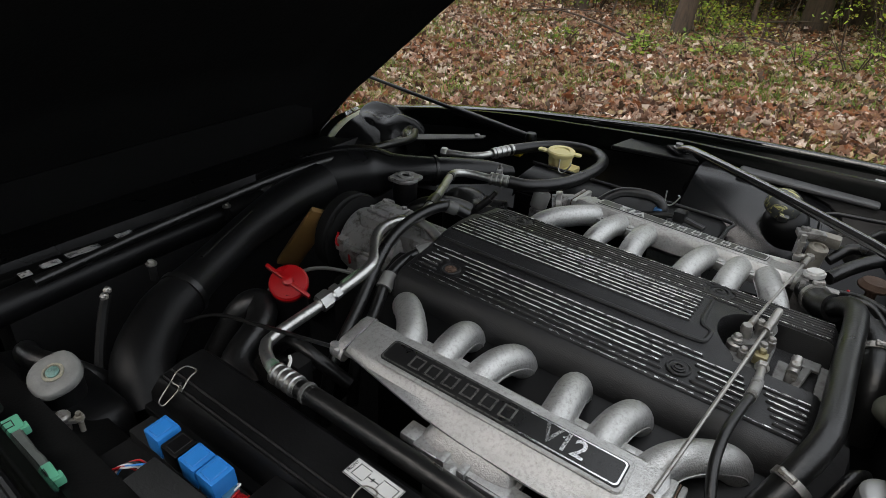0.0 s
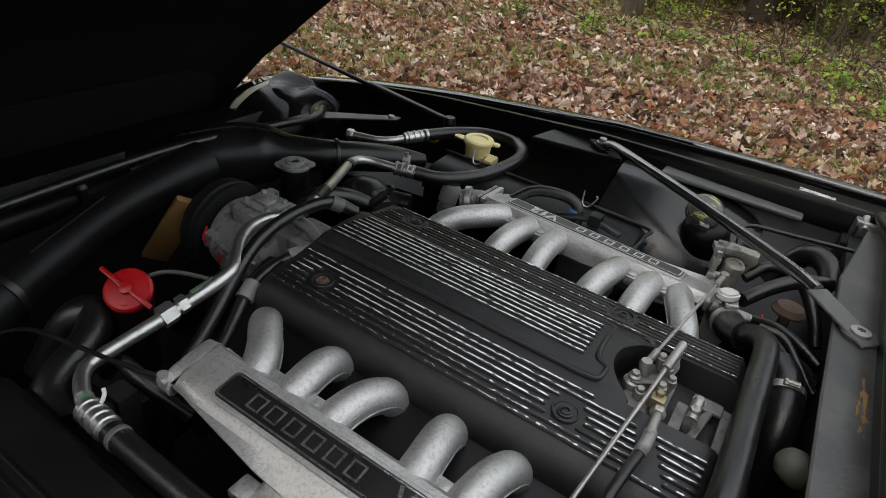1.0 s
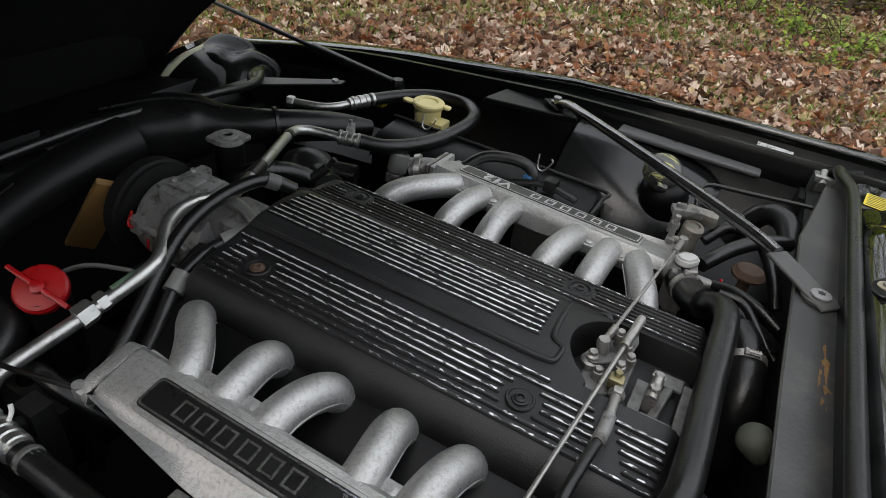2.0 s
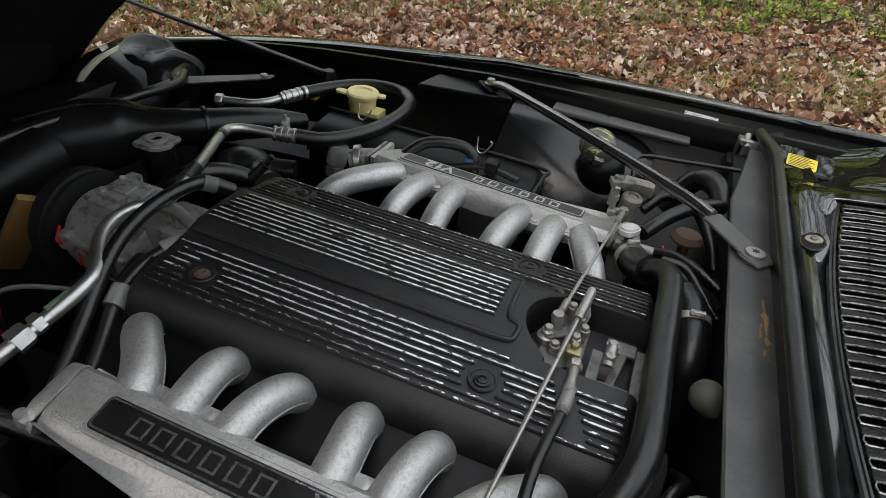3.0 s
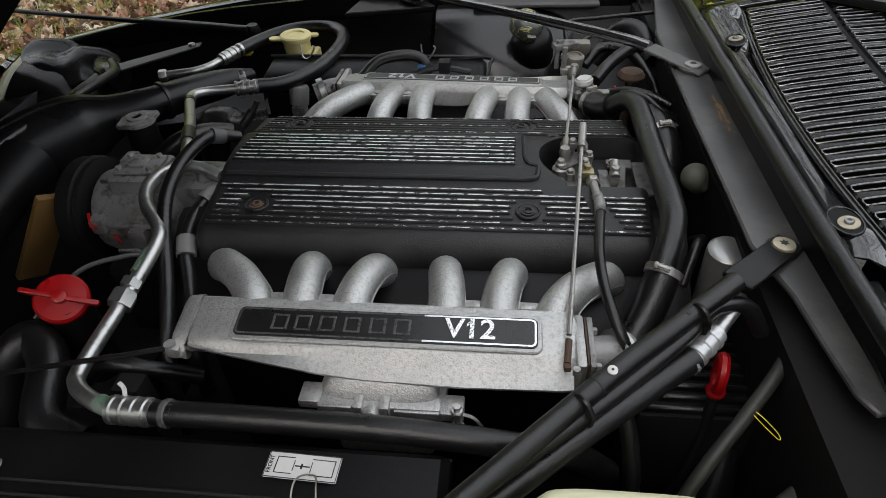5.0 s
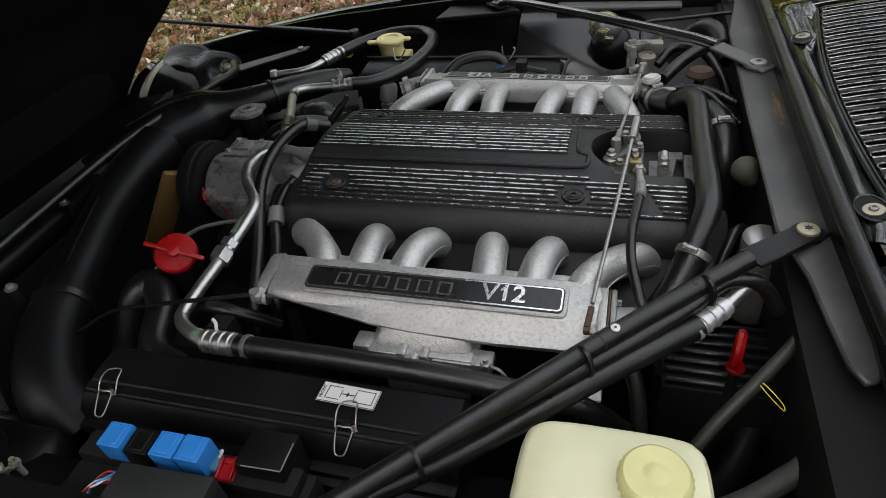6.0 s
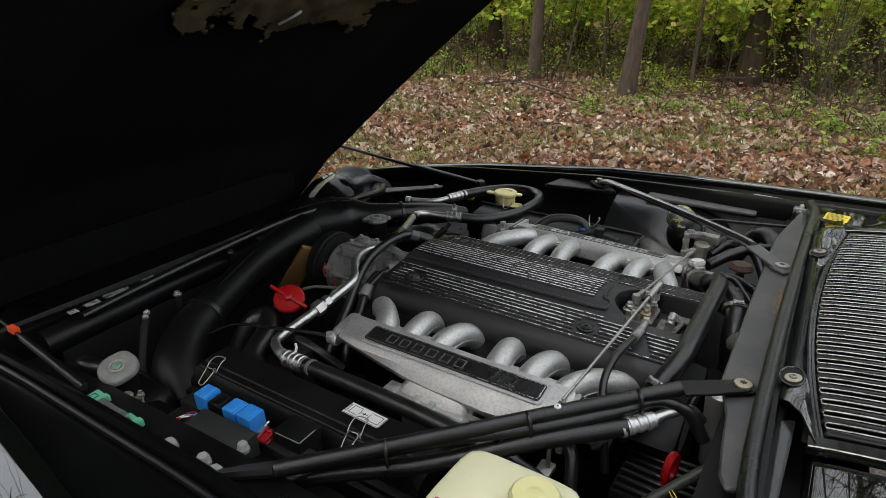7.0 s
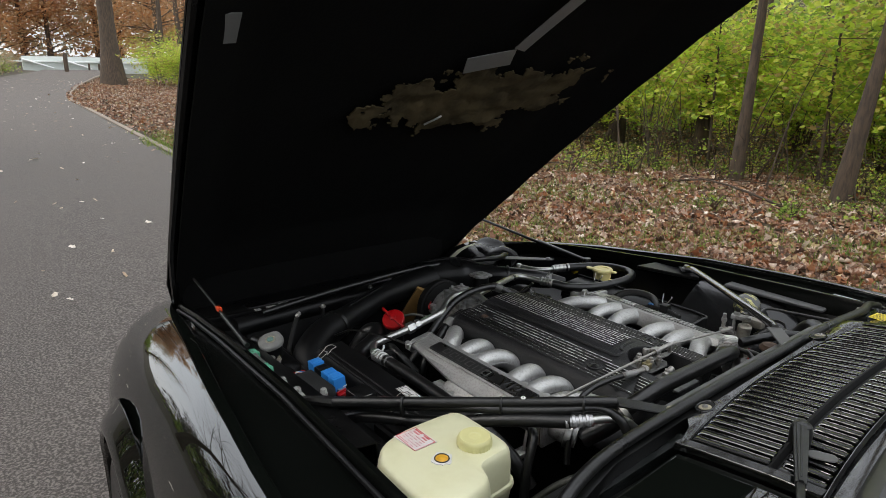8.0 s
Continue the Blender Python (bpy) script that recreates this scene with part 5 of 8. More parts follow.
prof_dense = [(-0.146, 0.775), (-0.152, 0.80)] + [(y, along(y, prof[2:-2])) for y in np.linspace(-0.155, 0.149, 45)] + [(0.152, 0.80), (0.146, 0.775)]
well = [(y, 0.838 if -0.046 < y < 0.058 else z) for y, z in prof_dense]
ledge = [(y, 0.853 if -0.046 < y < 0.058 else z) for y, z in prof_dense]
shell = rings_bm([ring(-0.250, prof_dense, 0.93, 0.020), ring(-0.246, prof_dense, 0.97, 0.006), ring(-0.240, prof_dense, 0.995, 0.001), ring(-0.232, prof_dense), ring(0.150, prof_dense), scallop(prof_dense, 0.0), scallop([(y, z - 0.003) if -0.046 < y < 0.058 else (y, z) for y, z in prof_dense], 0.0015), scallop(well, 0.003), ring(0.226, well), ring(0.230, ledge), ring(0.292, ledge), ring(0.300, ledge, 0.995, 0.002), ring(0.305, ledge, 0.98, 0.008), ring(0.308, ledge, 0.95, 0.025)])
part("shell", shell, M_COVER, cover)
# raised border line round the middle field
for y in (-0.043, 0.066):
    part("bead", tube([(-0.235, y, 0.8815 if y < 0 else 0.8795), (0.0, y, 0.8818 if y < 0 else 0.8798), (0.150, y, 0.8815 if y < 0 else 0.8795)], 0.0035, 8, 2), M_COVER, cover)
part("bead", tube([(0.148, -0.043, 0.8815), (0.166, -0.041, 0.882), (0.170, -0.034, 0.883), (0.170, -0.020, 0.8855), (0.158, -0.013, 0.887), (0.154, 0.005, 0.8875), (0.153, 0.030, 0.887), (0.152, 0.060, 0.882)], 0.0036, 8, 4), M_COVER, cover)


def rib_bm(ln):
    """A raised bar with sloping black flanks and a narrow crest."""
    cross = ((-0.0027, -0.002), (-0.0022, 0.0006), (-0.0013, 0.0017), (0.0013, 0.0017), (0.0022, 0.0006), (0.0027, -0.002))
    return rings_bm([[(x, y * k, z if k == 1 or z < 0 else z * 0.4) for y, z in cross] for x, k in ((0, 0.5), (0.002, 1), (ln - 0.002, 1), (ln, 0.5))])


BOLTS = ((-0.178, -0.098), (0.158, -0.098), (-0.178, 0.105), (0.150, 0.105))


def z_on(y):
    return along(y, prof[1:-1])


def ribs(y0, pitch, count, x0, x1, gaps, worn, split=None):
    for k in range(count):
        y = y0 + pitch * k
        edges, cur = [], x0 + 0.0018 * k
        for g in gaps:
            if abs(y - g[1]) < 0.0175:
                half = math.sqrt(0.0195 ** 2 - (y - g[1]) ** 2) + 0.002
                edges.append((cur, g[0] - half))
                cur = g[0] + half
        edges.append((cur, x1))
        if split and k > 0:
            cur, _ = edges.pop()
            edges += [(cur, split[0] - 0.0030 * k), (split[1] - 0.0045 * k, x1)]
        for a, b in edges:
            bm = rib_bm(b - a)
            bmesh.ops.translate(bm, vec=(a, y, z_on(y) + 0.0012), verts=bm.verts[:])
            rib = part("rib", bm, M_COVER, cover)
            rib.data.materials.append(worn[k])
            for f in rib.data.polygons:
                f.material_index = 1 if f.normal.z > 0.9 else 0


W, R = M_RIBW, M_RIB
ribs(-0.129, 0.0093, 7, -0.236, 0.298, BOLTS[:2], (R, R, R, W, W, W, W), (0.244, 0.272))
ribs(-0.0639, 0.0093, 1, -0.236, 0.176, (), (W,))
ribs(-0.0165, 0.0088, 8, -0.236, 0.142, (), (W, W, W, W, W, W, W, W))
ribs(0.077, 0.0085, 7, -0.232, 0.298, BOLTS[2:], (R, M_COVER, M_COVER, R, M_COVER, M_COVER, R))
for x, y in BOLTS:
    m = Matrix.Translation((x, y, z_on(y) + 0.001))
    cup = part("bolt_cup", lathe([(0.0150, -0.004), (0.0152, 0.0002), (0.0144, 0.0012), (0.0128, 0.0012), (0.0118, -0.0012), (0.006, -0.0014)], 28, m), M_COVER, cover)
    part("bolt", lathe([(0.0088, -0.0012), (0.0088, 0.0006), (0.0062, 0.0010), (0.0060, 0.0022), (0.0040, 0.0026), (0.0032, 0.0006), (0.0005, 0.0006)], 18, m), M_RUST if x < 0 and y < 0 else M_RUBBER, cup)


def manifold(m, name, label, plate_letter, v12, plate_mat, worn, runners, reach=0.0):
    """Inlet manifold: plenum with end cap, six runners, throttle flange, name plate; built at the near bank."""
    t = thing(name, label, "inlet manifold", "inlet manifolds")

    def p(nm, bm, mt, parent=None, lab=""):
        return part(nm, turned(bm, m), mt, parent or t, lab)

    xs = [-0.186, -0.184, -0.15, -0.1, -0.05, 0.0, 0.05, 0.1, 0.15, 0.19, 0.202, 0.206]
    rr = []
    for i, x in enumerate(xs):
        k = {0: 0.97, 11: 0.82, 10: 0.96}.get(i, 1.0)
        zb = along(x, [(-0.19, 0.834), (-0.1, 0.822), (0.0, 0.811), (0.1, 0.811), (0.21, 0.818)])
        yf = along(x, [(-0.19, -0.314), (-0.05, -0.327), (0.21, -0.333)])
        yt, yb, zt = -0.307, -0.250, 0.8625
        pts = [(yb, zb + 0.012), (yb + 0.010, zb + 0.018), (yb + 0.006, zt - 0.014), (yb + 0.003, zt - 0.004), (yb - 0.003, zt + 0.0005), (yb - 0.008, zt), (yt + 0.006, zt - 0.009), (yt, zt - 0.012), (yt - 0.005, zt - 0.018), (yf - 0.001, zb + 0.0235), (yf, zb + 0.0195), (yf + 0.003, zb + 0.0155), (yf + 0.013, zb + 0.003), (yf + 0.017, zb - 0.001), (yf + 0.024, zb - 0.003), (yb - 0.01, zb + 0.002)]
        cy, cz = (yb + yf) / 2, (zt + zb) / 2
        rr.append([(x, cy + (y - cy) * k, cz + (z - cz) * k) for y, z in pts])
    plen = p("plenum", rings_bm(rr), M_ALU)
    cap_prof = ((-0.247, 0.842), (-0.246, 0.856), (-0.250, 0.8625), (-0.258, 0.8630), (-0.300, 0.8555), (-0.309, 0.8505), (-0.3155, 0.842), (-0.3155, 0.836), (-0.310, 0.832), (-0.256, 0.834))
    cap = p("end_cap", rings_bm([[(x, -0.281 + (y + 0.281) * k, 0.848 + (z - 0.848) * k) for y, z in cap_prof] for x, k in ((-0.2035, 0.86), (-0.2025, 0.93), (-0.199, 0.98), (-0.1885, 1.015), (-0.1868, 1.0))]), M_ALU, plen, "cast end cap")
    p("seam", tube([(-0.1868, y * 1.004 + 0.0011, z + 0.0002) for y, z in cap_prof[1:9]], 0.0009, 6, 2), M_ALUD, cap, "ragged gasket line")
    p("lug", join(box(-0.208, -0.192, -0.3165, -0.303, 0.835, 0.849, 0.004), rod((-0.203, -0.310, 0.845), (-0.203, -0.310, 0.852), 0.006, 12)), M_ALU, plen)
    # fitting at the open end
    p("outlet_flange", box(0.203, 0.213, -0.318, -0.250, 0.80, 0.858, 0.004), M_ALU, plen)
    p("flange_gasket", box(0.2132, 0.2152, -0.316, -0.252, 0.802, 0.857, 0.0005, 1), M_RUST, plen, "rusty gasket edge")
    p("outlet", join(box(0.2155, 0.222, -0.317, -0.251, 0.80, 0.857, 0.003), tube([(0.218, -0.284, 0.832), (0.235, -0.280, 0.83), (0.26, -0.268, 0.825)], 0.021, 14, 4)), M_ALUD, plen, "stained outlet casting")
    p("clamp", lathe([(0.025, -0.006), (0.0265, -0.005), (0.0265, 0.005), (0.025, 0.006)], 24, axis((0.248, -0.275, 0.828), (0.266, -0.266, 0.824))), M_STEEL, plen)
    for y in (-0.308, -0.262):
        p("flange_bolt", hexhead(0.0042, 0.005, axis((0.222, y, 0.846), (0.3, y, 0.846))), M_STEELD, plen)
    # runners with the raised line where the casting's halves meet
    for n, (jx, hx) in enumerate(runners):
        d = hx - jx
        line = [(0.0, -0.266, 0.835, 0.0215), (0.03, -0.250, 0.8425, 0.0210), (0.14, -0.230, 0.8485, 0.0202), (0.36, -0.208, 0.8500, 0.0200), (0.64, -0.187, 0.8455, 0.0200), (0.86, -0.169, 0.8335, 0.0198), (0.97, -0.157, 0.810, 0.0196), (1.0, -0.151, 0.765, 0.0196)]
        pts = [(jx + u * d, y + reach * u, z, r) for u, y, z, r in line]
        run = p("runner", tube(pts, 0.02, 20, 6), M_ALU)
        p("casting_line", tube([(x + r * 0.985, y - 0.10 * d, z - 0.003) for x, y, z, r in pts[1:7]], 0.0010, 6, 6), M_ALU, run)
    for k in (0, 1, 3, 4):
        a, b = runners[k][0], runners[k + 1][0]
        c = (a + b) / 2
        p("web", join(box(c - 0.016, c + 0.016, -0.258, -0.228, 0.835, 0.8505, 0.003), lathe([(0.0065, 0.0), (0.0065, 0.0025), (0.005, 0.0032)], 16, Matrix.Translation((c + 0.003, -0.238, 0.850)))), M_ALU, plen)
    # throttle flange below the plenum's middle
    p("throttle_neck", rings_bm([[(0.014 + rx * math.copysign(abs(math.cos(2 * math.pi * q / 32)) ** 0.6, math.cos(2 * math.pi * q / 32)), yc + ry * math.copysign(abs(math.sin(2 * math.pi * q / 32)) ** 0.7, math.sin(2 * math.pi * q / 32)), zc) for q in range(32)] for rx, ry, yc, zc in ((0.044, 0.007, -0.316, 0.838), (0.052, 0.011, -0.320, 0.830), (0.058, 0.014, -0.324, 0.822), (0.060, 0.016, -0.326, 0.816))]), M_ALU, plen)
    th = p("throttle_body", join(box(-0.048, 0.080, -0.348, -0.305, 0.806, 0.8175, 0.003), box(-0.034, 0.066, -0.346, -0.30, 0.735, 0.807, 0.006)), M_ALU, None, "cast aluminium throttle body")
    p("throttle_flange", join(box(-0.066, -0.044, -0.347, -0.322, 0.808, 0.8195, 0.003), box(-0.046, -0.012, -0.3495, -0.342, 0.800, 0.8165, 0.002)), M_ALU, th)
    p("throttle_flange", join(box(0.074, 0.098, -0.352, -0.328, 0.806, 0.8185, 0.003), box(0.030, 0.076, -0.3505, -0.343, 0.798, 0.8155, 0.002)), M_ALU, th)
    p("throttle_rib", join(box(-0.010, 0.000, -0.353, -0.318, 0.80, 0.8225, 0.002), box(0.016, 0.026, -0.353, -0.318, 0.80, 0.8225, 0.002)), M_ALU, th)
    p("throttle_boss", lathe([(0.012, -0.004), (0.012, 0.006), (0.009, 0.012), (0.002, 0.014)], 18, axis((0.008, -0.346, 0.806), (0.008, -0.40, 0.822))), M_ALU, th)
    p("throttle_lever", join(rod((0.092, -0.350, 0.785), (0.092, -0.350, 0.830), 0.0035), hexhead(0.0065, 0.005, Matrix.Translation((0.092, -0.350, 0.8185))), hexhead(0.0065, 0.004, Matrix.Translation((0.092, -0.350, 0.80)))), M_STEEL, th)
    p("throttle_spring", tube([(0.096, -0.350, 0.818), (0.108, -0.354, 0.818), (0.118, -0.360, 0.808), (0.121, -0.364, 0.792)], 0.0018, 6, 5), M_STEEL, th)
    p("throttle_rod", rod((0.096, -0.366, 0.790), (0.168, -0.370, 0.792), 0.004), M_ZINC, th, "zinc-plated throttle rod")
    # name plate, lying in a raised frame
    pm = m @ Matrix.Translation((0.0135, -0.2815, 0.8578)) @ pose(0, 0, 0, 9.5, 0, 0)
    W_, H_ = 0.307, 0.0345
    nf = part("plate_frame", turned(join(prism(rounded(W_ + 0.009, H_ + 0.009, 0.008), -0.008, 0.0022, 0.0012)), pm), M_ALU, t)
    part("name_plate", turned(prism(rounded(W_, H_, 0.006), 0.0, 0.0034, 0.0005), pm), plate_mat, nf, "black name plate")

    def border(x0, x1, material, lab):
        """The border line from x0 to x1, closed at the plate's end where it reaches it."""
        o, i_ = rounded(W_ - 0.003, H_ - 0.003, 0.005), rounded(W_ - 0.0068, H_ - 0.0068, 0.004)
        bm = bmesh.new()
        a = [bm.verts.new((min(max(x, x0), x1), y, 0.0039)) for x, y in o]
        b = [bm.verts.new((min(max(x, x0), x1), y, 0.0039)) for x, y in i_]
        for q in range(len(a)):
            r = (q + 1) % len(a)
            if (a[q].co - a[r].co).length > 1e-5 and abs(a[q].co.x - a[r].co.x) + abs(a[q].co.y - a[r].co.y) > 1e-5 and not (a[q].co.x == a[r].co.x and a[q].co.x in (x0, x1)):
                bm.faces.new((a[q], a[r], b[r], b[q]))
        part("plate_border", turned(bm, pm), material, nf, lab)

    if worn:
        border(0.040, 1.0, M_BARE, "silver border line")
        border(-1.0, 0.040, M_LETTER, "worn dark border line")
    else:
        border(-1.0, 1.0, M_LETTERW, "silver border line")
    # maker's lettering as plain hollow bars
    for x in (-0.107, -0.083, -0.058, -0.032, -0.006, 0.019):
        q = 0.0085 if worn else 0.0075
        part("letter_bar", turned(join(*[box(*c, 0.0034, 0.0042, 0.0003, 1) for c in ((x - q, x - q + 0.0026, -0.0092, 0.0092), (x + q - 0.0026, x + q, -0.0092, 0.0092), (x - q + 0.0027, x + q - 0.0027, 0.0070, 0.0092), (x - q + 0.0027, x + q - 0.0027, -0.0092, -0.0070))]), pm), plate_letter, nf, "worn plain bar")
    lettering("V12", 0.0315, pm @ Matrix.Translation((0.087, 0, 0.0040)), v12, "lettering", nf)
    part("numeral_flag", turned(prism([(-0.0066, 0.0035), (-0.0066, 0.0068), (-0.0005, 0.0112), (0.0005, 0.0112), (0.0005, 0.0075)], 0.0032, 0.0048, 0), pm @ Matrix.Translation((0.0886, 0, 0)) @ Matrix.Scale(0.8, 4, (1, 0, 0))), v12, nf)
    return t


manifold(Matrix.Identity(4), "inlet_manifold", "cast aluminium inlet manifold with six runners, worn plate", M_LETTER, M_WORNL, M_PLATE, True,
         ((-0.134, -0.214), (-0.086, -0.094), (-0.032, -0.012), (0.073, 0.063), (0.126, 0.142), (0.181, 0.256)))
manifold(Matrix.Translation((0.0261, 0.0302, -0.009)) @ pose(0, 0, 0, 0, 0, 176.6), "inlet_manifold", "cast aluminium inlet manifold on the far bank, grey plate", M_LETTERW, M_LETTERW, mat("grey_name_plate", (0.045, 0.045, 0.045), 0.35, 0, 20, 0.3, 0.0), False,
         ((-0.150, -0.198), (-0.108, -0.108), (-0.055, -0.040), (0.055, 0.048), (0.107, 0.119), (0.157, 0.236)), 0.018)

# ---- pipes, hoses and fittings round the engine ----
def crimp(p, q, r, n=3, material=M_STEEL, parent=None, name="crimp", label=""):
    """A ribbed ferrule from p to q."""
    d = (Vector(q) - Vector(p)).length
    prof, k = [(r * 0.9, 0)], n * 2
    for i in range(k):
        rr = r if i % 2 == 0 else r * 0.88
        prof += [(rr, d * (i + 0.1) / k), (rr, d * (i + 0.9) / k)]
    prof.append((r * 0.9, d))
    return part(name, lathe(prof, 18, axis(p, q)), material, parent, label)


def hose(pts, r, label, name="hose", material=M_RUBBER, category="hose", n=12):
    t = thing(name, label, category)
    part("tube", tube(pts, r, n, 6), material, t)
    return t


def clamp(p, q, r, parent):
    c = part("clamp", lathe([(r, -0.0045), (r + 0.0012, -0.0043), (r + 0.0012, 0.0043), (r, 0.0045)], 24, axis(p, q)), M_STEELD, parent, "worm-drive hose clamp")
    d = (Vector(q) - Vector(p)).normalized()
    s = d.cross(Vector((0, 0, 1))).normalized()
    up = s.cross(d)
    b = Vector(p) + up * (r + 0.003)
    part("clamp_screw", join(rod(b - s * 0.008, b + s * 0.005, 0.0034, 8), hexhead(0.0042, 0.004, axis(b + s * 0.005, b + s * 0.02)), *[rod(b + s * (-0.007 + 0.0028 * k) - d * 0.0036 + up * 0.0018, b + s * (-0.007 + 0.0028 * k) + d * 0.0036 + up * 0.0018, 0.0008, 5) for k in range(4)]), M_STEELD, c)
    return c


ac = thing("refrigerant_pipe", "bare steel refrigerant pipe with hex union and black hose", "pipe")
part("pipe", tube([(-0.240, -0.372, 0.822), (-0.272, -0.360, 0.818), (-0.300, -0.342, 0.816), (-0.307, -0.318, 0.818), (-0.2955, -0.235, 0.836), (-0.285, -0.165, 0.856), (-0.294, -0.135, 0.862), (-0.325, -0.098, 0.868), (-0.338, -0.06, 0.871), (-0.328, -0.022, 0.871), (-0.295, -0.010, 0.868), (-0.26, -0.016, 0.858)], 0.0088, 14, 6), M_STEEL, ac)
part("union_nut", hexhead(0.0145, 0.020, axis((-0.298, -0.246, 0.834), (-0.2955, -0.22, 0.840))), M_STEEL, ac, "bright hex union nut")
part("union_nut", hexhead(0.0120, 0.012, axis((-0.2955, -0.222, 0.840), (-0.293, -0.205, 0.845))), M_STEEL, ac)
part("green_sleeve", rod((-0.2925, -0.203, 0.8445), (-0.287, -0.172, 0.853), 0.0096, 14), mat("faded_green_band", (0.10, 0.15, 0.10), 0.5, 0, 200, 0.5, 0.0), ac, "faded green printed band")
part("green_mark", rod((-0.262, -0.3635, 0.8195), (-0.246, -0.370, 0.8215), 0.0096, 14), mat("green_paint_dab", (0.30, 0.34, 0.31), 0.45, 0.5, 40, 0.2, 0.0, second=(0.05, 0.26, 0.10), amount=0.45, edge=0.15, sscale=70), ac, "green paint mark")
crimp((-0.244, -0.371, 0.8215), (-0.196, -0.375, 0.8265), 0.0145, 4, M_STEEL, ac, "ferrule", "crimped steel ferrule")
part("hose", tube([(-0.200, -0.3748, 0.826), (-0.15, -0.377, 0.830), (-0.06, -0.379, 0.832), (0.04, -0.381, 0.831), (0.13, -0.384, 0.826), (0.20, -0.375, 0.80), (0.24, -0.36, 0.75)], 0.0126, 14, 6), M_RUBBER, ac, "thick black rubber hose")
crimp((-0.186, -0.3755, 0.8275), (-0.174, -0.376, 0.8285), 0.0140, 1, M_GREYD, ac, "collar")
part("union_stub", tube([(-0.230, -0.364, 0.832), (-0.233, -0.357, 0.838), (-0.238, -0.354, 0.842)], 0.0022, 8, 4), M_WHITE, ac, "white service cap")

comp = thing("compressor", "dull grey cast air-conditioning compressor with black clutch", "compressor")
part("housing", join(lathe([(0.045, 0), (0.058, 0.006), (0.062, 0.02), (0.060, 0.05), (0.063, 0.055), (0.063, 0.085), (0.058, 0.09), (0.058, 0.125), (0.04, 0.135)], 28, axis((-0.465, -0.015, 0.785), (-0.3, -0.015, 0.785))), box(-0.43, -0.36, -0.05, 0.025, 0.825, 0.857, 0.008)), M_ALUD, comp)
for a in ((-0.455, -0.435, -0.085, -0.05, 0.79, 0.815), (-0.455, -0.435, 0.025, 0.055, 0.81, 0.842), (-0.36, -0.342, -0.065, -0.035, 0.825, 0.85), (-0.40, -0.375, -0.09, -0.06, 0.77, 0.80)):
    part("lug", box(*a, 0.004), M_ALUD, comp)
part("manifold_block", join(box(-0.345, -0.26, -0.045, 0.03, 0.79, 0.845, 0.01), rod((-0.30, -0.02, 0.84), (-0.30, -0.02, 0.862), 0.012)), M_ALUD, comp)
for k in range(6):
    a = k * math.pi / 3 + 0.3
    p = (-0.352, -0.015 + 0.05 * math.cos(a), 0.785 + 0.05 * math.sin(a))
    part("case_bolt", hexhead(0.006, 0.008, axis(p, (p[0] + 0.1, p[1], p[2]))), M_STEELD, comp)
    a += 0.5
    part("case_rib", turned(box(-0.05, 0.05, -0.004, 0.004, -0.004, 0.006, 0.002, 1), Matrix.Translation((-0.40, -0.015 + 0.061 * math.cos(a), 0.785 + 0.061 * math.sin(a))) @ pose(0, 0, 0, math.degrees(a) - 90, 0, 0)), M_ALUD, comp)
part("cover_plate", turned(join(box(-0.030, 0.030, -0.024, 0.024, 0, 0.006, 0.003), box(-0.012, 0.012, -0.012, 0.012, 0.005, 0.010, 0.003), *[hexhead(0.0045, 0.005, Matrix.Translation((sx * 0.022, sy * 0.017, 0.006))) for sx in (-1, 1) for sy in (-1, 1)]), Matrix.Translation((-0.395, -0.012, 0.857))), M_ALUD, comp, "bolted cast cover plate")
part("clutch", lathe([(0.055, -0.035), (0.076, -0.033), (0.078, -0.012), (0.072, -0.009), (0.076, -0.006), (0.076, 0.0), (0.05, 0.002)], 32, axis((-0.468, -0.015, 0.785), (-0.3, -0.015, 0.785))), M_DARK, comp, "black clutch and pulley")
part("wire", tube([(-0.455, -0.075, 0.82), (-0.448, -0.088, 0.805), (-0.44, -0.07, 0.79), (-0.42, -0.085, 0.775)], 0.0022, 6, 5), M_RED, comp, "red connector wire")
part("bracket", join(box(-0.45, -0.30, -0.10, 0.09, 0.58, 0.74, 0.01), box(-0.42, -0.34, -0.06, 0.03, 0.70, 0.75, 0.005)), M_DARK, comp)
comp.location = (0.012, 0.012, 0.003)
solo("fan_guard_card", turned(box(-0.022, 0.022, -0.006, 0.006, -0.11, 0.055, 0.004), Matrix.Translation((-0.525, -0.055, 0.795)) @ pose(0, 0, 0, 24, 24, 60)), M_ORANGE, "faded orange-brown warning card beside the fan", "card")

# black hose and thin pipes between compressor and engine
h = hose([(-0.258, 0.062, 0.874), (-0.284, 0.034, 0.892), (-0.300, -0.02, 0.889), (-0.301, -0.08, 0.877), (-0.290, -0.13, 0.858), (-0.266, -0.20, 0.82), (-0.247, -0.28, 0.76), (-0.24, -0.30, 0.68)], 0.0092, "black rubber hose slanting past the compressor")
part("ferrule", rod((-0.272, 0.046, 0.885), (-0.283, 0.034, 0.892), 0.0112, 14), M_GREYD, h)
h = hose([(-0.262, -0.062, 0.852), (-0.268, -0.10, 0.848), (-0.262, -0.145, 0.836), (-0.245, -0.19, 0.81), (-0.228, -0.245, 0.77), (-0.225, -0.26, 0.70)], 0.0095, "black rubber hose with a crimped grey end")
part("ferrule", rod((-0.264, -0.132, 0.842), (-0.258, -0.155, 0.832), 0.0125, 14), M_GREYP, h)
part("elbow", tube([(-0.235, -0.045, 0.85), (-0.255, -0.05, 0.855), (-0.264, -0.068, 0.852)], 0.012, 10, 4), M_GREYP, h)
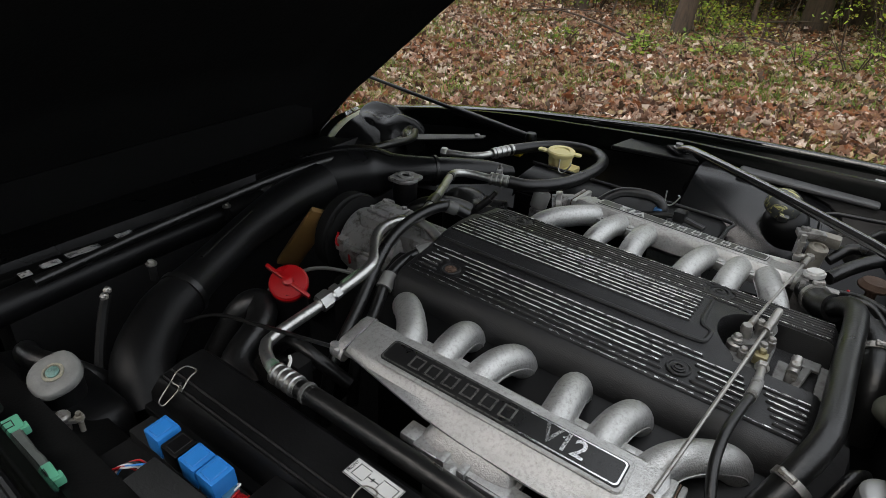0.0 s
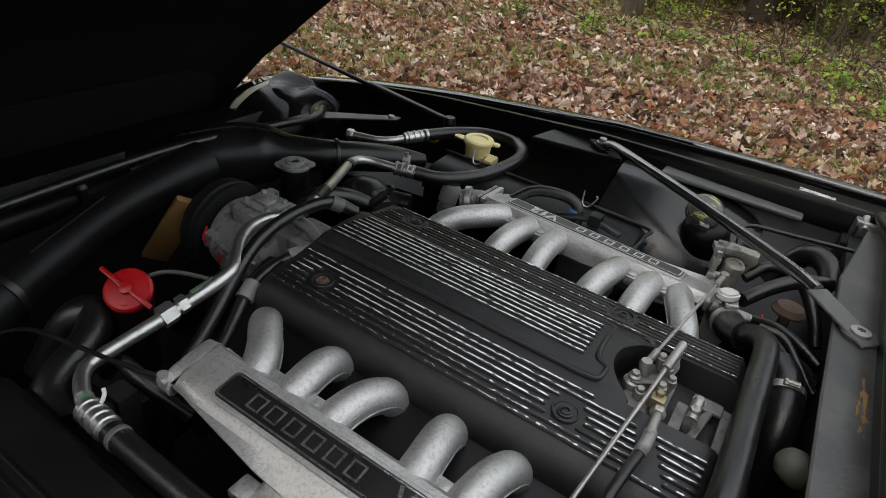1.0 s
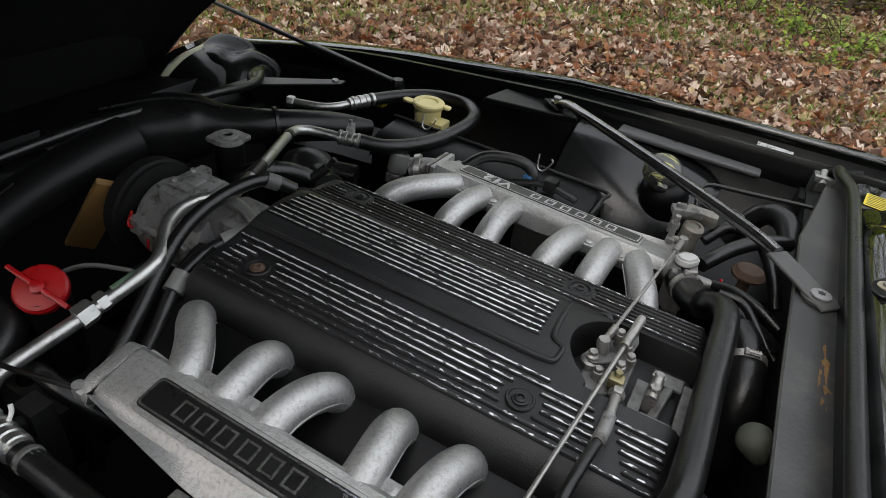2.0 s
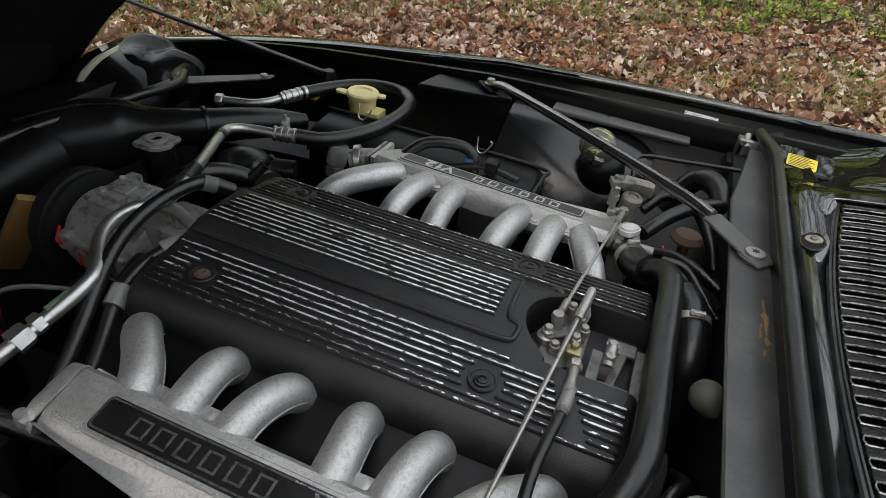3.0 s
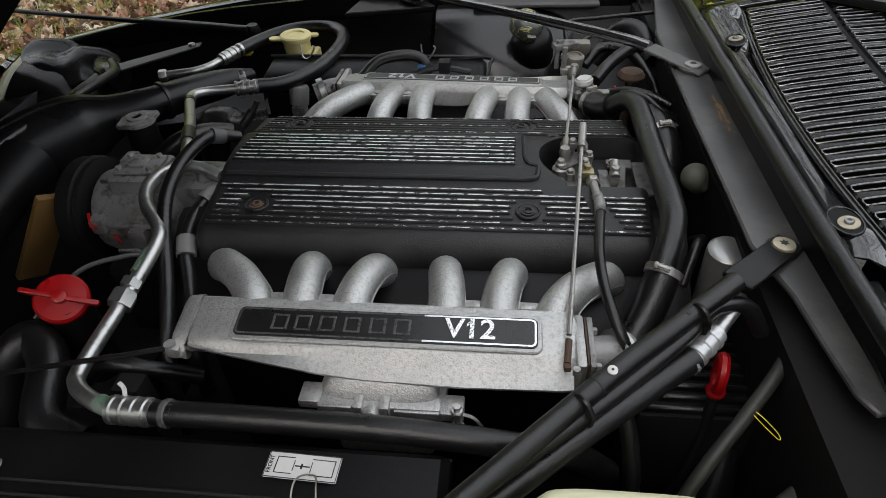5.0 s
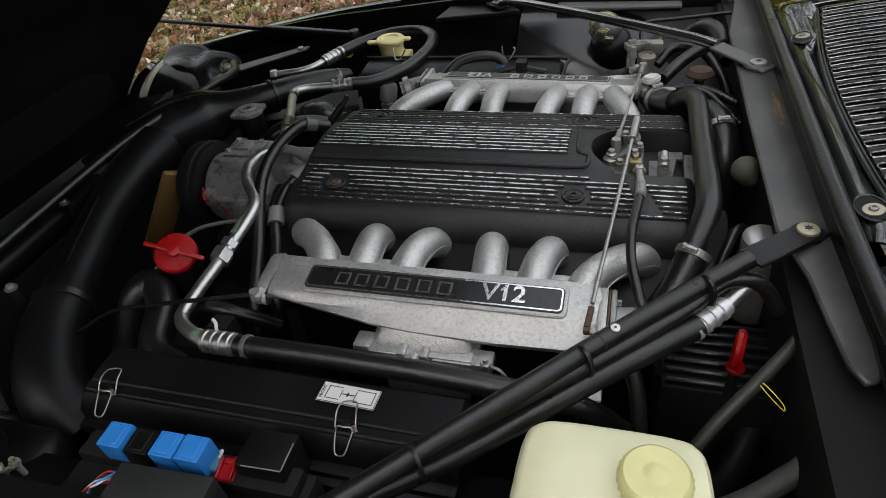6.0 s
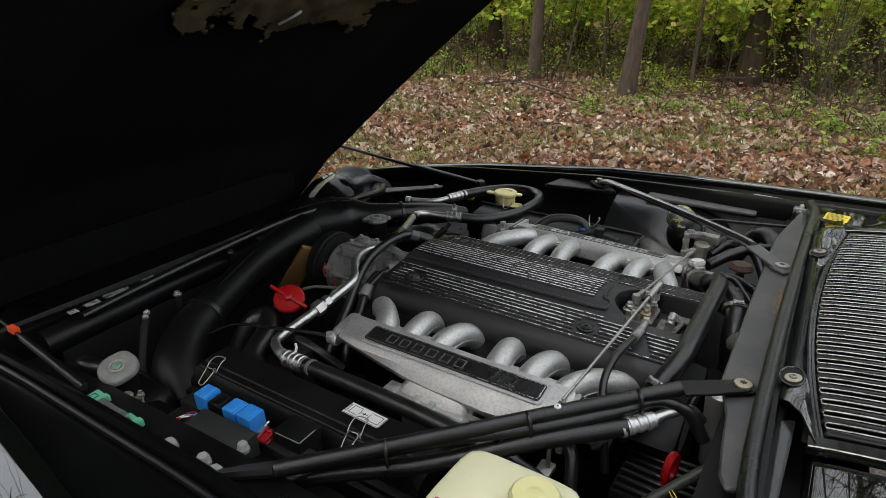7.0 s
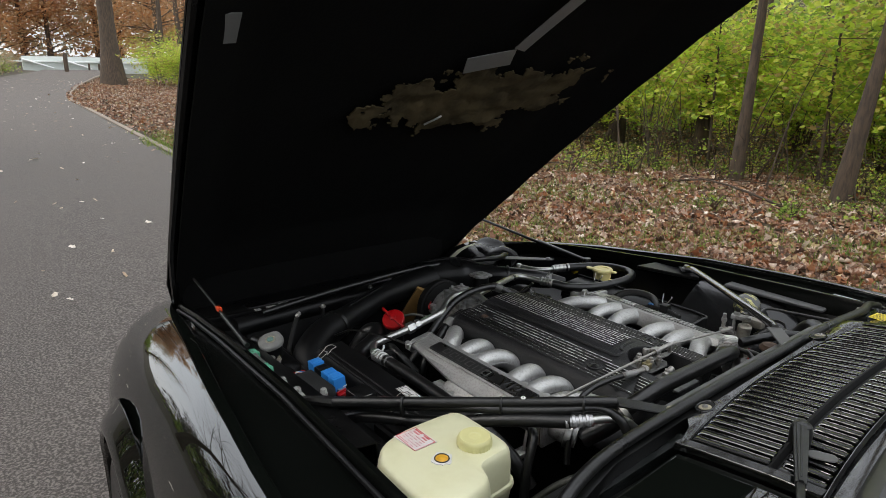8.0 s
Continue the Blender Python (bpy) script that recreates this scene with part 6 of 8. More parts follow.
h = hose([(-0.42, -0.24, 0.80), (-0.38, -0.19, 0.832), (-0.33, -0.165, 0.838), (-0.30, -0.15, 0.83)], 0.0030, "thin grey wire loop over the hoses", "wire", M_GREYD, "wire", 8)
hose([(-0.46, -0.36, 0.79), (-0.40, -0.345, 0.822), (-0.33, -0.335, 0.835), (-0.26, -0.327, 0.846), (-0.205, -0.310, 0.845)], 0.0028, "thin black cable running to the manifold", "cable", M_RUBBER, "cable", 8)

# red filler cap on its neck
rc = thing("filler_cap", "round red plastic filler cap with a ribbed bar", "cap")
m = Matrix.Translation((-0.374, -0.235, 0.828)) @ pose(0, 0, 0, 26, 24, 0) @ Matrix.Scale(0.78, 4)
part("cap", lathe([(0.034, 0.0), (0.0375, 0.003), (0.0375, 0.013), (0.034, 0.017), (0.012, 0.019), (0.001, 0.0195)], 32, m), M_RED, rc)
part("bar", turned(join(box(-0.054, 0.054, -0.004, 0.004, 0.012, 0.027, 0.003), lathe([(0.011, 0.015), (0.010, 0.0275), (0.004, 0.029)], 16)), m @ pose(0, 0, 0, 0, 0, 9)), M_RED, rc)
part("neck", rod((-0.372, -0.236, 0.70), (-0.374, -0.235, 0.827), 0.026, 16), M_DUCT, rc, "black filler neck")
part("tank", join(box(-0.43, -0.31, -0.30, -0.16, 0.60, 0.71, 0.02)), M_DARK, rc)

# ---- air intake: two ducts, two filter boxes ----
duct = thing("intake_duct", "dusty black moulded air intake duct along the radiator", "duct")
part("duct", tube([(-0.40, -0.46, 0.72, 0.042), (-0.455, -0.435, 0.758, 0.042), (-0.500, -0.375, 0.780, 0.041), (-0.520, -0.325, 0.790, 0.038), (-0.535, -0.285, 0.796, 0.033), (-0.560, -0.215, 0.803, 0.032), (-0.588, -0.14, 0.808, 0.033), (-0.625, -0.02, 0.806, 0.042), (-0.64, 0.08, 0.805, 0.048)], 0.05, 20, 6), M_DUCT, duct)
part("joint", lathe([(0.0385, -0.006), (0.0405, -0.005), (0.0405, 0.005), (0.0385, 0.006)], 24, axis((-0.5215, -0.321, 0.7905), (-0.535, -0.285, 0.796))), M_RUBBER, duct)
part("seam", tube([(-0.535, -0.272, 0.8295), (-0.560, -0.207, 0.8355), (-0.588, -0.132, 0.8415)], 0.0022, 8, 4), M_DUCT, duct)
part("plug", lathe([(0.006, 0), (0.006, 0.002), (0.001, 0.002)], 12, axis((-0.536, -0.262, 0.826), (-0.40, -0.28, 1.1))), M_DARK, duct)
duct = thing("intake_duct", "dusty black bulbous air intake duct crossing to the far side", "duct")
part("duct", tube([(-0.76, 0.02, 0.77, 0.040), (-0.70, 0.10, 0.788, 0.060), (-0.645, 0.17, 0.80, 0.064), (-0.60, 0.208, 0.808, 0.056), (-0.563, 0.230, 0.814, 0.038), (-0.505, 0.270, 0.818, 0.0315), (-0.46, 0.33, 0.813, 0.0295), (-0.42, 0.385, 0.805, 0.0265), (-0.385, 0.435, 0.797, 0.016)], 0.05, 22, 6), M_DUSTY, duct)
part("band", lathe([(0.0318, -0.004), (0.0345, -0.003), (0.0345, 0.003), (0.0318, 0.004)], 24, axis((-0.495, 0.283, 0.8178), (-0.46, 0.33, 0.813))), M_RUBBER, duct)
part("plug", lathe([(0.0065, 0), (0.0065, 0.002), (0.001, 0.002)], 14, axis((-0.520, 0.252, 0.8475), (-0.46, 0.2, 1.2))), M_DARK, duct)
part("seam", tube([(-0.70, 0.085, 0.8475), (-0.645, 0.152, 0.863), (-0.598, 0.196, 0.863), (-0.560, 0.222, 0.852)], 0.0030, 8, 4), M_DUSTY, duct)


def wire_clip(p, parent):
    """Over-centre clip: a bow over the lid's edge, a catch loop hanging below it and a small coiled hinge."""
    m = Matrix.Translation(p) @ pose(0, 0, 0, 0, 0, 4) @ Matrix.Scale(0.88, 4)
    bow = [(-0.0125, -0.016, -0.006), (-0.0125, -0.004, 0.004), (-0.0105, 0.008, 0.006), (-0.004, 0.0135, 0.004), (0.004, 0.0135, 0.004), (0.0085, 0.010, 0.005), (0.0105, -0.002, 0.004), (0.0120, -0.014, -0.004), (0.0135, -0.020, -0.004)]
    catch = [(0.0105, -0.021, -0.004), (0.0075, -0.018, -0.001), (-0.0005, -0.019, 0.000), (-0.0085, -0.017, -0.002), (-0.0105, -0.022, -0.008), (-0.0085, -0.038, -0.018), (-0.0045, -0.042, -0.021), (0.003, -0.041, -0.020), (0.007, -0.032, -0.013), (0.0105, -0.021, -0.004)]
    coil = [(0.0125 + 0.0026 * math.cos(1.3 * k), -0.0195 + 0.0026 * math.sin(1.3 * k), -0.006 + 0.0007 * k) for k in range(13)]
    c_ = part("wire_clip", turned(join(tube(bow, 0.0010, 6, 4), tube(catch, 0.0010, 6, 4), tube(coil, 0.0008, 5, 1)), m), M_WIRE, parent, "sprung wire clip")
    part("catch_post", turned(box(-0.006, 0.006, -0.017, -0.008, -0.014, -0.001, 0.002, 1), m), M_DUCT, c_)
    return c_


fb = thing("air_filter_box", "long black plastic air filter box with wire clips", "air filter")
lid = rings_bm([[(x, y, z - (0.01 if k else 0)) for y, z in ((-0.478, 0.79), (-0.476, 0.812), (-0.466, 0.823), (-0.435, 0.828), (-0.405, 0.828), (-0.394, 0.816), (-0.392, 0.79))] for x, k in ((-0.352, 1), (-0.345, 0), (0.082, 0), (0.090, 1))])
part("lid", lid, M_DUCT, fb)
part("base", join(box(-0.34, 0.08, -0.50, -0.375, 0.60, 0.785, 0.012), box(-0.35, 0.09, -0.490, -0.380, 0.778, 0.792, 0.004)), M_DUCT, fb)
for y in (-0.462, -0.45):
    part("rib", tube([(-0.34, y, 0.8265 if y > -0.46 else 0.8245), (0.08, y, 0.8265 if y > -0.46 else 0.8245)], 0.0025, 6, 1), M_DUCT, fb)
wire_clip((-0.312, -0.450, 0.832), fb)
wire_clip((-0.028, -0.444, 0.832), fb)
lab = part("label", turned(prism(rounded(0.078, 0.030, 0.0015), 0, 0.0006, 0), Matrix.Translation((-0.037, -0.4225, 0.8305)) @ pose(0, 0, 0, -1, 0, -2) @ Matrix.Scale(0.84, 4)), M_WHITE, fb, "white printed direction label")
lm = Matrix.Translation((-0.037, -0.4225, 0.8312)) @ pose(0, 0, 0, -1, 0, -2) @ Matrix.Scale(0.84, 4)
lettering("FRONT", 0.0062, lm @ pose(-0.0345, 0, 0, 0, 0, 90), M_INK, "lettering", lab, 0.0001)
for a in ((-0.029, -0.010, -0.0095, -0.0087), (-0.029, -0.010, 0.0087, 0.0095), (-0.029, -0.028, -0.009, 0.009), (-0.010, -0.0092, -0.006, 0.006), (0.009, 0.0098, -0.006, 0.006), (0.009, 0.034, -0.0095, -0.0087), (0.009, 0.034, 0.0087, 0.0095), (0.033, 0.034, -0.009, 0.009), (-0.008, 0.008, -0.0006, 0.0006), (-0.002, 0.0, -0.003, 0.003)):
    part("print_mark", turned(box(a[0], a[1], a[2], a[3], 0, 0.0004, 0), lm), M_INK, lab)
part("border", join(*[turned(box(*a, 0, 0.0004, 0), lm) for a in ((-0.0385, 0.0385, 0.0138, 0.0146), (-0.0385, 0.0385, -0.0146, -0.0138), (-0.0385, -0.0378, -0.014, 0.014), (0.0378, 0.0385, -0.014, 0.014))]), M_INK, lab)

fb2 = thing("air_filter_box", "long black air filter box beyond the far manifold", "air filter")
part("lid", rings_bm([[(x, y, z - (0.008 if k else 0)) for y, z in ((0.375, 0.78), (0.38, 0.812), (0.39, 0.82), (0.455, 0.826), (0.47, 0.818), (0.475, 0.78))] for x, k in ((-0.345, 1), (-0.338, 0), (0.075, 0), (0.085, 1))]), M_DUCT, fb2)
part("base", box(-0.34, 0.08, 0.37, 0.48, 0.60, 0.79, 0.012), M_DUCT, fb2)
part("edge_strip", tube([(-0.345, 0.458, 0.829), (-0.1, 0.458, 0.829), (0.08, 0.456, 0.828), (0.092, 0.43, 0.824), (0.088, 0.385, 0.815)], 0.0035, 8, 5), M_RUBBER, fb2)
for x in (-0.03, -0.27):
    part("wire_clip", tube([(x - 0.012, 0.46, 0.852), (x - 0.008, 0.452, 0.83), (x + 0.004, 0.45, 0.828), (x + 0.016, 0.455, 0.846), (x + 0.012, 0.462, 0.848)], 0.0016, 6, 5), M_STEEL, fb2, "sprung wire clip")

# far refrigerant pipes and looped hose
far_ac = thing("refrigerant_pipe", "steel refrigerant pipe with a looping black hose", "pipe")
part("pipe", tube([(-0.318, 0.002, 0.866), (-0.334, 0.05, 0.866), (-0.366, 0.13, 0.860), (-0.402, 0.205, 0.850), (-0.420, 0.247, 0.843), (-0.418, 0.268, 0.840), (-0.400, 0.285, 0.837), (-0.362, 0.298, 0.835), (-0.34, 0.304, 0.835)], 0.0084, 12, 6), M_STEEL, far_ac)
part("bend_collar", lathe([(0.0095, -0.007), (0.0105, 0.0), (0.0095, 0.007)], 14, axis((-0.411, 0.226, 0.8465), (-0.402, 0.205, 0.850))), M_RUBBER, far_ac)
part("sleeve", rod((-0.338, 0.060, 0.8655), (-0.353, 0.098, 0.8625), 0.0105, 12), M_RUBBER, far_ac)
crimp((-0.360, 0.2985, 0.835), (-0.318, 0.311, 0.835), 0.0135, 4, M_STEEL, far_ac, "ferrule")
part("bracket", join(turned(box(-0.006, 0.006, -0.014, 0.014, -0.012, 0.014, 0.002), Matrix.Translation((-0.352, 0.322, 0.838)) @ pose(0, 0, 0, 0, 0, 25)), rod((-0.352, 0.322, 0.82), (-0.352, 0.322, 0.862), 0.0035)), M_ALUD, far_ac, "dull pipe bracket")
part("hose", tube([(-0.322, 0.310, 0.835), (-0.28, 0.335, 0.830), (-0.235, 0.40, 0.83), (-0.213, 0.49, 0.834), (-0.222, 0.562, 0.835), (-0.265, 0.602, 0.834), (-0.33, 0.598, 0.832), (-0.385, 0.555, 0.829), (-0.430, 0.490, 0.825)], 0.0132, 14, 6), M_RUBBER, far_ac, "black hose with faint print")
crimp((-0.424, 0.500, 0.826), (-0.449, 0.448, 0.8235), 0.0135, 4, M_STEEL, far_ac, "ferrule")
part("pipe", tube([(-0.446, 0.456, 0.8238), (-0.462, 0.425, 0.822), (-0.484, 0.404, 0.821), (-0.515, 0.392, 0.821), (-0.54, 0.385, 0.82)], 0.0078, 12, 6), M_STEEL, far_ac)
part("union_nut", hexhead(0.0115, 0.014, axis((-0.548, 0.383, 0.82), (-0.5, 0.394, 0.822))), M_STEEL, far_ac)
solo("yellow_tag", box(-0.432, -0.418, 0.525, 0.545, 0.80, 0.825, 0.002), M_YELLOW, "small yellow tag behind the pipe", "tag")

# radiator filler with grey two-eared cap
rf = thing("coolant_filler", "grey cast two-eared pressure cap on its neck", "filler")
cap_out = []
for k in range(40):
    a = 2 * math.pi * k / 40
    rr = 0.0275 + 0.008 * max(0, math.cos(2 * (a - 0.5))) ** 8
    cap_out.append((rr * math.cos(a), rr * math.sin(a)))
m = Matrix.Translation((-0.453, 0.132, 0.857)) @ pose(0, 0, 0, 0, 0, 20)
part("cap", turned(prism(cap_out, 0, 0.008, 0.002, 2), m), M_ALUD, rf)
part("boss", lathe([(0.016, 0.007), (0.015, 0.011), (0.008, 0.0115), (0.008, 0.008), (0.001, 0.008)], 20, m), M_GREYP, rf)
part("neck", join(rod((-0.453, 0.132, 0.74), (-0.453, 0.132, 0.858), 0.024, 18), rod((-0.44, 0.12, 0.80), (-0.40, 0.10, 0.82), 0.014, 12)), M_DUCT, rf)
hose([(-0.43, 0.10, 0.79), (-0.39, 0.11, 0.83), (-0.35, 0.16, 0.825), (-0.31, 0.19, 0.79), (-0.30, 0.18, 0.7)], 0.016, "black coolant hose beside the radiator cap")
th_h = thing("thermostat_housing", "black cast thermostat housing with hose stub", "engine part")
part("housing", join(lathe([(0.045, -0.2), (0.045, 0), (0.04, 0.018), (0.02, 0.03), (0.002, 0.032)], 24, Matrix.Translation((-0.368, 0.222, 0.802))), rod((-0.34, 0.21, 0.80), (-0.28, 0.17, 0.815), 0.026), rod((-0.36, 0.25, 0.79), (-0.30, 0.27, 0.79), 0.02)), M_RUBBER, th_h)
part("stub", join(rod((-0.285, 0.135, 0.850), (-0.266, 0.147, 0.872), 0.0075), rod((-0.266, 0.147, 0.872), (-0.258, 0.152, 0.886), 0.0045)), M_RUBBER, th_h)

sv = thing("vacuum_valve", "small grey cylindrical vacuum valve on a bracket", "valve")
part("body", lathe([(0.012, -0.02), (0.018, -0.016), (0.0185, 0.012), (0.016, 0.018), (0.002, 0.0185)], 20, axis((-0.262, 0.347, 0.80), (-0.255, 0.36, 0.86))), M_GREYP, sv)
part("bracket", join(rod((-0.265, 0.34, 0.70), (-0.263, 0.345, 0.785), 0.01), box(-0.275, -0.25, 0.325, 0.35, 0.765, 0.785, 0.003)), M_ALUD, sv)

# washer filler
M_FILL = mat("yellowed_filler_plastic", (0.72, 0.62, 0.28), 0.4, 0, 30, 0.1, 0.05)
wf = thing("washer_filler", "cream plastic washer filler with hinged lid", "filler")
m = Matrix.Translation((-0.318, 0.542, 0.796))
part("neck", join(lathe([(0.026, -0.12), (0.026, 0.01), (0.028, 0.02), (0.028, 0.036)], 20, m), turned(box(0.0, 0.045, -0.02, 0.02, -0.01, 0.012, 0.005), m)), M_FILL, wf)
lidp = part("lid", lathe([(0.031, 0.034), (0.033, 0.037), (0.033, 0.043), (0.030, 0.046), (0.02, 0.046), (0.018, 0.043), (0.001, 0.043)], 24, m), M_FILL, wf)
part("tab", turned(prism(rounded(0.03, 0.018, 0.008), 0.037, 0.042, 0.001), m @ pose(-0.038, -0.012, 0)), M_FILL, lidp)
part("tab", turned(prism(rounded(0.02, 0.016, 0.006), 0.037, 0.042, 0.001), m @ pose(0.036, 0.01, 0)), M_FILL, lidp)

# hose and blue connectors behind the far plate
hose([(-0.14, 0.36, 0.83), (-0.11, 0.385, 0.852), (-0.06, 0.40, 0.856), (-0.03, 0.40, 0.845), (-0.02, 0.39, 0.81)], 0.010, "black rubber hose arched behind the manifold")
ic = thing("injector_connectors", "blue and black injector connectors with wires", "connector")
part("rail", tube([(-0.06, 0.375, 0.825), (0.0, 0.385, 0.838), (0.06, 0.38, 0.832)], 0.006, 8, 4), M_RUBBER, ic)
part("plug", box(-0.040, -0.024, 0.382, 0.394, 0.828, 0.842, 0.003), mat("dull_blue_plug", (0.03, 0.10, 0.22), 0.45), ic)
part("plug", box(0.0, 0.022, 0.375, 0.40, 0.83, 0.852, 0.004), M_DUCT, ic)

# ---- throttle linkage on the cover ----
lk = thing("throttle_linkage", "steel throttle linkage with rods, ball joints and bracket", "linkage")
M_BRK = mat("grey_bracket_steel", (0.16, 0.16, 0.155), 0.45, 0.4, 30, 0.3, 0.15, second=(0.07, 0.065, 0.06), amount=0.42, edge=0.2, sscale=60)
part("base_plate", prism([(0.196, -0.040), (0.222, -0.044), (0.243, -0.026), (0.243, 0.030), (0.232, 0.046), (0.205, 0.046), (0.198, 0.020)], 0.866, 0.8695, 0.001), M_BRK, lk, "grey pressed base plate")
for x, y in ((0.203, -0.030), (0.234, 0.034)):
    part("pedestal", rod((x, y, 0.836), (x, y, 0.8655), 0.008, 12), M_DARK, lk)
part("capstan", join(lathe([(0.009, -0.008), (0.0105, -0.006), (0.0105, 0.001), (0.007, 0.004), (0.007, 0.008), (0.005, 0.010)], 20, Matrix.Translation((0.200, -0.008, 0.876))), hexhead(0.0052, 0.005, Matrix.Translation((0.200, -0.008, 0.885)))), M_STEELD, lk)
part("lever", prism([(0.198, -0.016), (0.206, -0.016), (0.236, 0.010), (0.240, 0.022), (0.232, 0.026), (0.222, 0.014), (0.199, 0.002)], 0.8785, 0.8815, 0.0008), M_BRK, lk, "flat cranked lever")
part("lever", prism([(0.222, 0.000), (0.233, -0.004), (0.238, 0.036), (0.234, 0.052), (0.226, 0.052), (0.223, 0.036)], 0.8845, 0.8875, 0.0008), M_BRK, lk, "flat upright lever")
part("spool", join(lathe([(0.011, -0.014), (0.013, -0.012), (0.013, 0.010), (0.010, 0.014), (0.005, 0.0145), (0.0045, 0.011), (0.001, 0.011)], 18, axis((0.194, 0.066, 0.866), (0.190, 0.056, 0.90))), box(0.184, 0.204, 0.060, 0.084, 0.842, 0.862, 0.004)), M_RUBBER, lk, "black rubber buffer")
for p in ((0.207, 0.006, 0.886), (0.217, 0.034, 0.886), (0.228, 0.016, 0.890), (0.230, -0.012, 0.884), (0.236, 0.006, 0.884), (0.212, -0.022, 0.874)):
    part("joint", join(lathe([(0.0042, -0.012), (0.0042, -0.005), (0.0060, -0.004), (0.0066, 0), (0.0056, 0.005), (0.002, 0.0065)], 12, Matrix.Translation(p)), hexhead(0.0048, 0.004, Matrix.Translation((p[0], p[1], p[2] + 0.006)))), M_STEELD, lk)
part("brass_block", join(box(0.224, 0.240, -0.034, -0.020, 0.874, 0.887, 0.002), hexhead(0.0045, 0.005, Matrix.Translation((0.232, -0.024, 0.887)))), M_ZINC, lk, "yellow-plated cable block")
part("return_spring", tube([(0.206 + 0.0035 * math.cos(k * 1.1), 0.052 - 0.0010 * k, 0.879 + 0.0035 * math.sin(k * 1.1)) for k in range(46)], 0.0007, 5, 1), M_WIRE, lk, "small coiled return spring")
RA0, RA1 = Vector((0.2365, 0.292, 0.881)), Vector((0.205, 0.006, 0.893))
part("rod", rod(RA0, RA1, 0.0022, 8), M_STEELD, lk, "thin steel rod")
part("rod_end", join(rod(RA0, RA0.lerp(RA1, 0.13), 0.0042, 10), lathe([(0.006, -0.005), (0.0075, 0), (0.006, 0.005)], 12, Matrix.Translation(RA0))), M_STEELD, lk)
part("rod_end", join(rod(RA1, RA1.lerp(RA0, 0.12), 0.0044, 10), lathe([(0.006, -0.006), (0.0075, 0), (0.006, 0.006)], 12, Matrix.Translation(RA1))), M_STEELD, lk)
RB0, RB1 = Vector((0.2305, 0.054, 0.905)), Vector((0.1965, -0.285, 0.864))
part("rod", rod(RB0, RB1, 0.0024, 8), M_STEELD, lk, "thin steel rod")
part("rod_end", join(rod(RB0, RB0.lerp(RB1, 0.14), 0.0052, 12), rod(RB0 + Vector((0, 0, -0.02)), RB0 + Vector((0, 0, 0.003)), 0.004, 10)), M_STEELD, lk)
part("rod_end", join(rod(RB1.lerp(Vector((0.1935, -0.322, 0.858)), 0.15), (0.1935, -0.316, 0.8585), 0.0034, 10), box(0.190, 0.197, -0.322, -0.314, 0.853, 0.860, 0.002)), M_RUST, lk, "rusty rod end")
part("drop_rod", join(rod((0.201, -0.330, 0.864), (0.206, -0.346, 0.80), 0.0030), lathe([(0.0035, -0.004), (0.0035, 0.004)], 12, Matrix.Translation((0.2005, -0.329, 0.864))), box(0.193, 0.214, -0.362, -0.334, 0.79, 0.80, 0.003)), M_STEELD, lk)
part("far_lever", join(box(0.214, 0.226, 0.285, 0.300, 0.872, 0.880, 0.002), rod((0.219, 0.294, 0.868), (0.219, 0.294, 0.914), 0.0042), rod((0.219, 0.294, 0.878), (0.2365, 0.292, 0.881), 0.004), lathe([(0.006, 0), (0.006, 0.008)], 10, Matrix.Translation((0.219, 0.294, 0.895)))), M_STEELD, lk)
part("cable_end", join(hexhead(0.0085, 0.008, axis((0.2375, -0.040, 0.880), (0.2385, -0.075, 0.884))), rod((0.2375, -0.034, 0.879), (0.2395, -0.082, 0.884), 0.0050, 12)), M_STEELD, lk)
crk = [(0.2395, -0.078, 0.884), (0.2400, -0.098, 0.887), (0.2388, -0.120, 0.889)]
part("cable_ferrule", tube(crk, 0.0062, 12, 8, 2, 0.0006), M_ALUD, lk, "ribbed metal cable end")
part("cable", tube([(0.2390, -0.118, 0.889), (0.2345, -0.155, 0.889), (0.2315, -0.192, 0.886), (0.234, -0.232, 0.878), (0.244, -0.264, 0.862), (0.258, -0.288, 0.838), (0.270, -0.305, 0.79)], 0.0056, 10, 6), M_RUBBER, lk, "black-sleeved throttle cable")
lp = thing("linkage_bracket", "grey steel bracket with cut-outs beside the linkage", "bracket")
part("plate", join(box(0.250, 0.263, -0.046, 0.010, 0.8605, 0.8645, 0.001, 1), box(0.296, 0.316, -0.046, 0.030, 0.8605, 0.8645, 0.001, 1), box(0.2632, 0.2958, 0.016, 0.036, 0.8605, 0.8645, 0.001, 1), box(0.2632, 0.2958, -0.046, -0.034, 0.8605, 0.8645, 0.001, 1), turned(box(-0.005, 0.005, -0.026, 0.026, -0.002, 0.002, 0.001, 1), Matrix.Translation((0.2795, -0.008, 0.862)) @ pose(0, 0, 0, 0, -22, -8))), M_BRK, lp)
part("post", join(box(0.262, 0.276, -0.020, -0.006, 0.846, 0.874, 0.003), rod((0.269, -0.020, 0.872), (0.269, 0.004, 0.880), 0.0065, 12), hexhead(0.0060, 0.007, Matrix.Translation((0.269, -0.012, 0.876)))), M_STEELD, lp, "dull spring post")
part("bolt", join(lathe([(0.0075, 0), (0.0075, 0.0012)], 14, Matrix.Translation((0.270, 0.025, 0.8645))), hexhead(0.0055, 0.004, Matrix.Translation((0.270, 0.025, 0.8655)))), M_STEELD, lp)

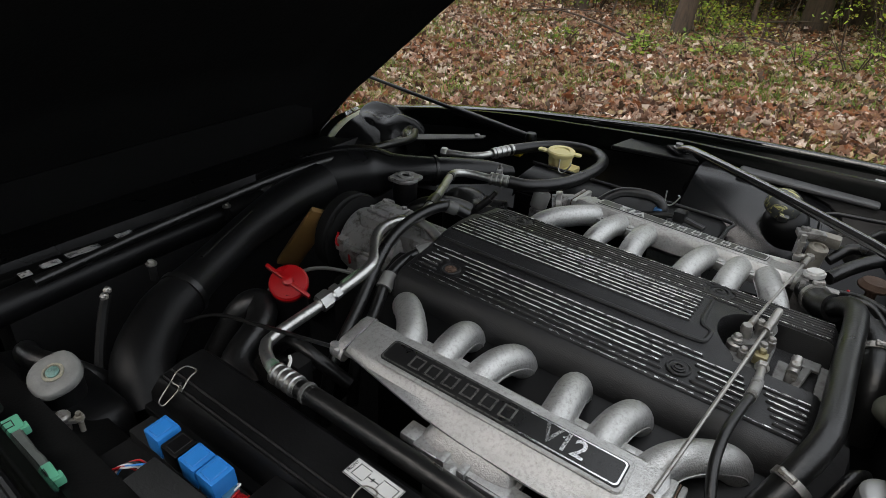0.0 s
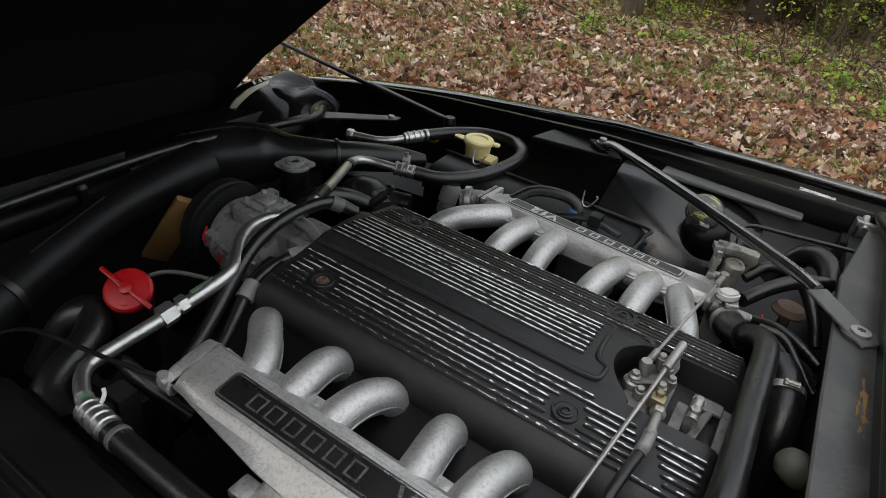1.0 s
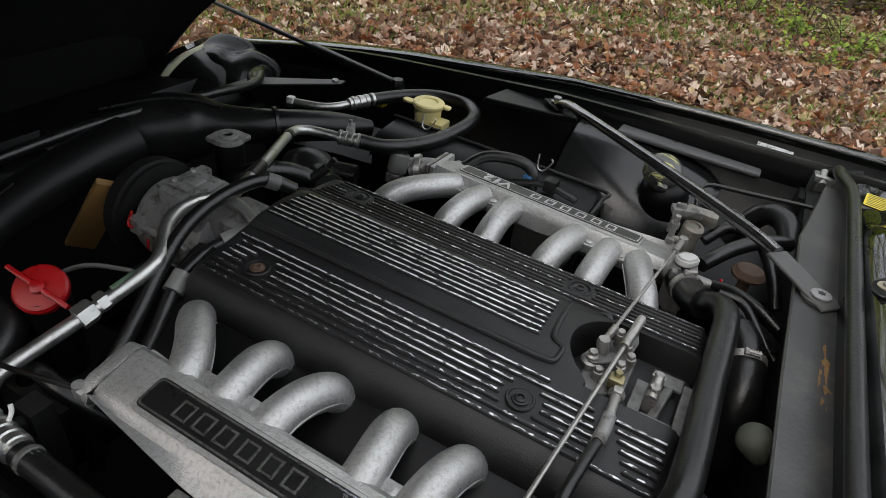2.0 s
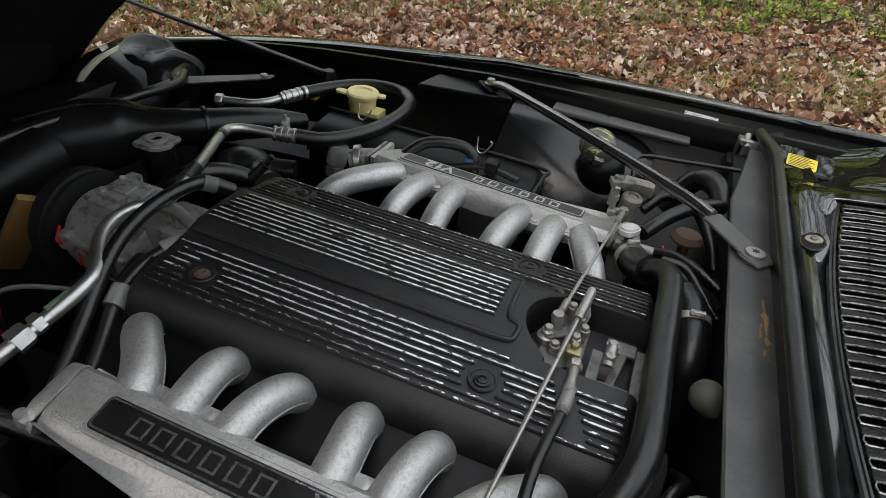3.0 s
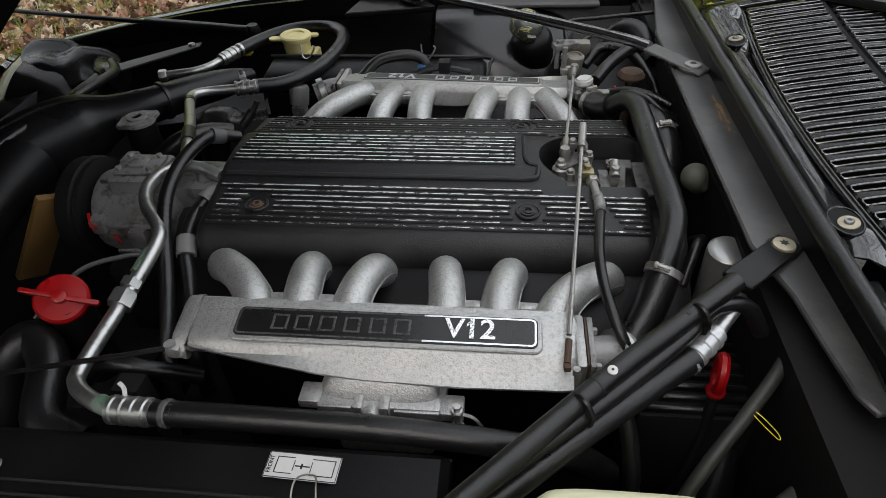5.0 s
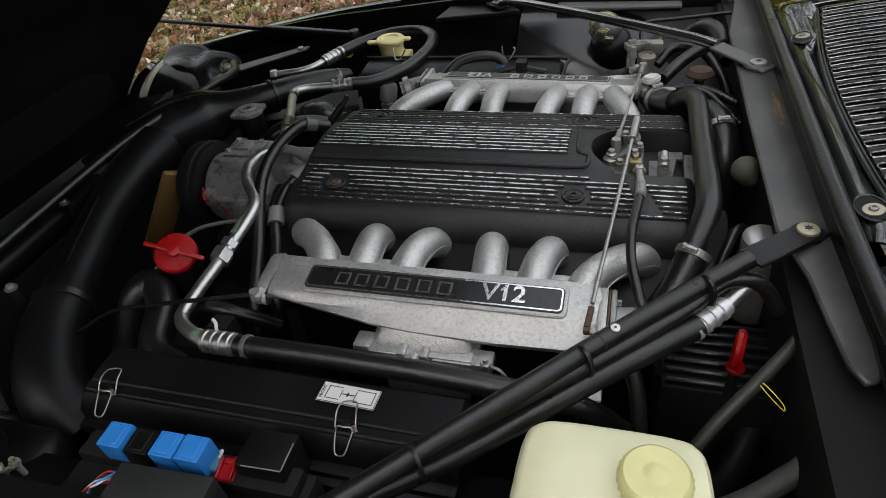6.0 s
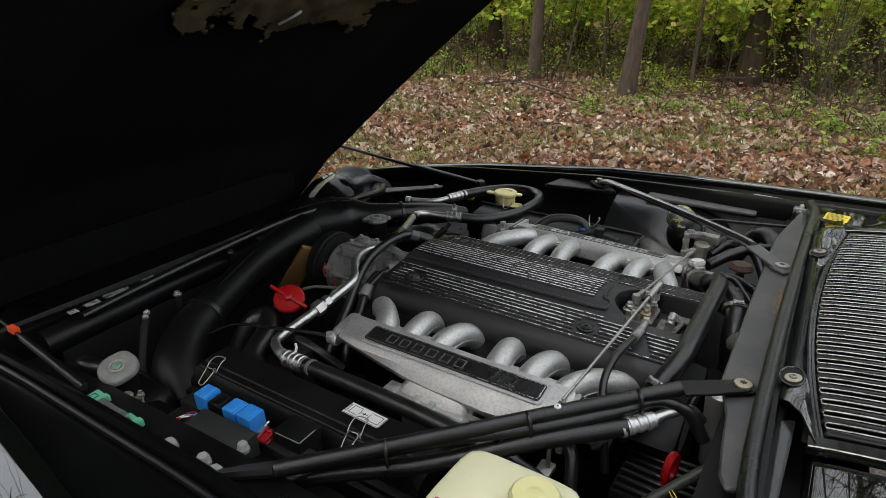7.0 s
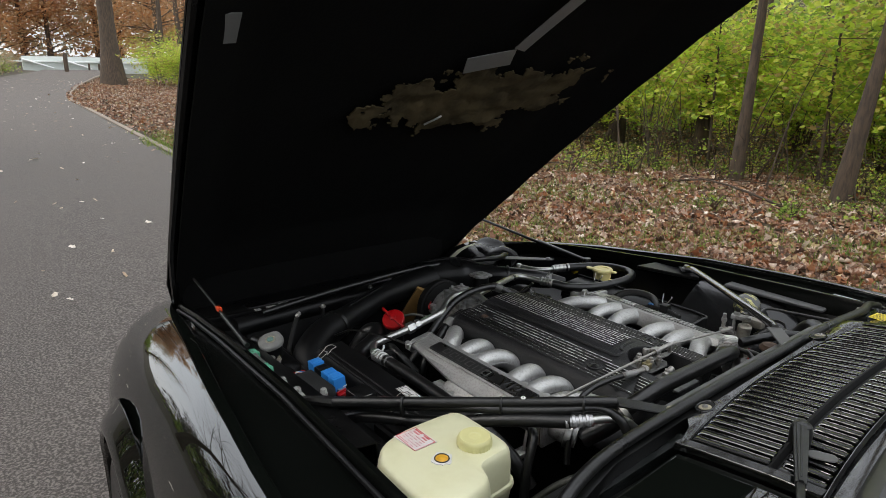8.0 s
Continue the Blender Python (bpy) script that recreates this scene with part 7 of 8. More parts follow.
# ---- hoses and fittings at the back of the engine ----
hh = thing("heater_hose", "thick black heater pipe across the engine's rear", "pipe")
part("tube", tube([(0.272, 0.226, 0.846), (0.286, 0.200, 0.858), (0.303, 0.176, 0.880), (0.313, 0.145, 0.891), (0.3155, 0.10, 0.894), (0.3155, 0.0, 0.895), (0.3165, -0.11, 0.897), (0.313, -0.148, 0.890), (0.299, -0.187, 0.869), (0.283, -0.222, 0.842), (0.26, -0.258, 0.817)], 0.0146, 18, 6), M_RUBBER, hh)
clamp((0.300, -0.192, 0.866), (0.285, -0.222, 0.842), 0.0188, hh)
part("sleeve", tube([(0.302, -0.189, 0.868), (0.285, -0.222, 0.842), (0.262, -0.257, 0.819)], 0.0182, 16, 4), M_RUBBER, hh)
hh2 = thing("coolant_elbow", "black rubber coolant elbow with steel clamps", "hose")
part("tube", tube([(0.252, 0.262, 0.842), (0.262, 0.238, 0.845), (0.275, 0.214, 0.850), (0.290, 0.195, 0.861)], 0.0205, 16, 5), M_RUBBER, hh2)
clamp((0.264, 0.234, 0.846), (0.275, 0.214, 0.850), 0.0215, hh2)
part("tube", tube([(0.335, 0.165, 0.86), (0.350, 0.13, 0.858), (0.358, 0.08, 0.835), (0.362, 0.06, 0.76)], 0.022, 16, 5), M_RUBBER, hh2)
clamp((0.350, 0.122, 0.856), (0.357, 0.085, 0.838), 0.023, hh2)
wfit = thing("water_outlet", "white-crusted cast water outlet", "fitting")
M_CRUST = mat("white_crusted_metal", (0.60, 0.60, 0.58), 0.65, 0.2, 40, 0.25, 0.5, 200)
part("cap", turned(prism(rounded(0.034, 0.026, 0.012, 6), 0.0, 0.012, 0.003, 2), Matrix.Translation((0.252, 0.268, 0.862)) @ pose(0, 0, 0, -6, 4, 60)), M_CRUST, wfit)
part("body", join(lathe([(0.018, -0.06), (0.019, 0.0), (0.017, 0.010)], 16, Matrix.Translation((0.252, 0.266, 0.852))), box(0.238, 0.268, 0.240, 0.262, 0.838, 0.860, 0.005), rod((0.262, 0.256, 0.852), (0.292, 0.250, 0.855), 0.0075)), M_ALUD, wfit)
fp2 = thing("pressure_regulator", "dull cast fuel pressure regulator by the bulkhead", "fitting")
M_TAN = mat("tan_stained_casting", (0.26, 0.245, 0.21), 0.55, 0.4, 30, 0.3, 0.3, 200, second=(0.13, 0.10, 0.07), amount=0.4, edge=0.2, sscale=50)
part("body", join(lathe([(0.020, -0.10), (0.017, -0.05), (0.0145, -0.01), (0.0155, 0.0), (0.0155, 0.008), (0.012, 0.011), (0.009, 0.011), (0.008, 0.008), (0.001, 0.008)], 20, axis((0.242, 0.352, 0.868), (0.250, 0.345, 0.96))), box(0.222, 0.270, 0.375, 0.398, 0.868, 0.888, 0.005), rod((0.258, 0.36, 0.70), (0.252, 0.36, 0.80), 0.014)), M_TAN, fp2)
part("bracket", join(turned(box(-0.022, 0.022, -0.010, 0.010, 0.0, 0.010, 0.002), Matrix.Translation((0.225, 0.365, 0.884)) @ pose(0, 0, 0, 0, 0, 20)), rod((0.212, 0.36, 0.85), (0.212, 0.36, 0.90), 0.004), hexhead(0.0055, 0.006, Matrix.Translation((0.218, 0.362, 0.894)))), M_ALUD, fp2, "dull bracket with bolts")
hose([(0.27, 0.28, 0.862), (0.30, 0.33, 0.872), (0.335, 0.365, 0.882), (0.372, 0.39, 0.880)], 0.011, "black hose running into the bulkhead")
hose([(0.262, 0.37, 0.85), (0.29, 0.395, 0.872), (0.335, 0.375, 0.874), (0.365, 0.32, 0.855), (0.380, 0.29, 0.83)], 0.009, "black bulkhead hose loop")
hose([(0.292, 0.252, 0.856), (0.32, 0.238, 0.866), (0.35, 0.222, 0.866), (0.381, 0.205, 0.858)], 0.007, "thin black hose into the bulkhead")
hose([(0.300, 0.200, 0.880), (0.330, 0.196, 0.880), (0.36, 0.165, 0.866), (0.382, 0.150, 0.852)], 0.0055, "thin black loom by the bulkhead")
hose([(0.33, 0.215, 0.85), (0.355, 0.19, 0.852), (0.382, 0.18, 0.842)], 0.013, "black hose stub under the bulkhead loom")
hose([(0.34, 0.28, 0.83), (0.36, 0.25, 0.84), (0.385, 0.235, 0.835)], 0.0115, "black hose below the rust-brown cap")
hose([(0.295, 0.47, 0.81), (0.33, 0.48, 0.87), (0.365, 0.45, 0.878), (0.385, 0.39, 0.85)], 0.018, "thick black heater hose into the bulkhead")
hose([(0.30, 0.262, 0.862), (0.318, 0.230, 0.846), (0.345, 0.225, 0.838), (0.378, 0.215, 0.84)], 0.0022, "thin red wire behind the engine", "wire", M_RED, "wire", 6)
hose([(0.245, 0.41, 0.85), (0.27, 0.43, 0.878), (0.30, 0.425, 0.880), (0.318, 0.40, 0.86)], 0.0035, "thin black wire loop by the regulator", "wire", M_RUBBER, "wire", 6)
hose([(0.305, 0.205, 0.873), (0.318, 0.196, 0.876), (0.326, 0.184, 0.868)], 0.0014, "bright sprung wire on the elbow", "wire", M_WIRE, "wire", 6)
hose([(0.36, -0.06, 0.80), (0.365, -0.10, 0.84), (0.35, -0.13, 0.852), (0.335, -0.16, 0.82)], 0.006, "thin black loom behind the engine")
hose([(0.408, -0.262, 0.855), (0.400, -0.285, 0.860), (0.386, -0.308, 0.856), (0.353, -0.345, 0.836), (0.318, -0.380, 0.810), (0.28, -0.42, 0.76)], 0.0066, "faded olive-grey hose low behind the brace", material=mat("faded_olive_rubber", (0.022, 0.023, 0.018), 0.5, 0, 20, 0.3, 0.1))
igc = thing("ignition_cap", "rust-brown round cap behind the engine", "cap")
part("cap", join(lathe([(0.02, 0), (0.021, 0.004), (0.016, 0.012), (0.002, 0.014)], 18, Matrix.Translation((0.330, 0.292, 0.864)) @ Matrix.Diagonal((1.1, 1.0, 1, 1))), rod((0.330, 0.292, 0.77), (0.330, 0.292, 0.866), 0.008)), M_RUST, igc)
cup = thing("drain_cup", "grey-green rubber drain cup on the bulkhead", "cup")
part("cup", lathe([(0.012, -0.03), (0.024, -0.02), (0.027, 0.0), (0.0275, 0.010), (0.022, 0.020), (0.012, 0.026), (0.001, 0.028)], 24, axis((0.374, -0.002, 0.862), (0.337, -0.012, 0.905)) @ Matrix.Scale(0.66, 4)), mat("grey_green_rubber", (0.085, 0.09, 0.07), 0.6, 0, 25, 0.3, 0.1), cup)
part("stub", rod((0.372, -0.002, 0.860), (0.395, 0.006, 0.835), 0.012), M_RUBBER, cup)
can = thing("accumulator", "dull silver metal canister behind the brace", "canister")
part("can", lathe([(0.0265, -0.12), (0.0272, 0.0), (0.0262, 0.008), (0.020, 0.012), (0.002, 0.012)], 28, axis((0.378, -0.150, 0.858), (0.372, -0.160, 0.98)) @ Matrix.Diagonal((0.86, 0.86, 1, 1))), mat("satin_can_metal", (0.38, 0.38, 0.375), 0.38, 0.7, 14, 0.15, 0.05), can)

# far bulkhead: motor with yellow-striped cap, rod, catch
mo = thing("wiper_motor", "black round motor with a yellow-striped cap", "motor")
m = axis((0.165, 0.525, 0.845), (0.13, 0.45, 0.90))
part("body", lathe([(0.03, -0.12), (0.040, -0.05), (0.043, -0.02), (0.041, 0.003), (0.032, 0.016), (0.02, 0.020), (0.001, 0.022)], 28, axis((0.172, 0.535, 0.832), (0.157, 0.495, 0.935))), M_DUCT, mo)
part("cap", turned(join(lathe([(0.035, -0.012), (0.0365, 0.0), (0.035, 0.012), (0.028, 0.022), (0.012, 0.027), (0.001, 0.028)], 24), box(-0.010, 0.010, -0.044, -0.030, -0.008, 0.008, 0.003)), Matrix.Translation((0.160, 0.530, 0.862)) @ pose(0, 0, 0, 24, 10, 20) @ Matrix.Scale(0.92, 4)), mat("yellow_striped_cover", (0.075, 0.078, 0.075), 0.22, 0, 5, 0.3, 0.0, second=(0.46, 0.44, 0.16), amount=0.42, edge=0.03, sscale=70, stretch=(0.2, 3, 1)), mo)
hose([(0.238, 0.42, 0.85), (0.230, 0.455, 0.880), (0.240, 0.476, 0.890), (0.30, 0.484, 0.894), (0.385, 0.494, 0.899), (0.414, 0.494, 0.899), (0.424, 0.485, 0.893), (0.426, 0.480, 0.87)], 0.0036, "thin black steel pipe along the bulkhead", "bulkhead_pipe", M_RUBBER, "pipe", 8)
solo("pipe_grommet", lathe([(0.008, -0.012), (0.009, 0), (0.008, 0.014)], 12, Matrix.Translation((0.425, 0.480, 0.884))), M_GREYP, "white plastic grommet on the bulkhead pipe", "grommet")
hc = thing("bonnet_catch", "bright metal bonnet catch in the far corner", "catch")
part("body", join(box(0.385, 0.43, 0.60, 0.612, 0.86, 0.91, 0.003), box(0.385, 0.395, 0.60, 0.64, 0.87, 0.905, 0.003), rod((0.40, 0.59, 0.90), (0.40, 0.64, 0.905), 0.006), rod((0.41, 0.60, 0.88), (0.425, 0.63, 0.90), 0.006)), M_STEEL, hc)
part("block", box(0.375, 0.425, 0.585, 0.635, 0.70, 0.872, 0.006), M_DARK, hc)
part("cowl_ledge", turned(prism(rounded(0.088, 0.082, 0.012), -0.022, -0.0004, 0.003), Matrix.Translation((0.474, 0.518, 0.9335)) @ pose(0, 0, 0, 2, 0, -8)), M_SIDE, car, "flat painted ledge at the scuttle corner")
st = tagged(solo("warning_sticker", turned(prism(rounded(0.052, 0.052, 0.004), 0, 0.0006, 0), Matrix.Translation((0.469, 0.505, 0.9335)) @ pose(0, 0, 0, 2, 0, -8) @ Matrix.Scale(0.84, 4)), M_YELLOW, "yellow warning sticker with small black print", "sticker"))
for k in range(7):
    part("print_mark", turned(box(-0.022, 0.011 + 0.005 * (k % 3), 0.020 - 0.007 * k, 0.0225 - 0.007 * k, 0.0005, 0.0009, 0), Matrix.Translation((0.469, 0.505, 0.9335)) @ pose(0, 0, 0, 2, 0, -8) @ Matrix.Scale(0.84, 4)), M_INK, st)
solo("foil_plate", turned(box(-0.032, 0.032, -0.010, 0.010, 0, 0.001, 0), Matrix.Translation(skew(0.32, 0.735, 0.882)) @ pose(0, 0, 0, 35, 0, -2)), M_GREYLAB, "small silver foil plate on the wing gutter", "plate")

# ---- near side: hoses under the brace, dipstick, brake reservoir ----
fuel = thing("steering_hose", "thick black hose with a crimped silver sleeve", "hose")
P2, Q2 = Vector((-0.003, -0.552, 0.842)), Vector((0.296, -0.334, 0.8965))
part("hose", tube([(-0.07, -0.585, 0.80), P2, P2.lerp(Q2, 0.35) + Vector((0, 0, -0.008)), P2.lerp(Q2, 0.7), Q2], 0.0112, 14, 5), M_RUBBER, fuel)
crimp((0.2895, -0.3405, 0.8945), (0.3200, -0.3080, 0.9010), 0.0108, 4, mat("bright_zinc_sleeve", (0.50, 0.50, 0.51), 0.34, 0.7, 30, 0.1, 0.05), fuel, "sleeve", "crimped silver sleeve")
part("pipe", tube([(0.318, -0.310, 0.9005), (0.326, -0.300, 0.903), (0.338, -0.284, 0.904), (0.352, -0.262, 0.898), (0.364, -0.235, 0.87)], 0.0068, 12, 5), M_STEEL, fuel, "bright metal pipe")
hose([(-0.06, -0.605, 0.855), (0.03, -0.537, 0.872), (0.12, -0.460, 0.886), (0.215, -0.385, 0.897), (0.283, -0.327, 0.909), (0.318, -0.292, 0.916), (0.352, -0.278, 0.905), (0.375, -0.275, 0.87)], 0.0078, "thin black hose tied under the brace")
hose([(0.26, -0.40, 0.70), (0.252, -0.385, 0.80), (0.24, -0.36, 0.85), (0.215, -0.35, 0.86)], 0.008, "black vent hose dropping past the manifold")
hose([(0.47, -0.36, 0.84), (0.42, -0.38, 0.80), (0.36, -0.415, 0.76), (0.31, -0.435, 0.74), (0.27, -0.44, 0.72)], 0.011, "grey-black hose crossing the near corner", "hose", mat("grey_rubber", (0.05, 0.05, 0.045), 0.6, 0, 20, 0.3, 0.1))
hose([(0.31, -0.435, 0.735), (0.33, -0.39, 0.70), (0.36, -0.34, 0.69), (0.385, -0.28, 0.70)], 0.016, "thick black hose deep in the near corner")
wl_ = thing("loose_wire", "loose yellow wire loop", "wire")
part("wire", tube([(0.356, -0.344, 0.8425), (0.364, -0.350, 0.840), (0.376, -0.360, 0.832), (0.377, -0.364, 0.828), (0.366, -0.356, 0.834), (0.355, -0.347, 0.8415)], 0.0005, 6, 6), M_YELLOW, wl_)
dip = thing("dipstick", "red plastic dipstick ring handle", "dipstick")
ringp = [(0.346 + 0.003 * math.sin(a), -0.289 + 0.014 * math.sin(a), 0.823 + 0.019 * math.cos(a)) for a in np.linspace(0, 2 * math.pi, 17)[:-1]]
part("handle", join(tube(ringp + [ringp[0], ringp[1]], 0.0055, 8, 3), lathe([(0.008, 0), (0.010, 0.006), (0.007, 0.012)], 12, Matrix.Translation((0.347, -0.291, 0.793)))), M_RED, dip)
part("tube", tube([(0.347, -0.291, 0.80), (0.345, -0.30, 0.72), (0.33, -0.31, 0.6)], 0.006, 8, 4), M_DARK, dip)
cam_ = thing("ribbed_cover", "black ribbed casting below the near brace", "engine part")
part("casting", box(0.275, 0.405, -0.30, -0.19, 0.62, 0.762, 0.01), M_DARK, cam_)
for k in range(7):
    part("rib", box(0.28, 0.40, -0.295 + 0.015 * k, -0.289 + 0.015 * k, 0.760, 0.770, 0.002, 1), M_RUBBER, cam_)

nv = thing("pipe_stub", "small beige plastic pipe stub below the brace", "pipe stub")
part("stub", lathe([(0.011, -0.03), (0.0115, -0.004), (0.010, 0.006), (0.0075, 0.007), (0.007, 0.002), (0.001, 0.002)], 18, axis((-0.052, -0.566, 0.808), (-0.062, -0.60, 0.90))), mat("grimy_beige_plastic", (0.20, 0.19, 0.13), 0.5, 0, 40, 0.3, 0.1), nv)
nc = thing("wiring_connectors", "grimy black connectors on a corrugated loom beside the reservoir", "connectors")
part("loom", tube([(-0.10, -0.585, 0.75), (-0.045, -0.580, 0.778), (0.0, -0.577, 0.790), (0.05, -0.572, 0.800), (0.10, -0.562, 0.805), (0.135, -0.55, 0.80)], 0.0085, 12, 10, 40, 0.0012), M_RUBBER, nc, "corrugated black loom")
for x, y, z, w in ((-0.020, -0.590, 0.797, 0.020), (0.018, -0.588, 0.803, 0.016), (0.070, -0.582, 0.812, 0.013)):
    part("connector", turned(join(box(-w, w, -0.011, 0.011, -0.010, 0.010, 0.002), box(-w * 0.6, w * 0.6, -0.013, -0.010, -0.006, 0.006, 0.001, 1)), Matrix.Translation((x, y, z)) @ pose(0, 0, 0, 12, -10, 8)), M_LAMP, nc)
part("torn_tape", tube([(-0.052, -0.588, 0.800), (-0.040, -0.585, 0.812), (-0.028, -0.588, 0.808), (-0.022, -0.583, 0.815)], 0.0032, 6, 3), mat("torn_beige_tape", (0.34, 0.31, 0.24), 0.7, 0, 80, 0.3, 0.3), nc, "torn beige tape end")

bt = thing("brake_reservoir", "aged cream plastic brake fluid reservoir with ribbed cap", "reservoir")
OUT = [(0.152, -0.470), (0.170, -0.456), (0.282, -0.456), (0.298, -0.470), (0.303, -0.532), (0.340, -0.545), (0.352, -0.60), (0.338, -0.652), (0.205, -0.652), (0.165, -0.622), (0.150, -0.565)]


def softened(outline, ratio=0.18, rounds=2):
    """The outline with its corners cut round."""
    for _ in range(rounds):
        cut = []
        for (ax, ay), (bx, by) in zip(outline, outline[1:] + outline[:1]):
            cut += [(ax + (bx - ax) * ratio, ay + (by - ay) * ratio), (bx + (ax - bx) * ratio, by + (ay - by) * ratio)]
        outline = cut
    return outline


SOFT = softened(OUT)
tank = rings_bm([[(0.245 + (x - 0.245) * k, -0.555 + (y + 0.555) * k, z) for x, y in SOFT] for k, z in ((0.94, 0.78), (0.97, 0.80), (1.02, 0.828), (1.055, 0.833), (1.06, 0.837), (1.05, 0.8405), (1.005, 0.8425), (1.0, 0.848), (0.995, 0.876), (0.985, 0.886), (0.965, 0.8935), (0.935, 0.899), (0.89, 0.902), (0.6, 0.9035))])
part("tank", tank, M_CREAM, bt)
# lower half of the cream tank; its shade is put into a darker colour
part("lower_tank", box(0.17, 0.33, -0.64, -0.47, 0.70, 0.785, 0.015), mat("shaded_tank_plastic", (0.2, 0.24, 0.2), 0.5, 0, 20, 0.2, 0.05), bt, "lower tank with shade put into its dull green colour")
cap_rings = []
for r0, z in ((0.0265, 0.0), (0.0295, 0.003), (0.0295, 0.013), (0.0285, 0.0175), (0.026, 0.0198), (0.017, 0.0200), (0.0125, 0.0190), (0.0095, 0.0192), (0.0065, 0.0208), (0.001, 0.0212)):
    cap_rings.append([((r0 + (0.0013 if (k % 2 and 0.001 < z < 0.015) else 0)) * math.cos(2 * math.pi * k / 56), (r0 + (0.0013 if (k % 2 and 0.001 < z < 0.015) else 0)) * math.sin(2 * math.pi * k / 56), z) for k in range(56)])
part("cap", turned(rings_bm(cap_rings), Matrix.Translation((0.256, -0.508, 0.900)) @ Matrix.Diagonal((0.88, 0.88, 0.9, 1))), M_YCAP, bt, "yellowed ribbed screw cap")
foil = [((0.0155 + 0.0022 * math.sin(5 * a) + 0.0012 * math.sin(11 * a + 1)) * math.cos(a), (0.0150 + 0.0020 * math.sin(4 * a + 2) + 0.0012 * math.sin(9 * a)) * math.sin(a)) for a in np.linspace(0, 2 * math.pi, 41)[:-1]]
part("sensor", turned(prism(foil, 0.0, 0.0022, 0.0004), Matrix.Translation((0.258, -0.572, 0.9028))), M_WHITE, bt, "torn white foil round the sensor")
part("sensor_rim", tube([(0.258 + 0.0105 * math.cos(a), -0.572 + 0.0105 * math.sin(a), 0.9055) for a in np.linspace(0, 2 * math.pi, 19)], 0.0010, 6, 2), M_INK, bt)
part("sensor_plug", lathe([(0.0098, 0.002), (0.0098, 0.0035), (0.006, 0.0048), (0.001, 0.005)], 20, Matrix.Translation((0.258, -0.572, 0.9020))), mat("orange_plug", (0.62, 0.33, 0.03), 0.35, 0, 200, 0.3, 0.1), bt, "orange centre plug")
sm_ = Matrix.Translation((0.194, -0.575, 0.9042)) @ pose(0, 0, 0, 0, 0, 0)
lb = part("label", turned(prism([(-0.026, -0.021), (0.026, -0.017), (0.026, 0.023), (-0.026, 0.021)], 0, 0.0008, 0), sm_), M_WHITE, bt, "white label with red print")
part("border", join(*[turned(box(*a, 0.0006, 0.0012, 0), sm_) for a in ((-0.025, 0.025, -0.0175, -0.0165), (-0.025, 0.025, 0.0195, 0.0205), (-0.0255, -0.0245, -0.017, 0.02), (0.0245, 0.0255, -0.017, 0.02))]), M_REDINK, lb)
for k in range(7):
    for q in range(3 if k > 1 else 2):
        x0 = -0.021 + q * (0.0145 if k > 1 else 0.022) + 0.002 * (k % 2)
        ln = (0.0125 if k > 1 else 0.017) - 0.003 * ((k + q) % 3)
        part("print_mark", turned(box(x0, x0 + ln, 0.0160 - 0.0050 * k, 0.0160 - 0.0050 * k + (0.0024 if k < 2 else 0.0011), 0.0006, 0.0012, 0), sm_), M_REDINK, lb)


# ---- near front: relays, fuse box, coolant tank, rail fittings ----
tray = thing("relay_tray", "black plastic relay and fuse tray", "tray")
part("tray", join(box(-0.30, -0.04, -0.61, -0.50, 0.66, 0.81, 0.01), box(-0.295, -0.05, -0.535, -0.505, 0.80, 0.823, 0.004)), M_DARK, tray)
for x, mt, nm, lab, dz in ((-0.243, M_BLUE, "relay", "bright blue square relay in the tray", 0.0), (-0.2135, M_DUCT, "relay", "black square relay in the tray", -0.003), (-0.183, M_BLUE, "relay", "bright blue square relay in the tray", 0.0), (-0.1535, M_BLUE, "relay", "bright blue square relay in the tray", 0.002)):
    r_ = thing(nm, lab, "relay", "relays")
    part("body", turned(join(box(-0.0135, 0.0135, -0.0135, 0.0135, -0.030, 0.012, 0.0025), box(-0.0085, 0.0085, -0.0105, 0.0105, 0.0115, 0.0128, 0.001, 1)), Matrix.Translation((x, -0.521, 0.838 + dz)) @ pose(0, 0, 0, 4, 0, 0)), mt, r_)
    part("base", box(x - 0.012, x + 0.012, -0.533, -0.51, 0.80, 0.812, 0.002), M_DARK, r_)
rcn = thing("fuse_connector", "red plastic fuse connector beside the relays", "connector")
part("body", turned(join(box(-0.0095, 0.0095, -0.012, 0.012, -0.03, 0.0, 0.0015, 1), box(-0.0085, -0.0055, -0.0115, 0.0115, -0.001, 0.0045, 0.001, 1), box(0.0055, 0.0085, -0.0115, 0.0115, -0.001, 0.0045, 0.001, 1), box(-0.005, 0.005, 0.004, 0.008, -0.001, 0.003, 0.001, 1)), Matrix.Translation((-0.124, -0.522, 0.826)) @ pose(0, 0, 0, 6, 0, 8)), M_RED, rcn)
part("blue_fuse", turned(box(-0.005, 0.005, -0.009, 0.009, -0.03, 0.0, 0.0015, 1), Matrix.Translation((-0.1385, -0.519, 0.830)) @ pose(0, 0, 0, 6, 0, 8)), mat("grey_blue_fuse", (0.05, 0.15, 0.24), 0.35, 0, 20, 0.12, 0.05), rcn)
part("fuse_wire", tube([(-0.137, -0.510, 0.833), (-0.131, -0.511, 0.838), (-0.133, -0.517, 0.834)], 0.0012, 6, 4), M_WHITE, rcn)
bb = solo("relay_box", box(-0.112, -0.062, -0.524, -0.482, 0.78, 0.841, 0.003), M_DUCT, "black square relay box", "relay box")
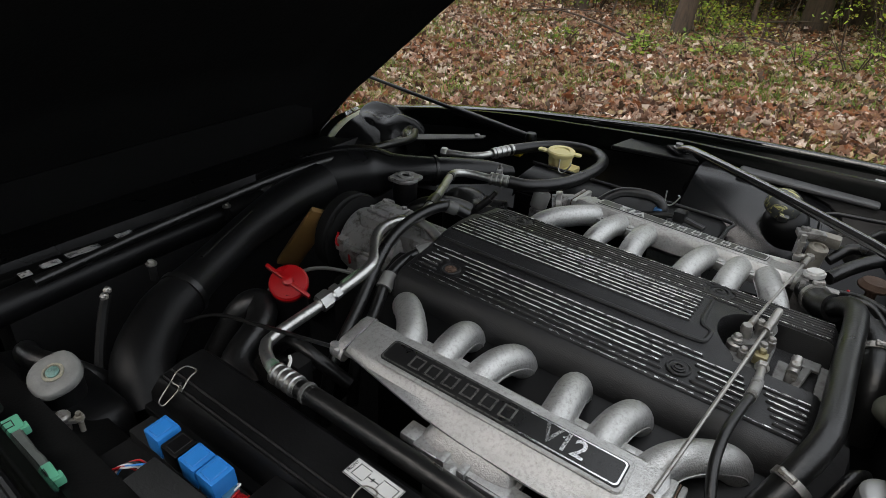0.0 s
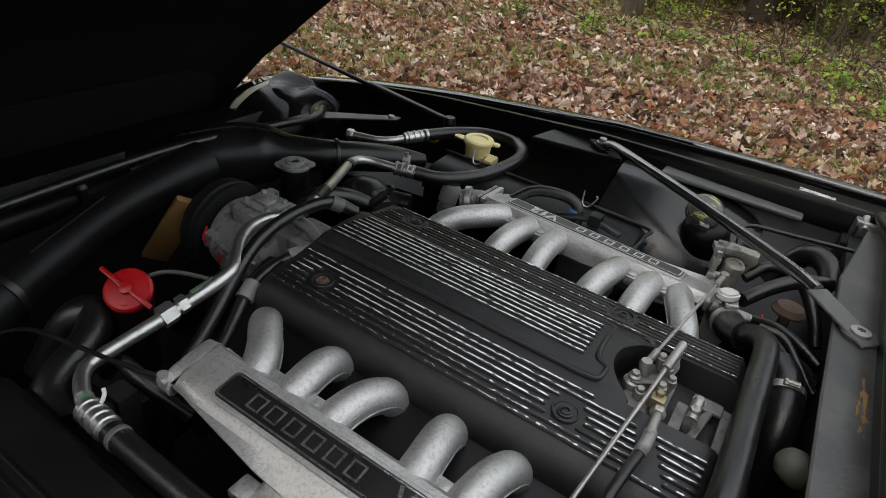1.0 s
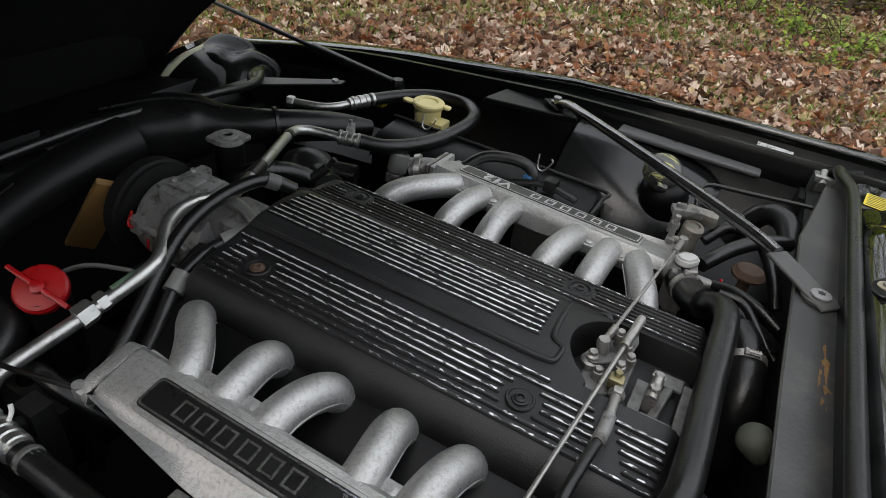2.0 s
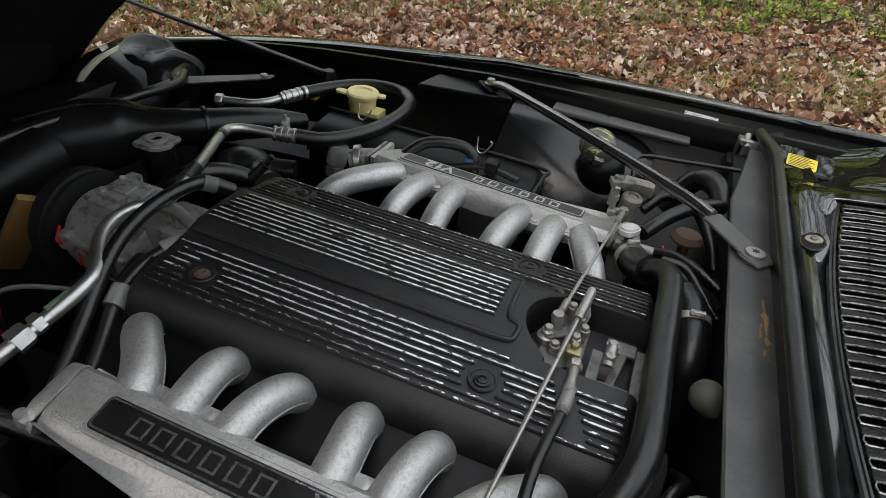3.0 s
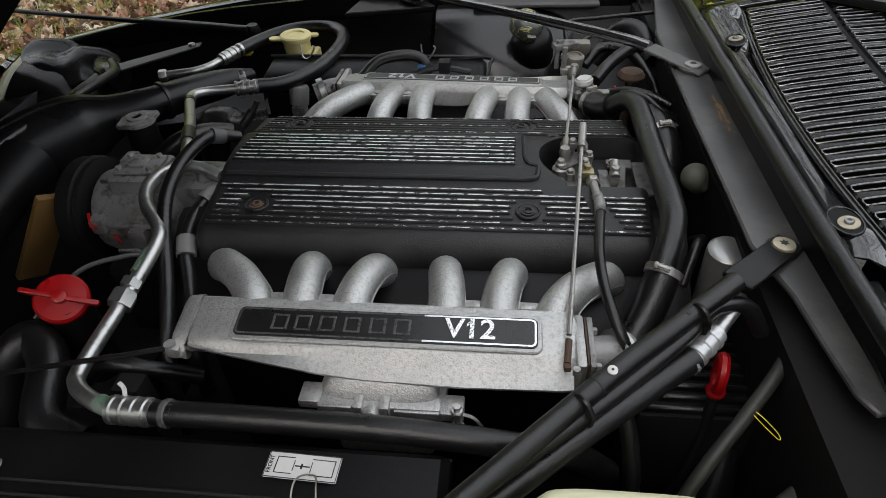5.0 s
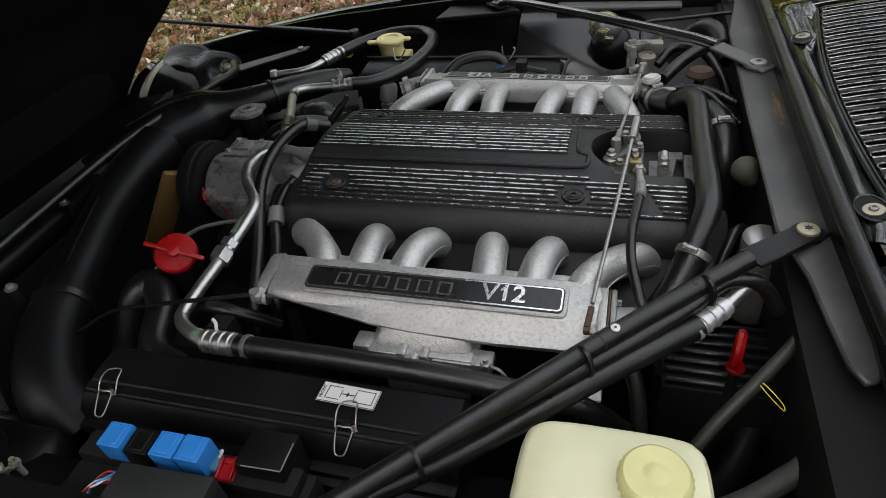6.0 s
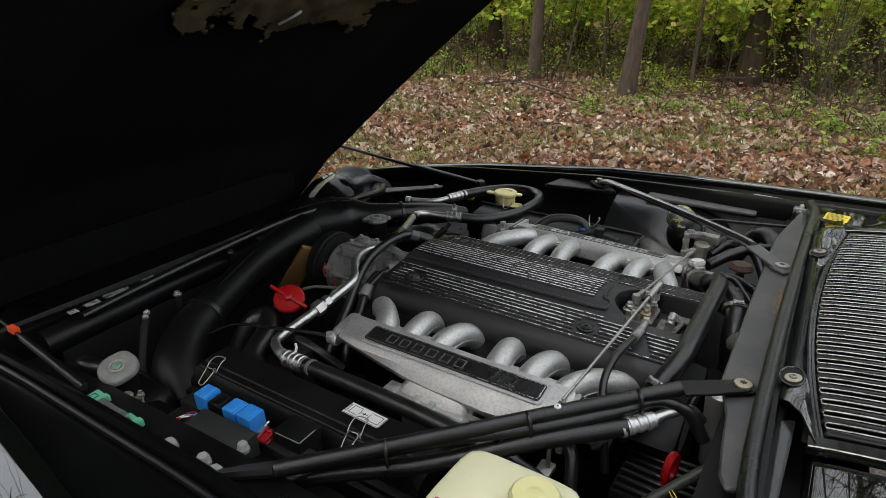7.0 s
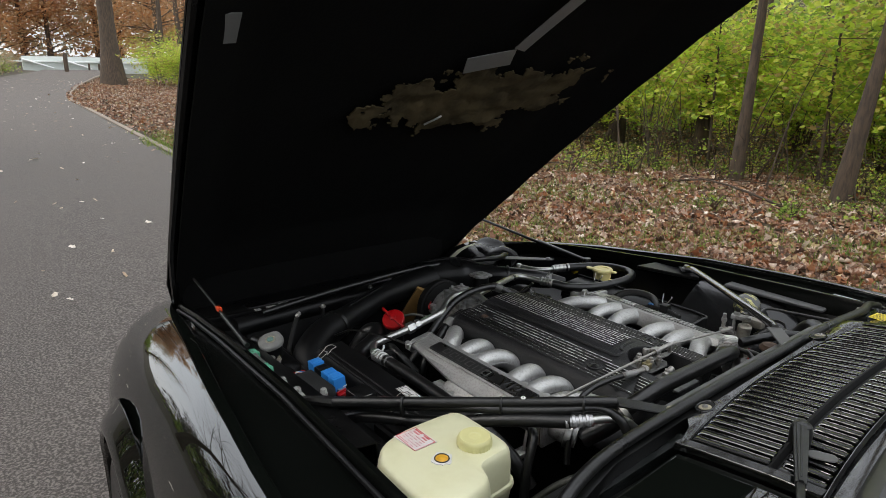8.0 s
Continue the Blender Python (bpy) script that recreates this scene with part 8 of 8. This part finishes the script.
part("edge_line", join(rod((-0.0630, -0.521, 0.8405), (-0.0640, -0.492, 0.8405), 0.0009, 6), rod((-0.0630, -0.522, 0.8405), (-0.104, -0.5235, 0.8405), 0.0007, 6)), M_GREYP, bb, "pale edge line")
solo("fuse_box", turned(box(-0.05, 0.05, -0.028, 0.028, -0.06, 0.012, 0.003), Matrix.Translation((-0.165, -0.572, 0.836)) @ pose(0, 0, 0, 3, 0, 2)), mat("worn_grey_black_plastic", (0.014, 0.0145, 0.0145), 0.5, 0, 30, 0.2, 0.2, 300), "black fuse box lid beside the relays", "fuse box")
wr = thing("wire_bundle", "cut red, white and blue wire ends", "wires")
for k in range(6):
    part("wire", tube([(-0.245, -0.590 + 0.002 * k, 0.82), (-0.246 + 0.001 * k, -0.584 + 0.003 * k, 0.834), (-0.236 + 0.002 * k, -0.570 + 0.004 * (k % 4), 0.840 + 0.001 * k), (-0.222 + 0.003 * (k % 3), -0.563 + 0.0035 * k, 0.838)], 0.0011, 6, 4), (M_RED, M_WHITE, M_INK, M_RED, M_WHITE, M_BLUE)[k], wr)
for x, y, z, r0 in ((-0.172, -0.628, 0.861, 0.0078), (-0.111, -0.626, 0.866, 0.0076), (-0.080, -0.634, 0.868, 0.0096), (-0.105, -0.575, 0.850, 0.0066)):
    b_ = thing("flange_bolt", "dull zinc hex flange bolt on the bay edge", "bolt", "bay edge bolts")
    part("washer", lathe([(r0 * 1.25, -0.002), (r0 * 1.25, 0.002)], 18, Matrix.Translation((x, y, z))), M_ALUD, b_)
    part("head", hexhead(r0, 0.010, Matrix.Translation((x, y, z + 0.001))), mat("dull_zinc", (0.42, 0.42, 0.40), 0.5, 0.5, 60, 0.15, 0.1), b_)
shelf_rows = [[skew(x, y, rail_z(x) + dz) for x in np.linspace(-0.62, 0.12, 12)] for y, dz in ((-0.655, -0.020), (-0.60, -0.028), (-0.595, -0.06), (-0.55, -0.075), (-0.545, -0.16))]
part("bay_shelf", thick(sheet_bm(shelf_rows), 0.003), M_BODY, car, "black shelf along the near rail")
ct = thing("coolant_tank", "black coolant tank with grey two-eared pressure cap", "coolant tank")
part("tank", join(box(-0.51, -0.36, -0.61, -0.49, 0.62, 0.792, 0.03, 3), rod((-0.436, -0.541, 0.78), (-0.436, -0.541, 0.822), 0.026, 20)), M_DUCT, ct)
m = Matrix.Translation((-0.424, -0.546, 0.834)) @ pose(0, 0, 0, 16, 12, 0) @ pose(0, 0, 0, 0, 0, 128)
lobed = []
for k in range(56):
    a = 2 * math.pi * k / 56
    rr = 0.0288 + 0.0040 * abs(math.cos(a)) ** 10 - 0.0012 * math.cos(2 * a)
    lobed.append((rr * math.cos(a), rr * math.sin(a)))
part("cap", rings_bm([[tuple(m @ Vector((x * k, y * k, z))) for x, y in lobed] for k, z in ((0.94, -0.004), (1.0, -0.002), (1.01, 0.003), (0.97, 0.0065), (0.90, 0.0080), (0.55, 0.0088), (0.42, 0.0082), (0.36, 0.0078))]), mat("dull_grey_cap", (0.20, 0.20, 0.19), 0.6, 0.2, 40, 0.2, 0.3, 150, second=(0.13, 0.13, 0.125), amount=0.42, edge=0.3, sscale=30), ct, "dull grey cast cap")
part("crust_ring", lathe([(0.0125, 0.0070), (0.0122, 0.0096), (0.0095, 0.0104), (0.0085, 0.0085)], 28, m), mat("cream_crust", (0.30, 0.28, 0.20), 0.7, 0, 90, 0.3, 0.4, 300, second=(0.17, 0.17, 0.15), amount=0.45, edge=0.2, sscale=150), ct, "cream crust round the rivet")
part("boss", lathe([(0.0075, 0.0075), (0.0075, 0.0105), (0.005, 0.0118), (0.001, 0.0122)], 16, m), mat("verdigris_rivet", (0.13, 0.24, 0.21), 0.5, 0.2, 200, 0.5, 0.2, second=(0.07, 0.12, 0.11), amount=0.45, edge=0.2, sscale=220), ct, "greenish centre rivet")
vb = thing("bleed_valve", "small brass-grey bleed fitting by the coolant tank", "valve")
part("body", join(rod((-0.372, -0.568, 0.79), (-0.372, -0.568, 0.818), 0.0065), lathe([(0.0085, -0.002), (0.009, 0.002), (0.007, 0.005), (0.002, 0.006)], 14, Matrix.Translation((-0.372, -0.568, 0.818))), rod((-0.368, -0.566, 0.812), (-0.352, -0.556, 0.818), 0.0035)), M_STEELD, vb)
part("nipple", join(hexhead(0.0055, 0.006, Matrix.Translation((-0.355, -0.557, 0.818))), rod((-0.355, -0.557, 0.80), (-0.355, -0.557, 0.828), 0.003)), M_TAN, vb, "tan-stained bleed nipple")
gs_ = thing("cable_strip", "grey-green strip with two green plastic clips on the bay edge", "strip")
sm0 = Matrix.Translation((-0.306, -0.6245, 0.853)) @ pose(0, 0, 0, 4, -4, -6)
part("strip", turned(prism([(-0.050, -0.0085), (0.050, -0.0085), (0.054, -0.004), (0.050, 0.0105), (0.020, 0.0115), (0.006, 0.0095), (-0.046, 0.0085)], -0.002, 0.006, 0.0015), sm0), mat("grey_green_plastic", (0.085, 0.095, 0.085), 0.5, 0, 30, 0.25, 0.2, 120, second=(0.045, 0.05, 0.045), amount=0.4, edge=0.3, sscale=25), gs_, "weathered grey-green cover")
for x in (-0.050, 0.046):
    cl = part("clip", turned(join(box(x - 0.013, x + 0.013, -0.0115, 0.0125, -0.004, 0.0075, 0.002), box(x - 0.015, x - 0.006, -0.0135, -0.006, -0.004, 0.006, 0.0015), box(x + 0.004, x + 0.015, 0.006, 0.0155, -0.004, 0.006, 0.0015)), sm0), M_GREEN, gs_)
    part("window", turned(join(*[box(*c, 0.0072, 0.0082, 0) for c in ((x - 0.006, x + 0.006, -0.0052, -0.0042), (x - 0.006, x + 0.006, 0.0042, 0.0052), (x - 0.006, x - 0.005, -0.0041, 0.0041), (x + 0.005, x + 0.006, -0.0041, 0.0041))]), sm0), M_INK, cl)
ns = thing("gas_strut", "black near-side bonnet strut with an orange tag", "strut")
S0, S1 = Vector((-0.38, -0.618, 0.862)), Vector((-0.90, -0.575, 0.868))
part("rod", rod(S0, S1, 0.0032), M_BODY, ns)
part("tube", rod(S0, S0.lerp(S1, 0.40), 0.0058), M_RUBBER, ns)
part("tag", join(turned(box(-0.011, 0.011, -0.0055, 0.0055, -0.0055, 0.0055, 0.002), Matrix.Translation((-0.62, -0.598, 0.868)))), mat("orange_tag", (0.62, 0.06, 0.015), 0.4), ns, "orange plastic tag")

# radiator and front clutter
rad = thing("radiator", "black radiator and shroud at the bay's front", "radiator")
part("core", box(-0.80, -0.72, -0.50, 0.50, 0.40, 0.745, 0.01), M_DARK, rad)
part("top_tank", tube([(-0.74, -0.52, 0.755), (-0.74, -0.2, 0.765), (-0.74, 0.2, 0.765), (-0.74, 0.52, 0.755)], 0.028, 14, 4), M_DUCT, rad)
hose([(-0.715, -0.45, 0.792), (-0.70, -0.30, 0.812), (-0.684, -0.16, 0.828), (-0.66, 0.05, 0.846), (-0.635, 0.26, 0.842), (-0.64, 0.38, 0.828), (-0.69, 0.46, 0.815)], 0.009, "long black rubber strip along the radiator top", "front_strip", M_RUBBER, "strip")
fs = thing("front_crossbar", "thin black bar with worn silver foil labels", "bar")
part("bar", turned(box(-0.30, 0.30, -0.012, 0.012, -0.008, 0.008, 0.003), Matrix.Translation((-0.772, -0.29, 0.776)) @ pose(0, 0, 0, 0, 0, 87)), M_BODY, fs)
for y, ln in ((-0.445, 0.018), (-0.405, 0.03), (-0.35, 0.055), (-0.275, 0.03)):
    part("foil_label", turned(box(-ln / 2, ln / 2, -0.009, 0.009, 0.008, 0.0092, 0.0003, 1), Matrix.Translation((-0.770 - 0.05 * (y + 0.29), y, 0.777)) @ pose(0, 0, 0, 0, 0, 87)), M_GREYLAB, fs)
bh = hose([(-0.535, -0.425, 0.836), (-0.528, -0.44, 0.81), (-0.50, -0.47, 0.76), (-0.44, -0.50, 0.73), (-0.38, -0.51, 0.72)], 0.007, "thin black hose from the radiator bracket", material=M_DARK, n=8)
for x, y, z in ((-0.545, -0.418, 0.838), (-0.53, -0.43, 0.840)):
    part("clip", join(lathe([(0.0055, -0.004), (0.006, 0), (0.003, 0.004)], 10, Matrix.Translation((x, y, z))), rod((x, y, z), (x + 0.010, y - 0.002, z + 0.002), 0.0018, 6)), M_STEELD, bh)
for x, y, z in ((-0.583, -0.33, 0.826), (-0.56, -0.30, 0.80), (-0.71, -0.10, 0.80)):
    b_ = thing("flange_bolt", "dull steel bolt on the radiator mount", "bolt", "radiator bolts")
    part("head", join(lathe([(0.0085, -0.003), (0.0085, 0.0)], 14, Matrix.Translation((x, y, z))), hexhead(0.0055, 0.005, Matrix.Translation((x, y, z)))), M_STEELD, b_)
    part("shank", rod((x, y, z - 0.03), (x, y, z - 0.003), 0.006), M_DARK, b_)
hose([(-0.62, -0.50, 0.70), (-0.60, -0.52, 0.76), (-0.54, -0.53, 0.785), (-0.49, -0.50, 0.77), (-0.47, -0.46, 0.72)], 0.016, "black hose loop beside the coolant tank")
hose([(-0.44, -0.33, 0.72), (-0.42, -0.29, 0.79), (-0.40, -0.27, 0.80), (-0.37, -0.30, 0.79), (-0.345, -0.36, 0.775), (-0.30, -0.375, 0.76)], 0.022, "thick black coolant hose below the red cap")
hose([(-0.36, -0.29, 0.74), (-0.30, -0.30, 0.80), (-0.25, -0.30, 0.795), (-0.21, -0.28, 0.76)], 0.010, "black hose beneath the bare pipe")
lever = thing("fuel_filter_bracket", "small black bracket with a bright bolt", "bracket")
part("bracket", join(box(-0.265, -0.235, -0.345, -0.32, 0.70, 0.815, 0.004), rod((-0.25, -0.345, 0.80), (-0.25, -0.36, 0.805), 0.008)), M_DARK, lever)

# far front corner: headlamp bowl, bracket strip
def lumpy(bm, amount, scale):
    for v in bm.verts:
        v.co += Vector((0, 0, amount)) * noise.noise(v.co * scale) + Vector((amount, 0, 0)) * noise.noise(v.co * scale + Vector((5, 0, 0)))
    return bm


bowl = thing("headlamp_pod", "round headlamp pod rim with pale lens edge in the far corner", "headlamp")
rim = [(-1.045, 0.735, 0.735), (-1.02, 0.66, 0.758), (-0.985, 0.575, 0.770), (-0.965, 0.50, 0.768), (-0.955, 0.44, 0.745), (-0.95, 0.395, 0.705), (-0.948, 0.375, 0.65), (-0.948, 0.37, 0.58)]
smooth = curve_through(rim, 5)
part("rim", thick(sheet_bm([[(p[0] + dx, p[1] + 0.3 * dn, p[2] + dn) for p in smooth] for dx, dn in ((-0.075, -0.030), (-0.06, -0.006), (-0.045, 0.0), (-0.03, -0.004))]), 0.003), M_PAINT, bowl, "black-green lamp rim")
part("lens_edge", thick(sheet_bm([[(p[0] + dx, p[1] + 0.3 * dn, p[2] + dn) for p in smooth] for dx, dn in ((-0.024, -0.004), (-0.016, -0.003), (-0.008, -0.009))]), 0.003), mat("pale_lamp_edge", (0.42, 0.42, 0.30), 0.35, 0, 30, 0.3, 0.1), bowl, "pale yellowed lens edge")
part("shell", thick(sheet_bm([[(p[0] + dx, 0.57 + (p[1] - 0.57) * k, 0.60 + (p[2] - 0.60) * k) for p in smooth] for dx, k in ((-0.002, 0.985), (0.03, 0.96), (0.09, 0.85), (0.13, 0.7), (0.16, 0.45))]), 0.003), M_LAMP, bowl, "dusty black moulded lamp shell")
part("step", join(lumpy(turned(lathe([(0.092 * math.cos(q), -0.050 + 0.060 * math.sin(q) ** 0.8) for q in np.linspace(0, 1.56, 16)], 36), Matrix.Translation((-0.900, 0.600, 0.764)) @ pose(0, 0, 0, 8, 10, -25) @ Matrix.Diagonal((1.35, 1.05, 0.55, 1))), 0.022, 15), tube([(-0.80, 0.58, 0.75), (-0.74, 0.50, 0.775), (-0.68, 0.45, 0.785)], 0.025, 12, 4)), M_LAMP, bowl)
bs = solo("corner_bracket", turned(prism([(-0.10, -0.02), (0.09, -0.004), (0.10, 0.012), (0.08, 0.02), (-0.10, 0.022)], 0, 0.004, 0.001), Matrix.Translation((-0.60, 0.475, 0.815)) @ pose(0, 0, 0, 0, -2, 38)), mat("worn_black_bracket", (0.03, 0.03, 0.03), 0.4, 0.4, 20, 0.3, 0.1), "black sheet-metal bracket arm in the far corner", "bracket")
part("bolt", hexhead(0.008, 0.006, Matrix.Translation((-0.545, 0.53, 0.82))), M_ALUD, bs)
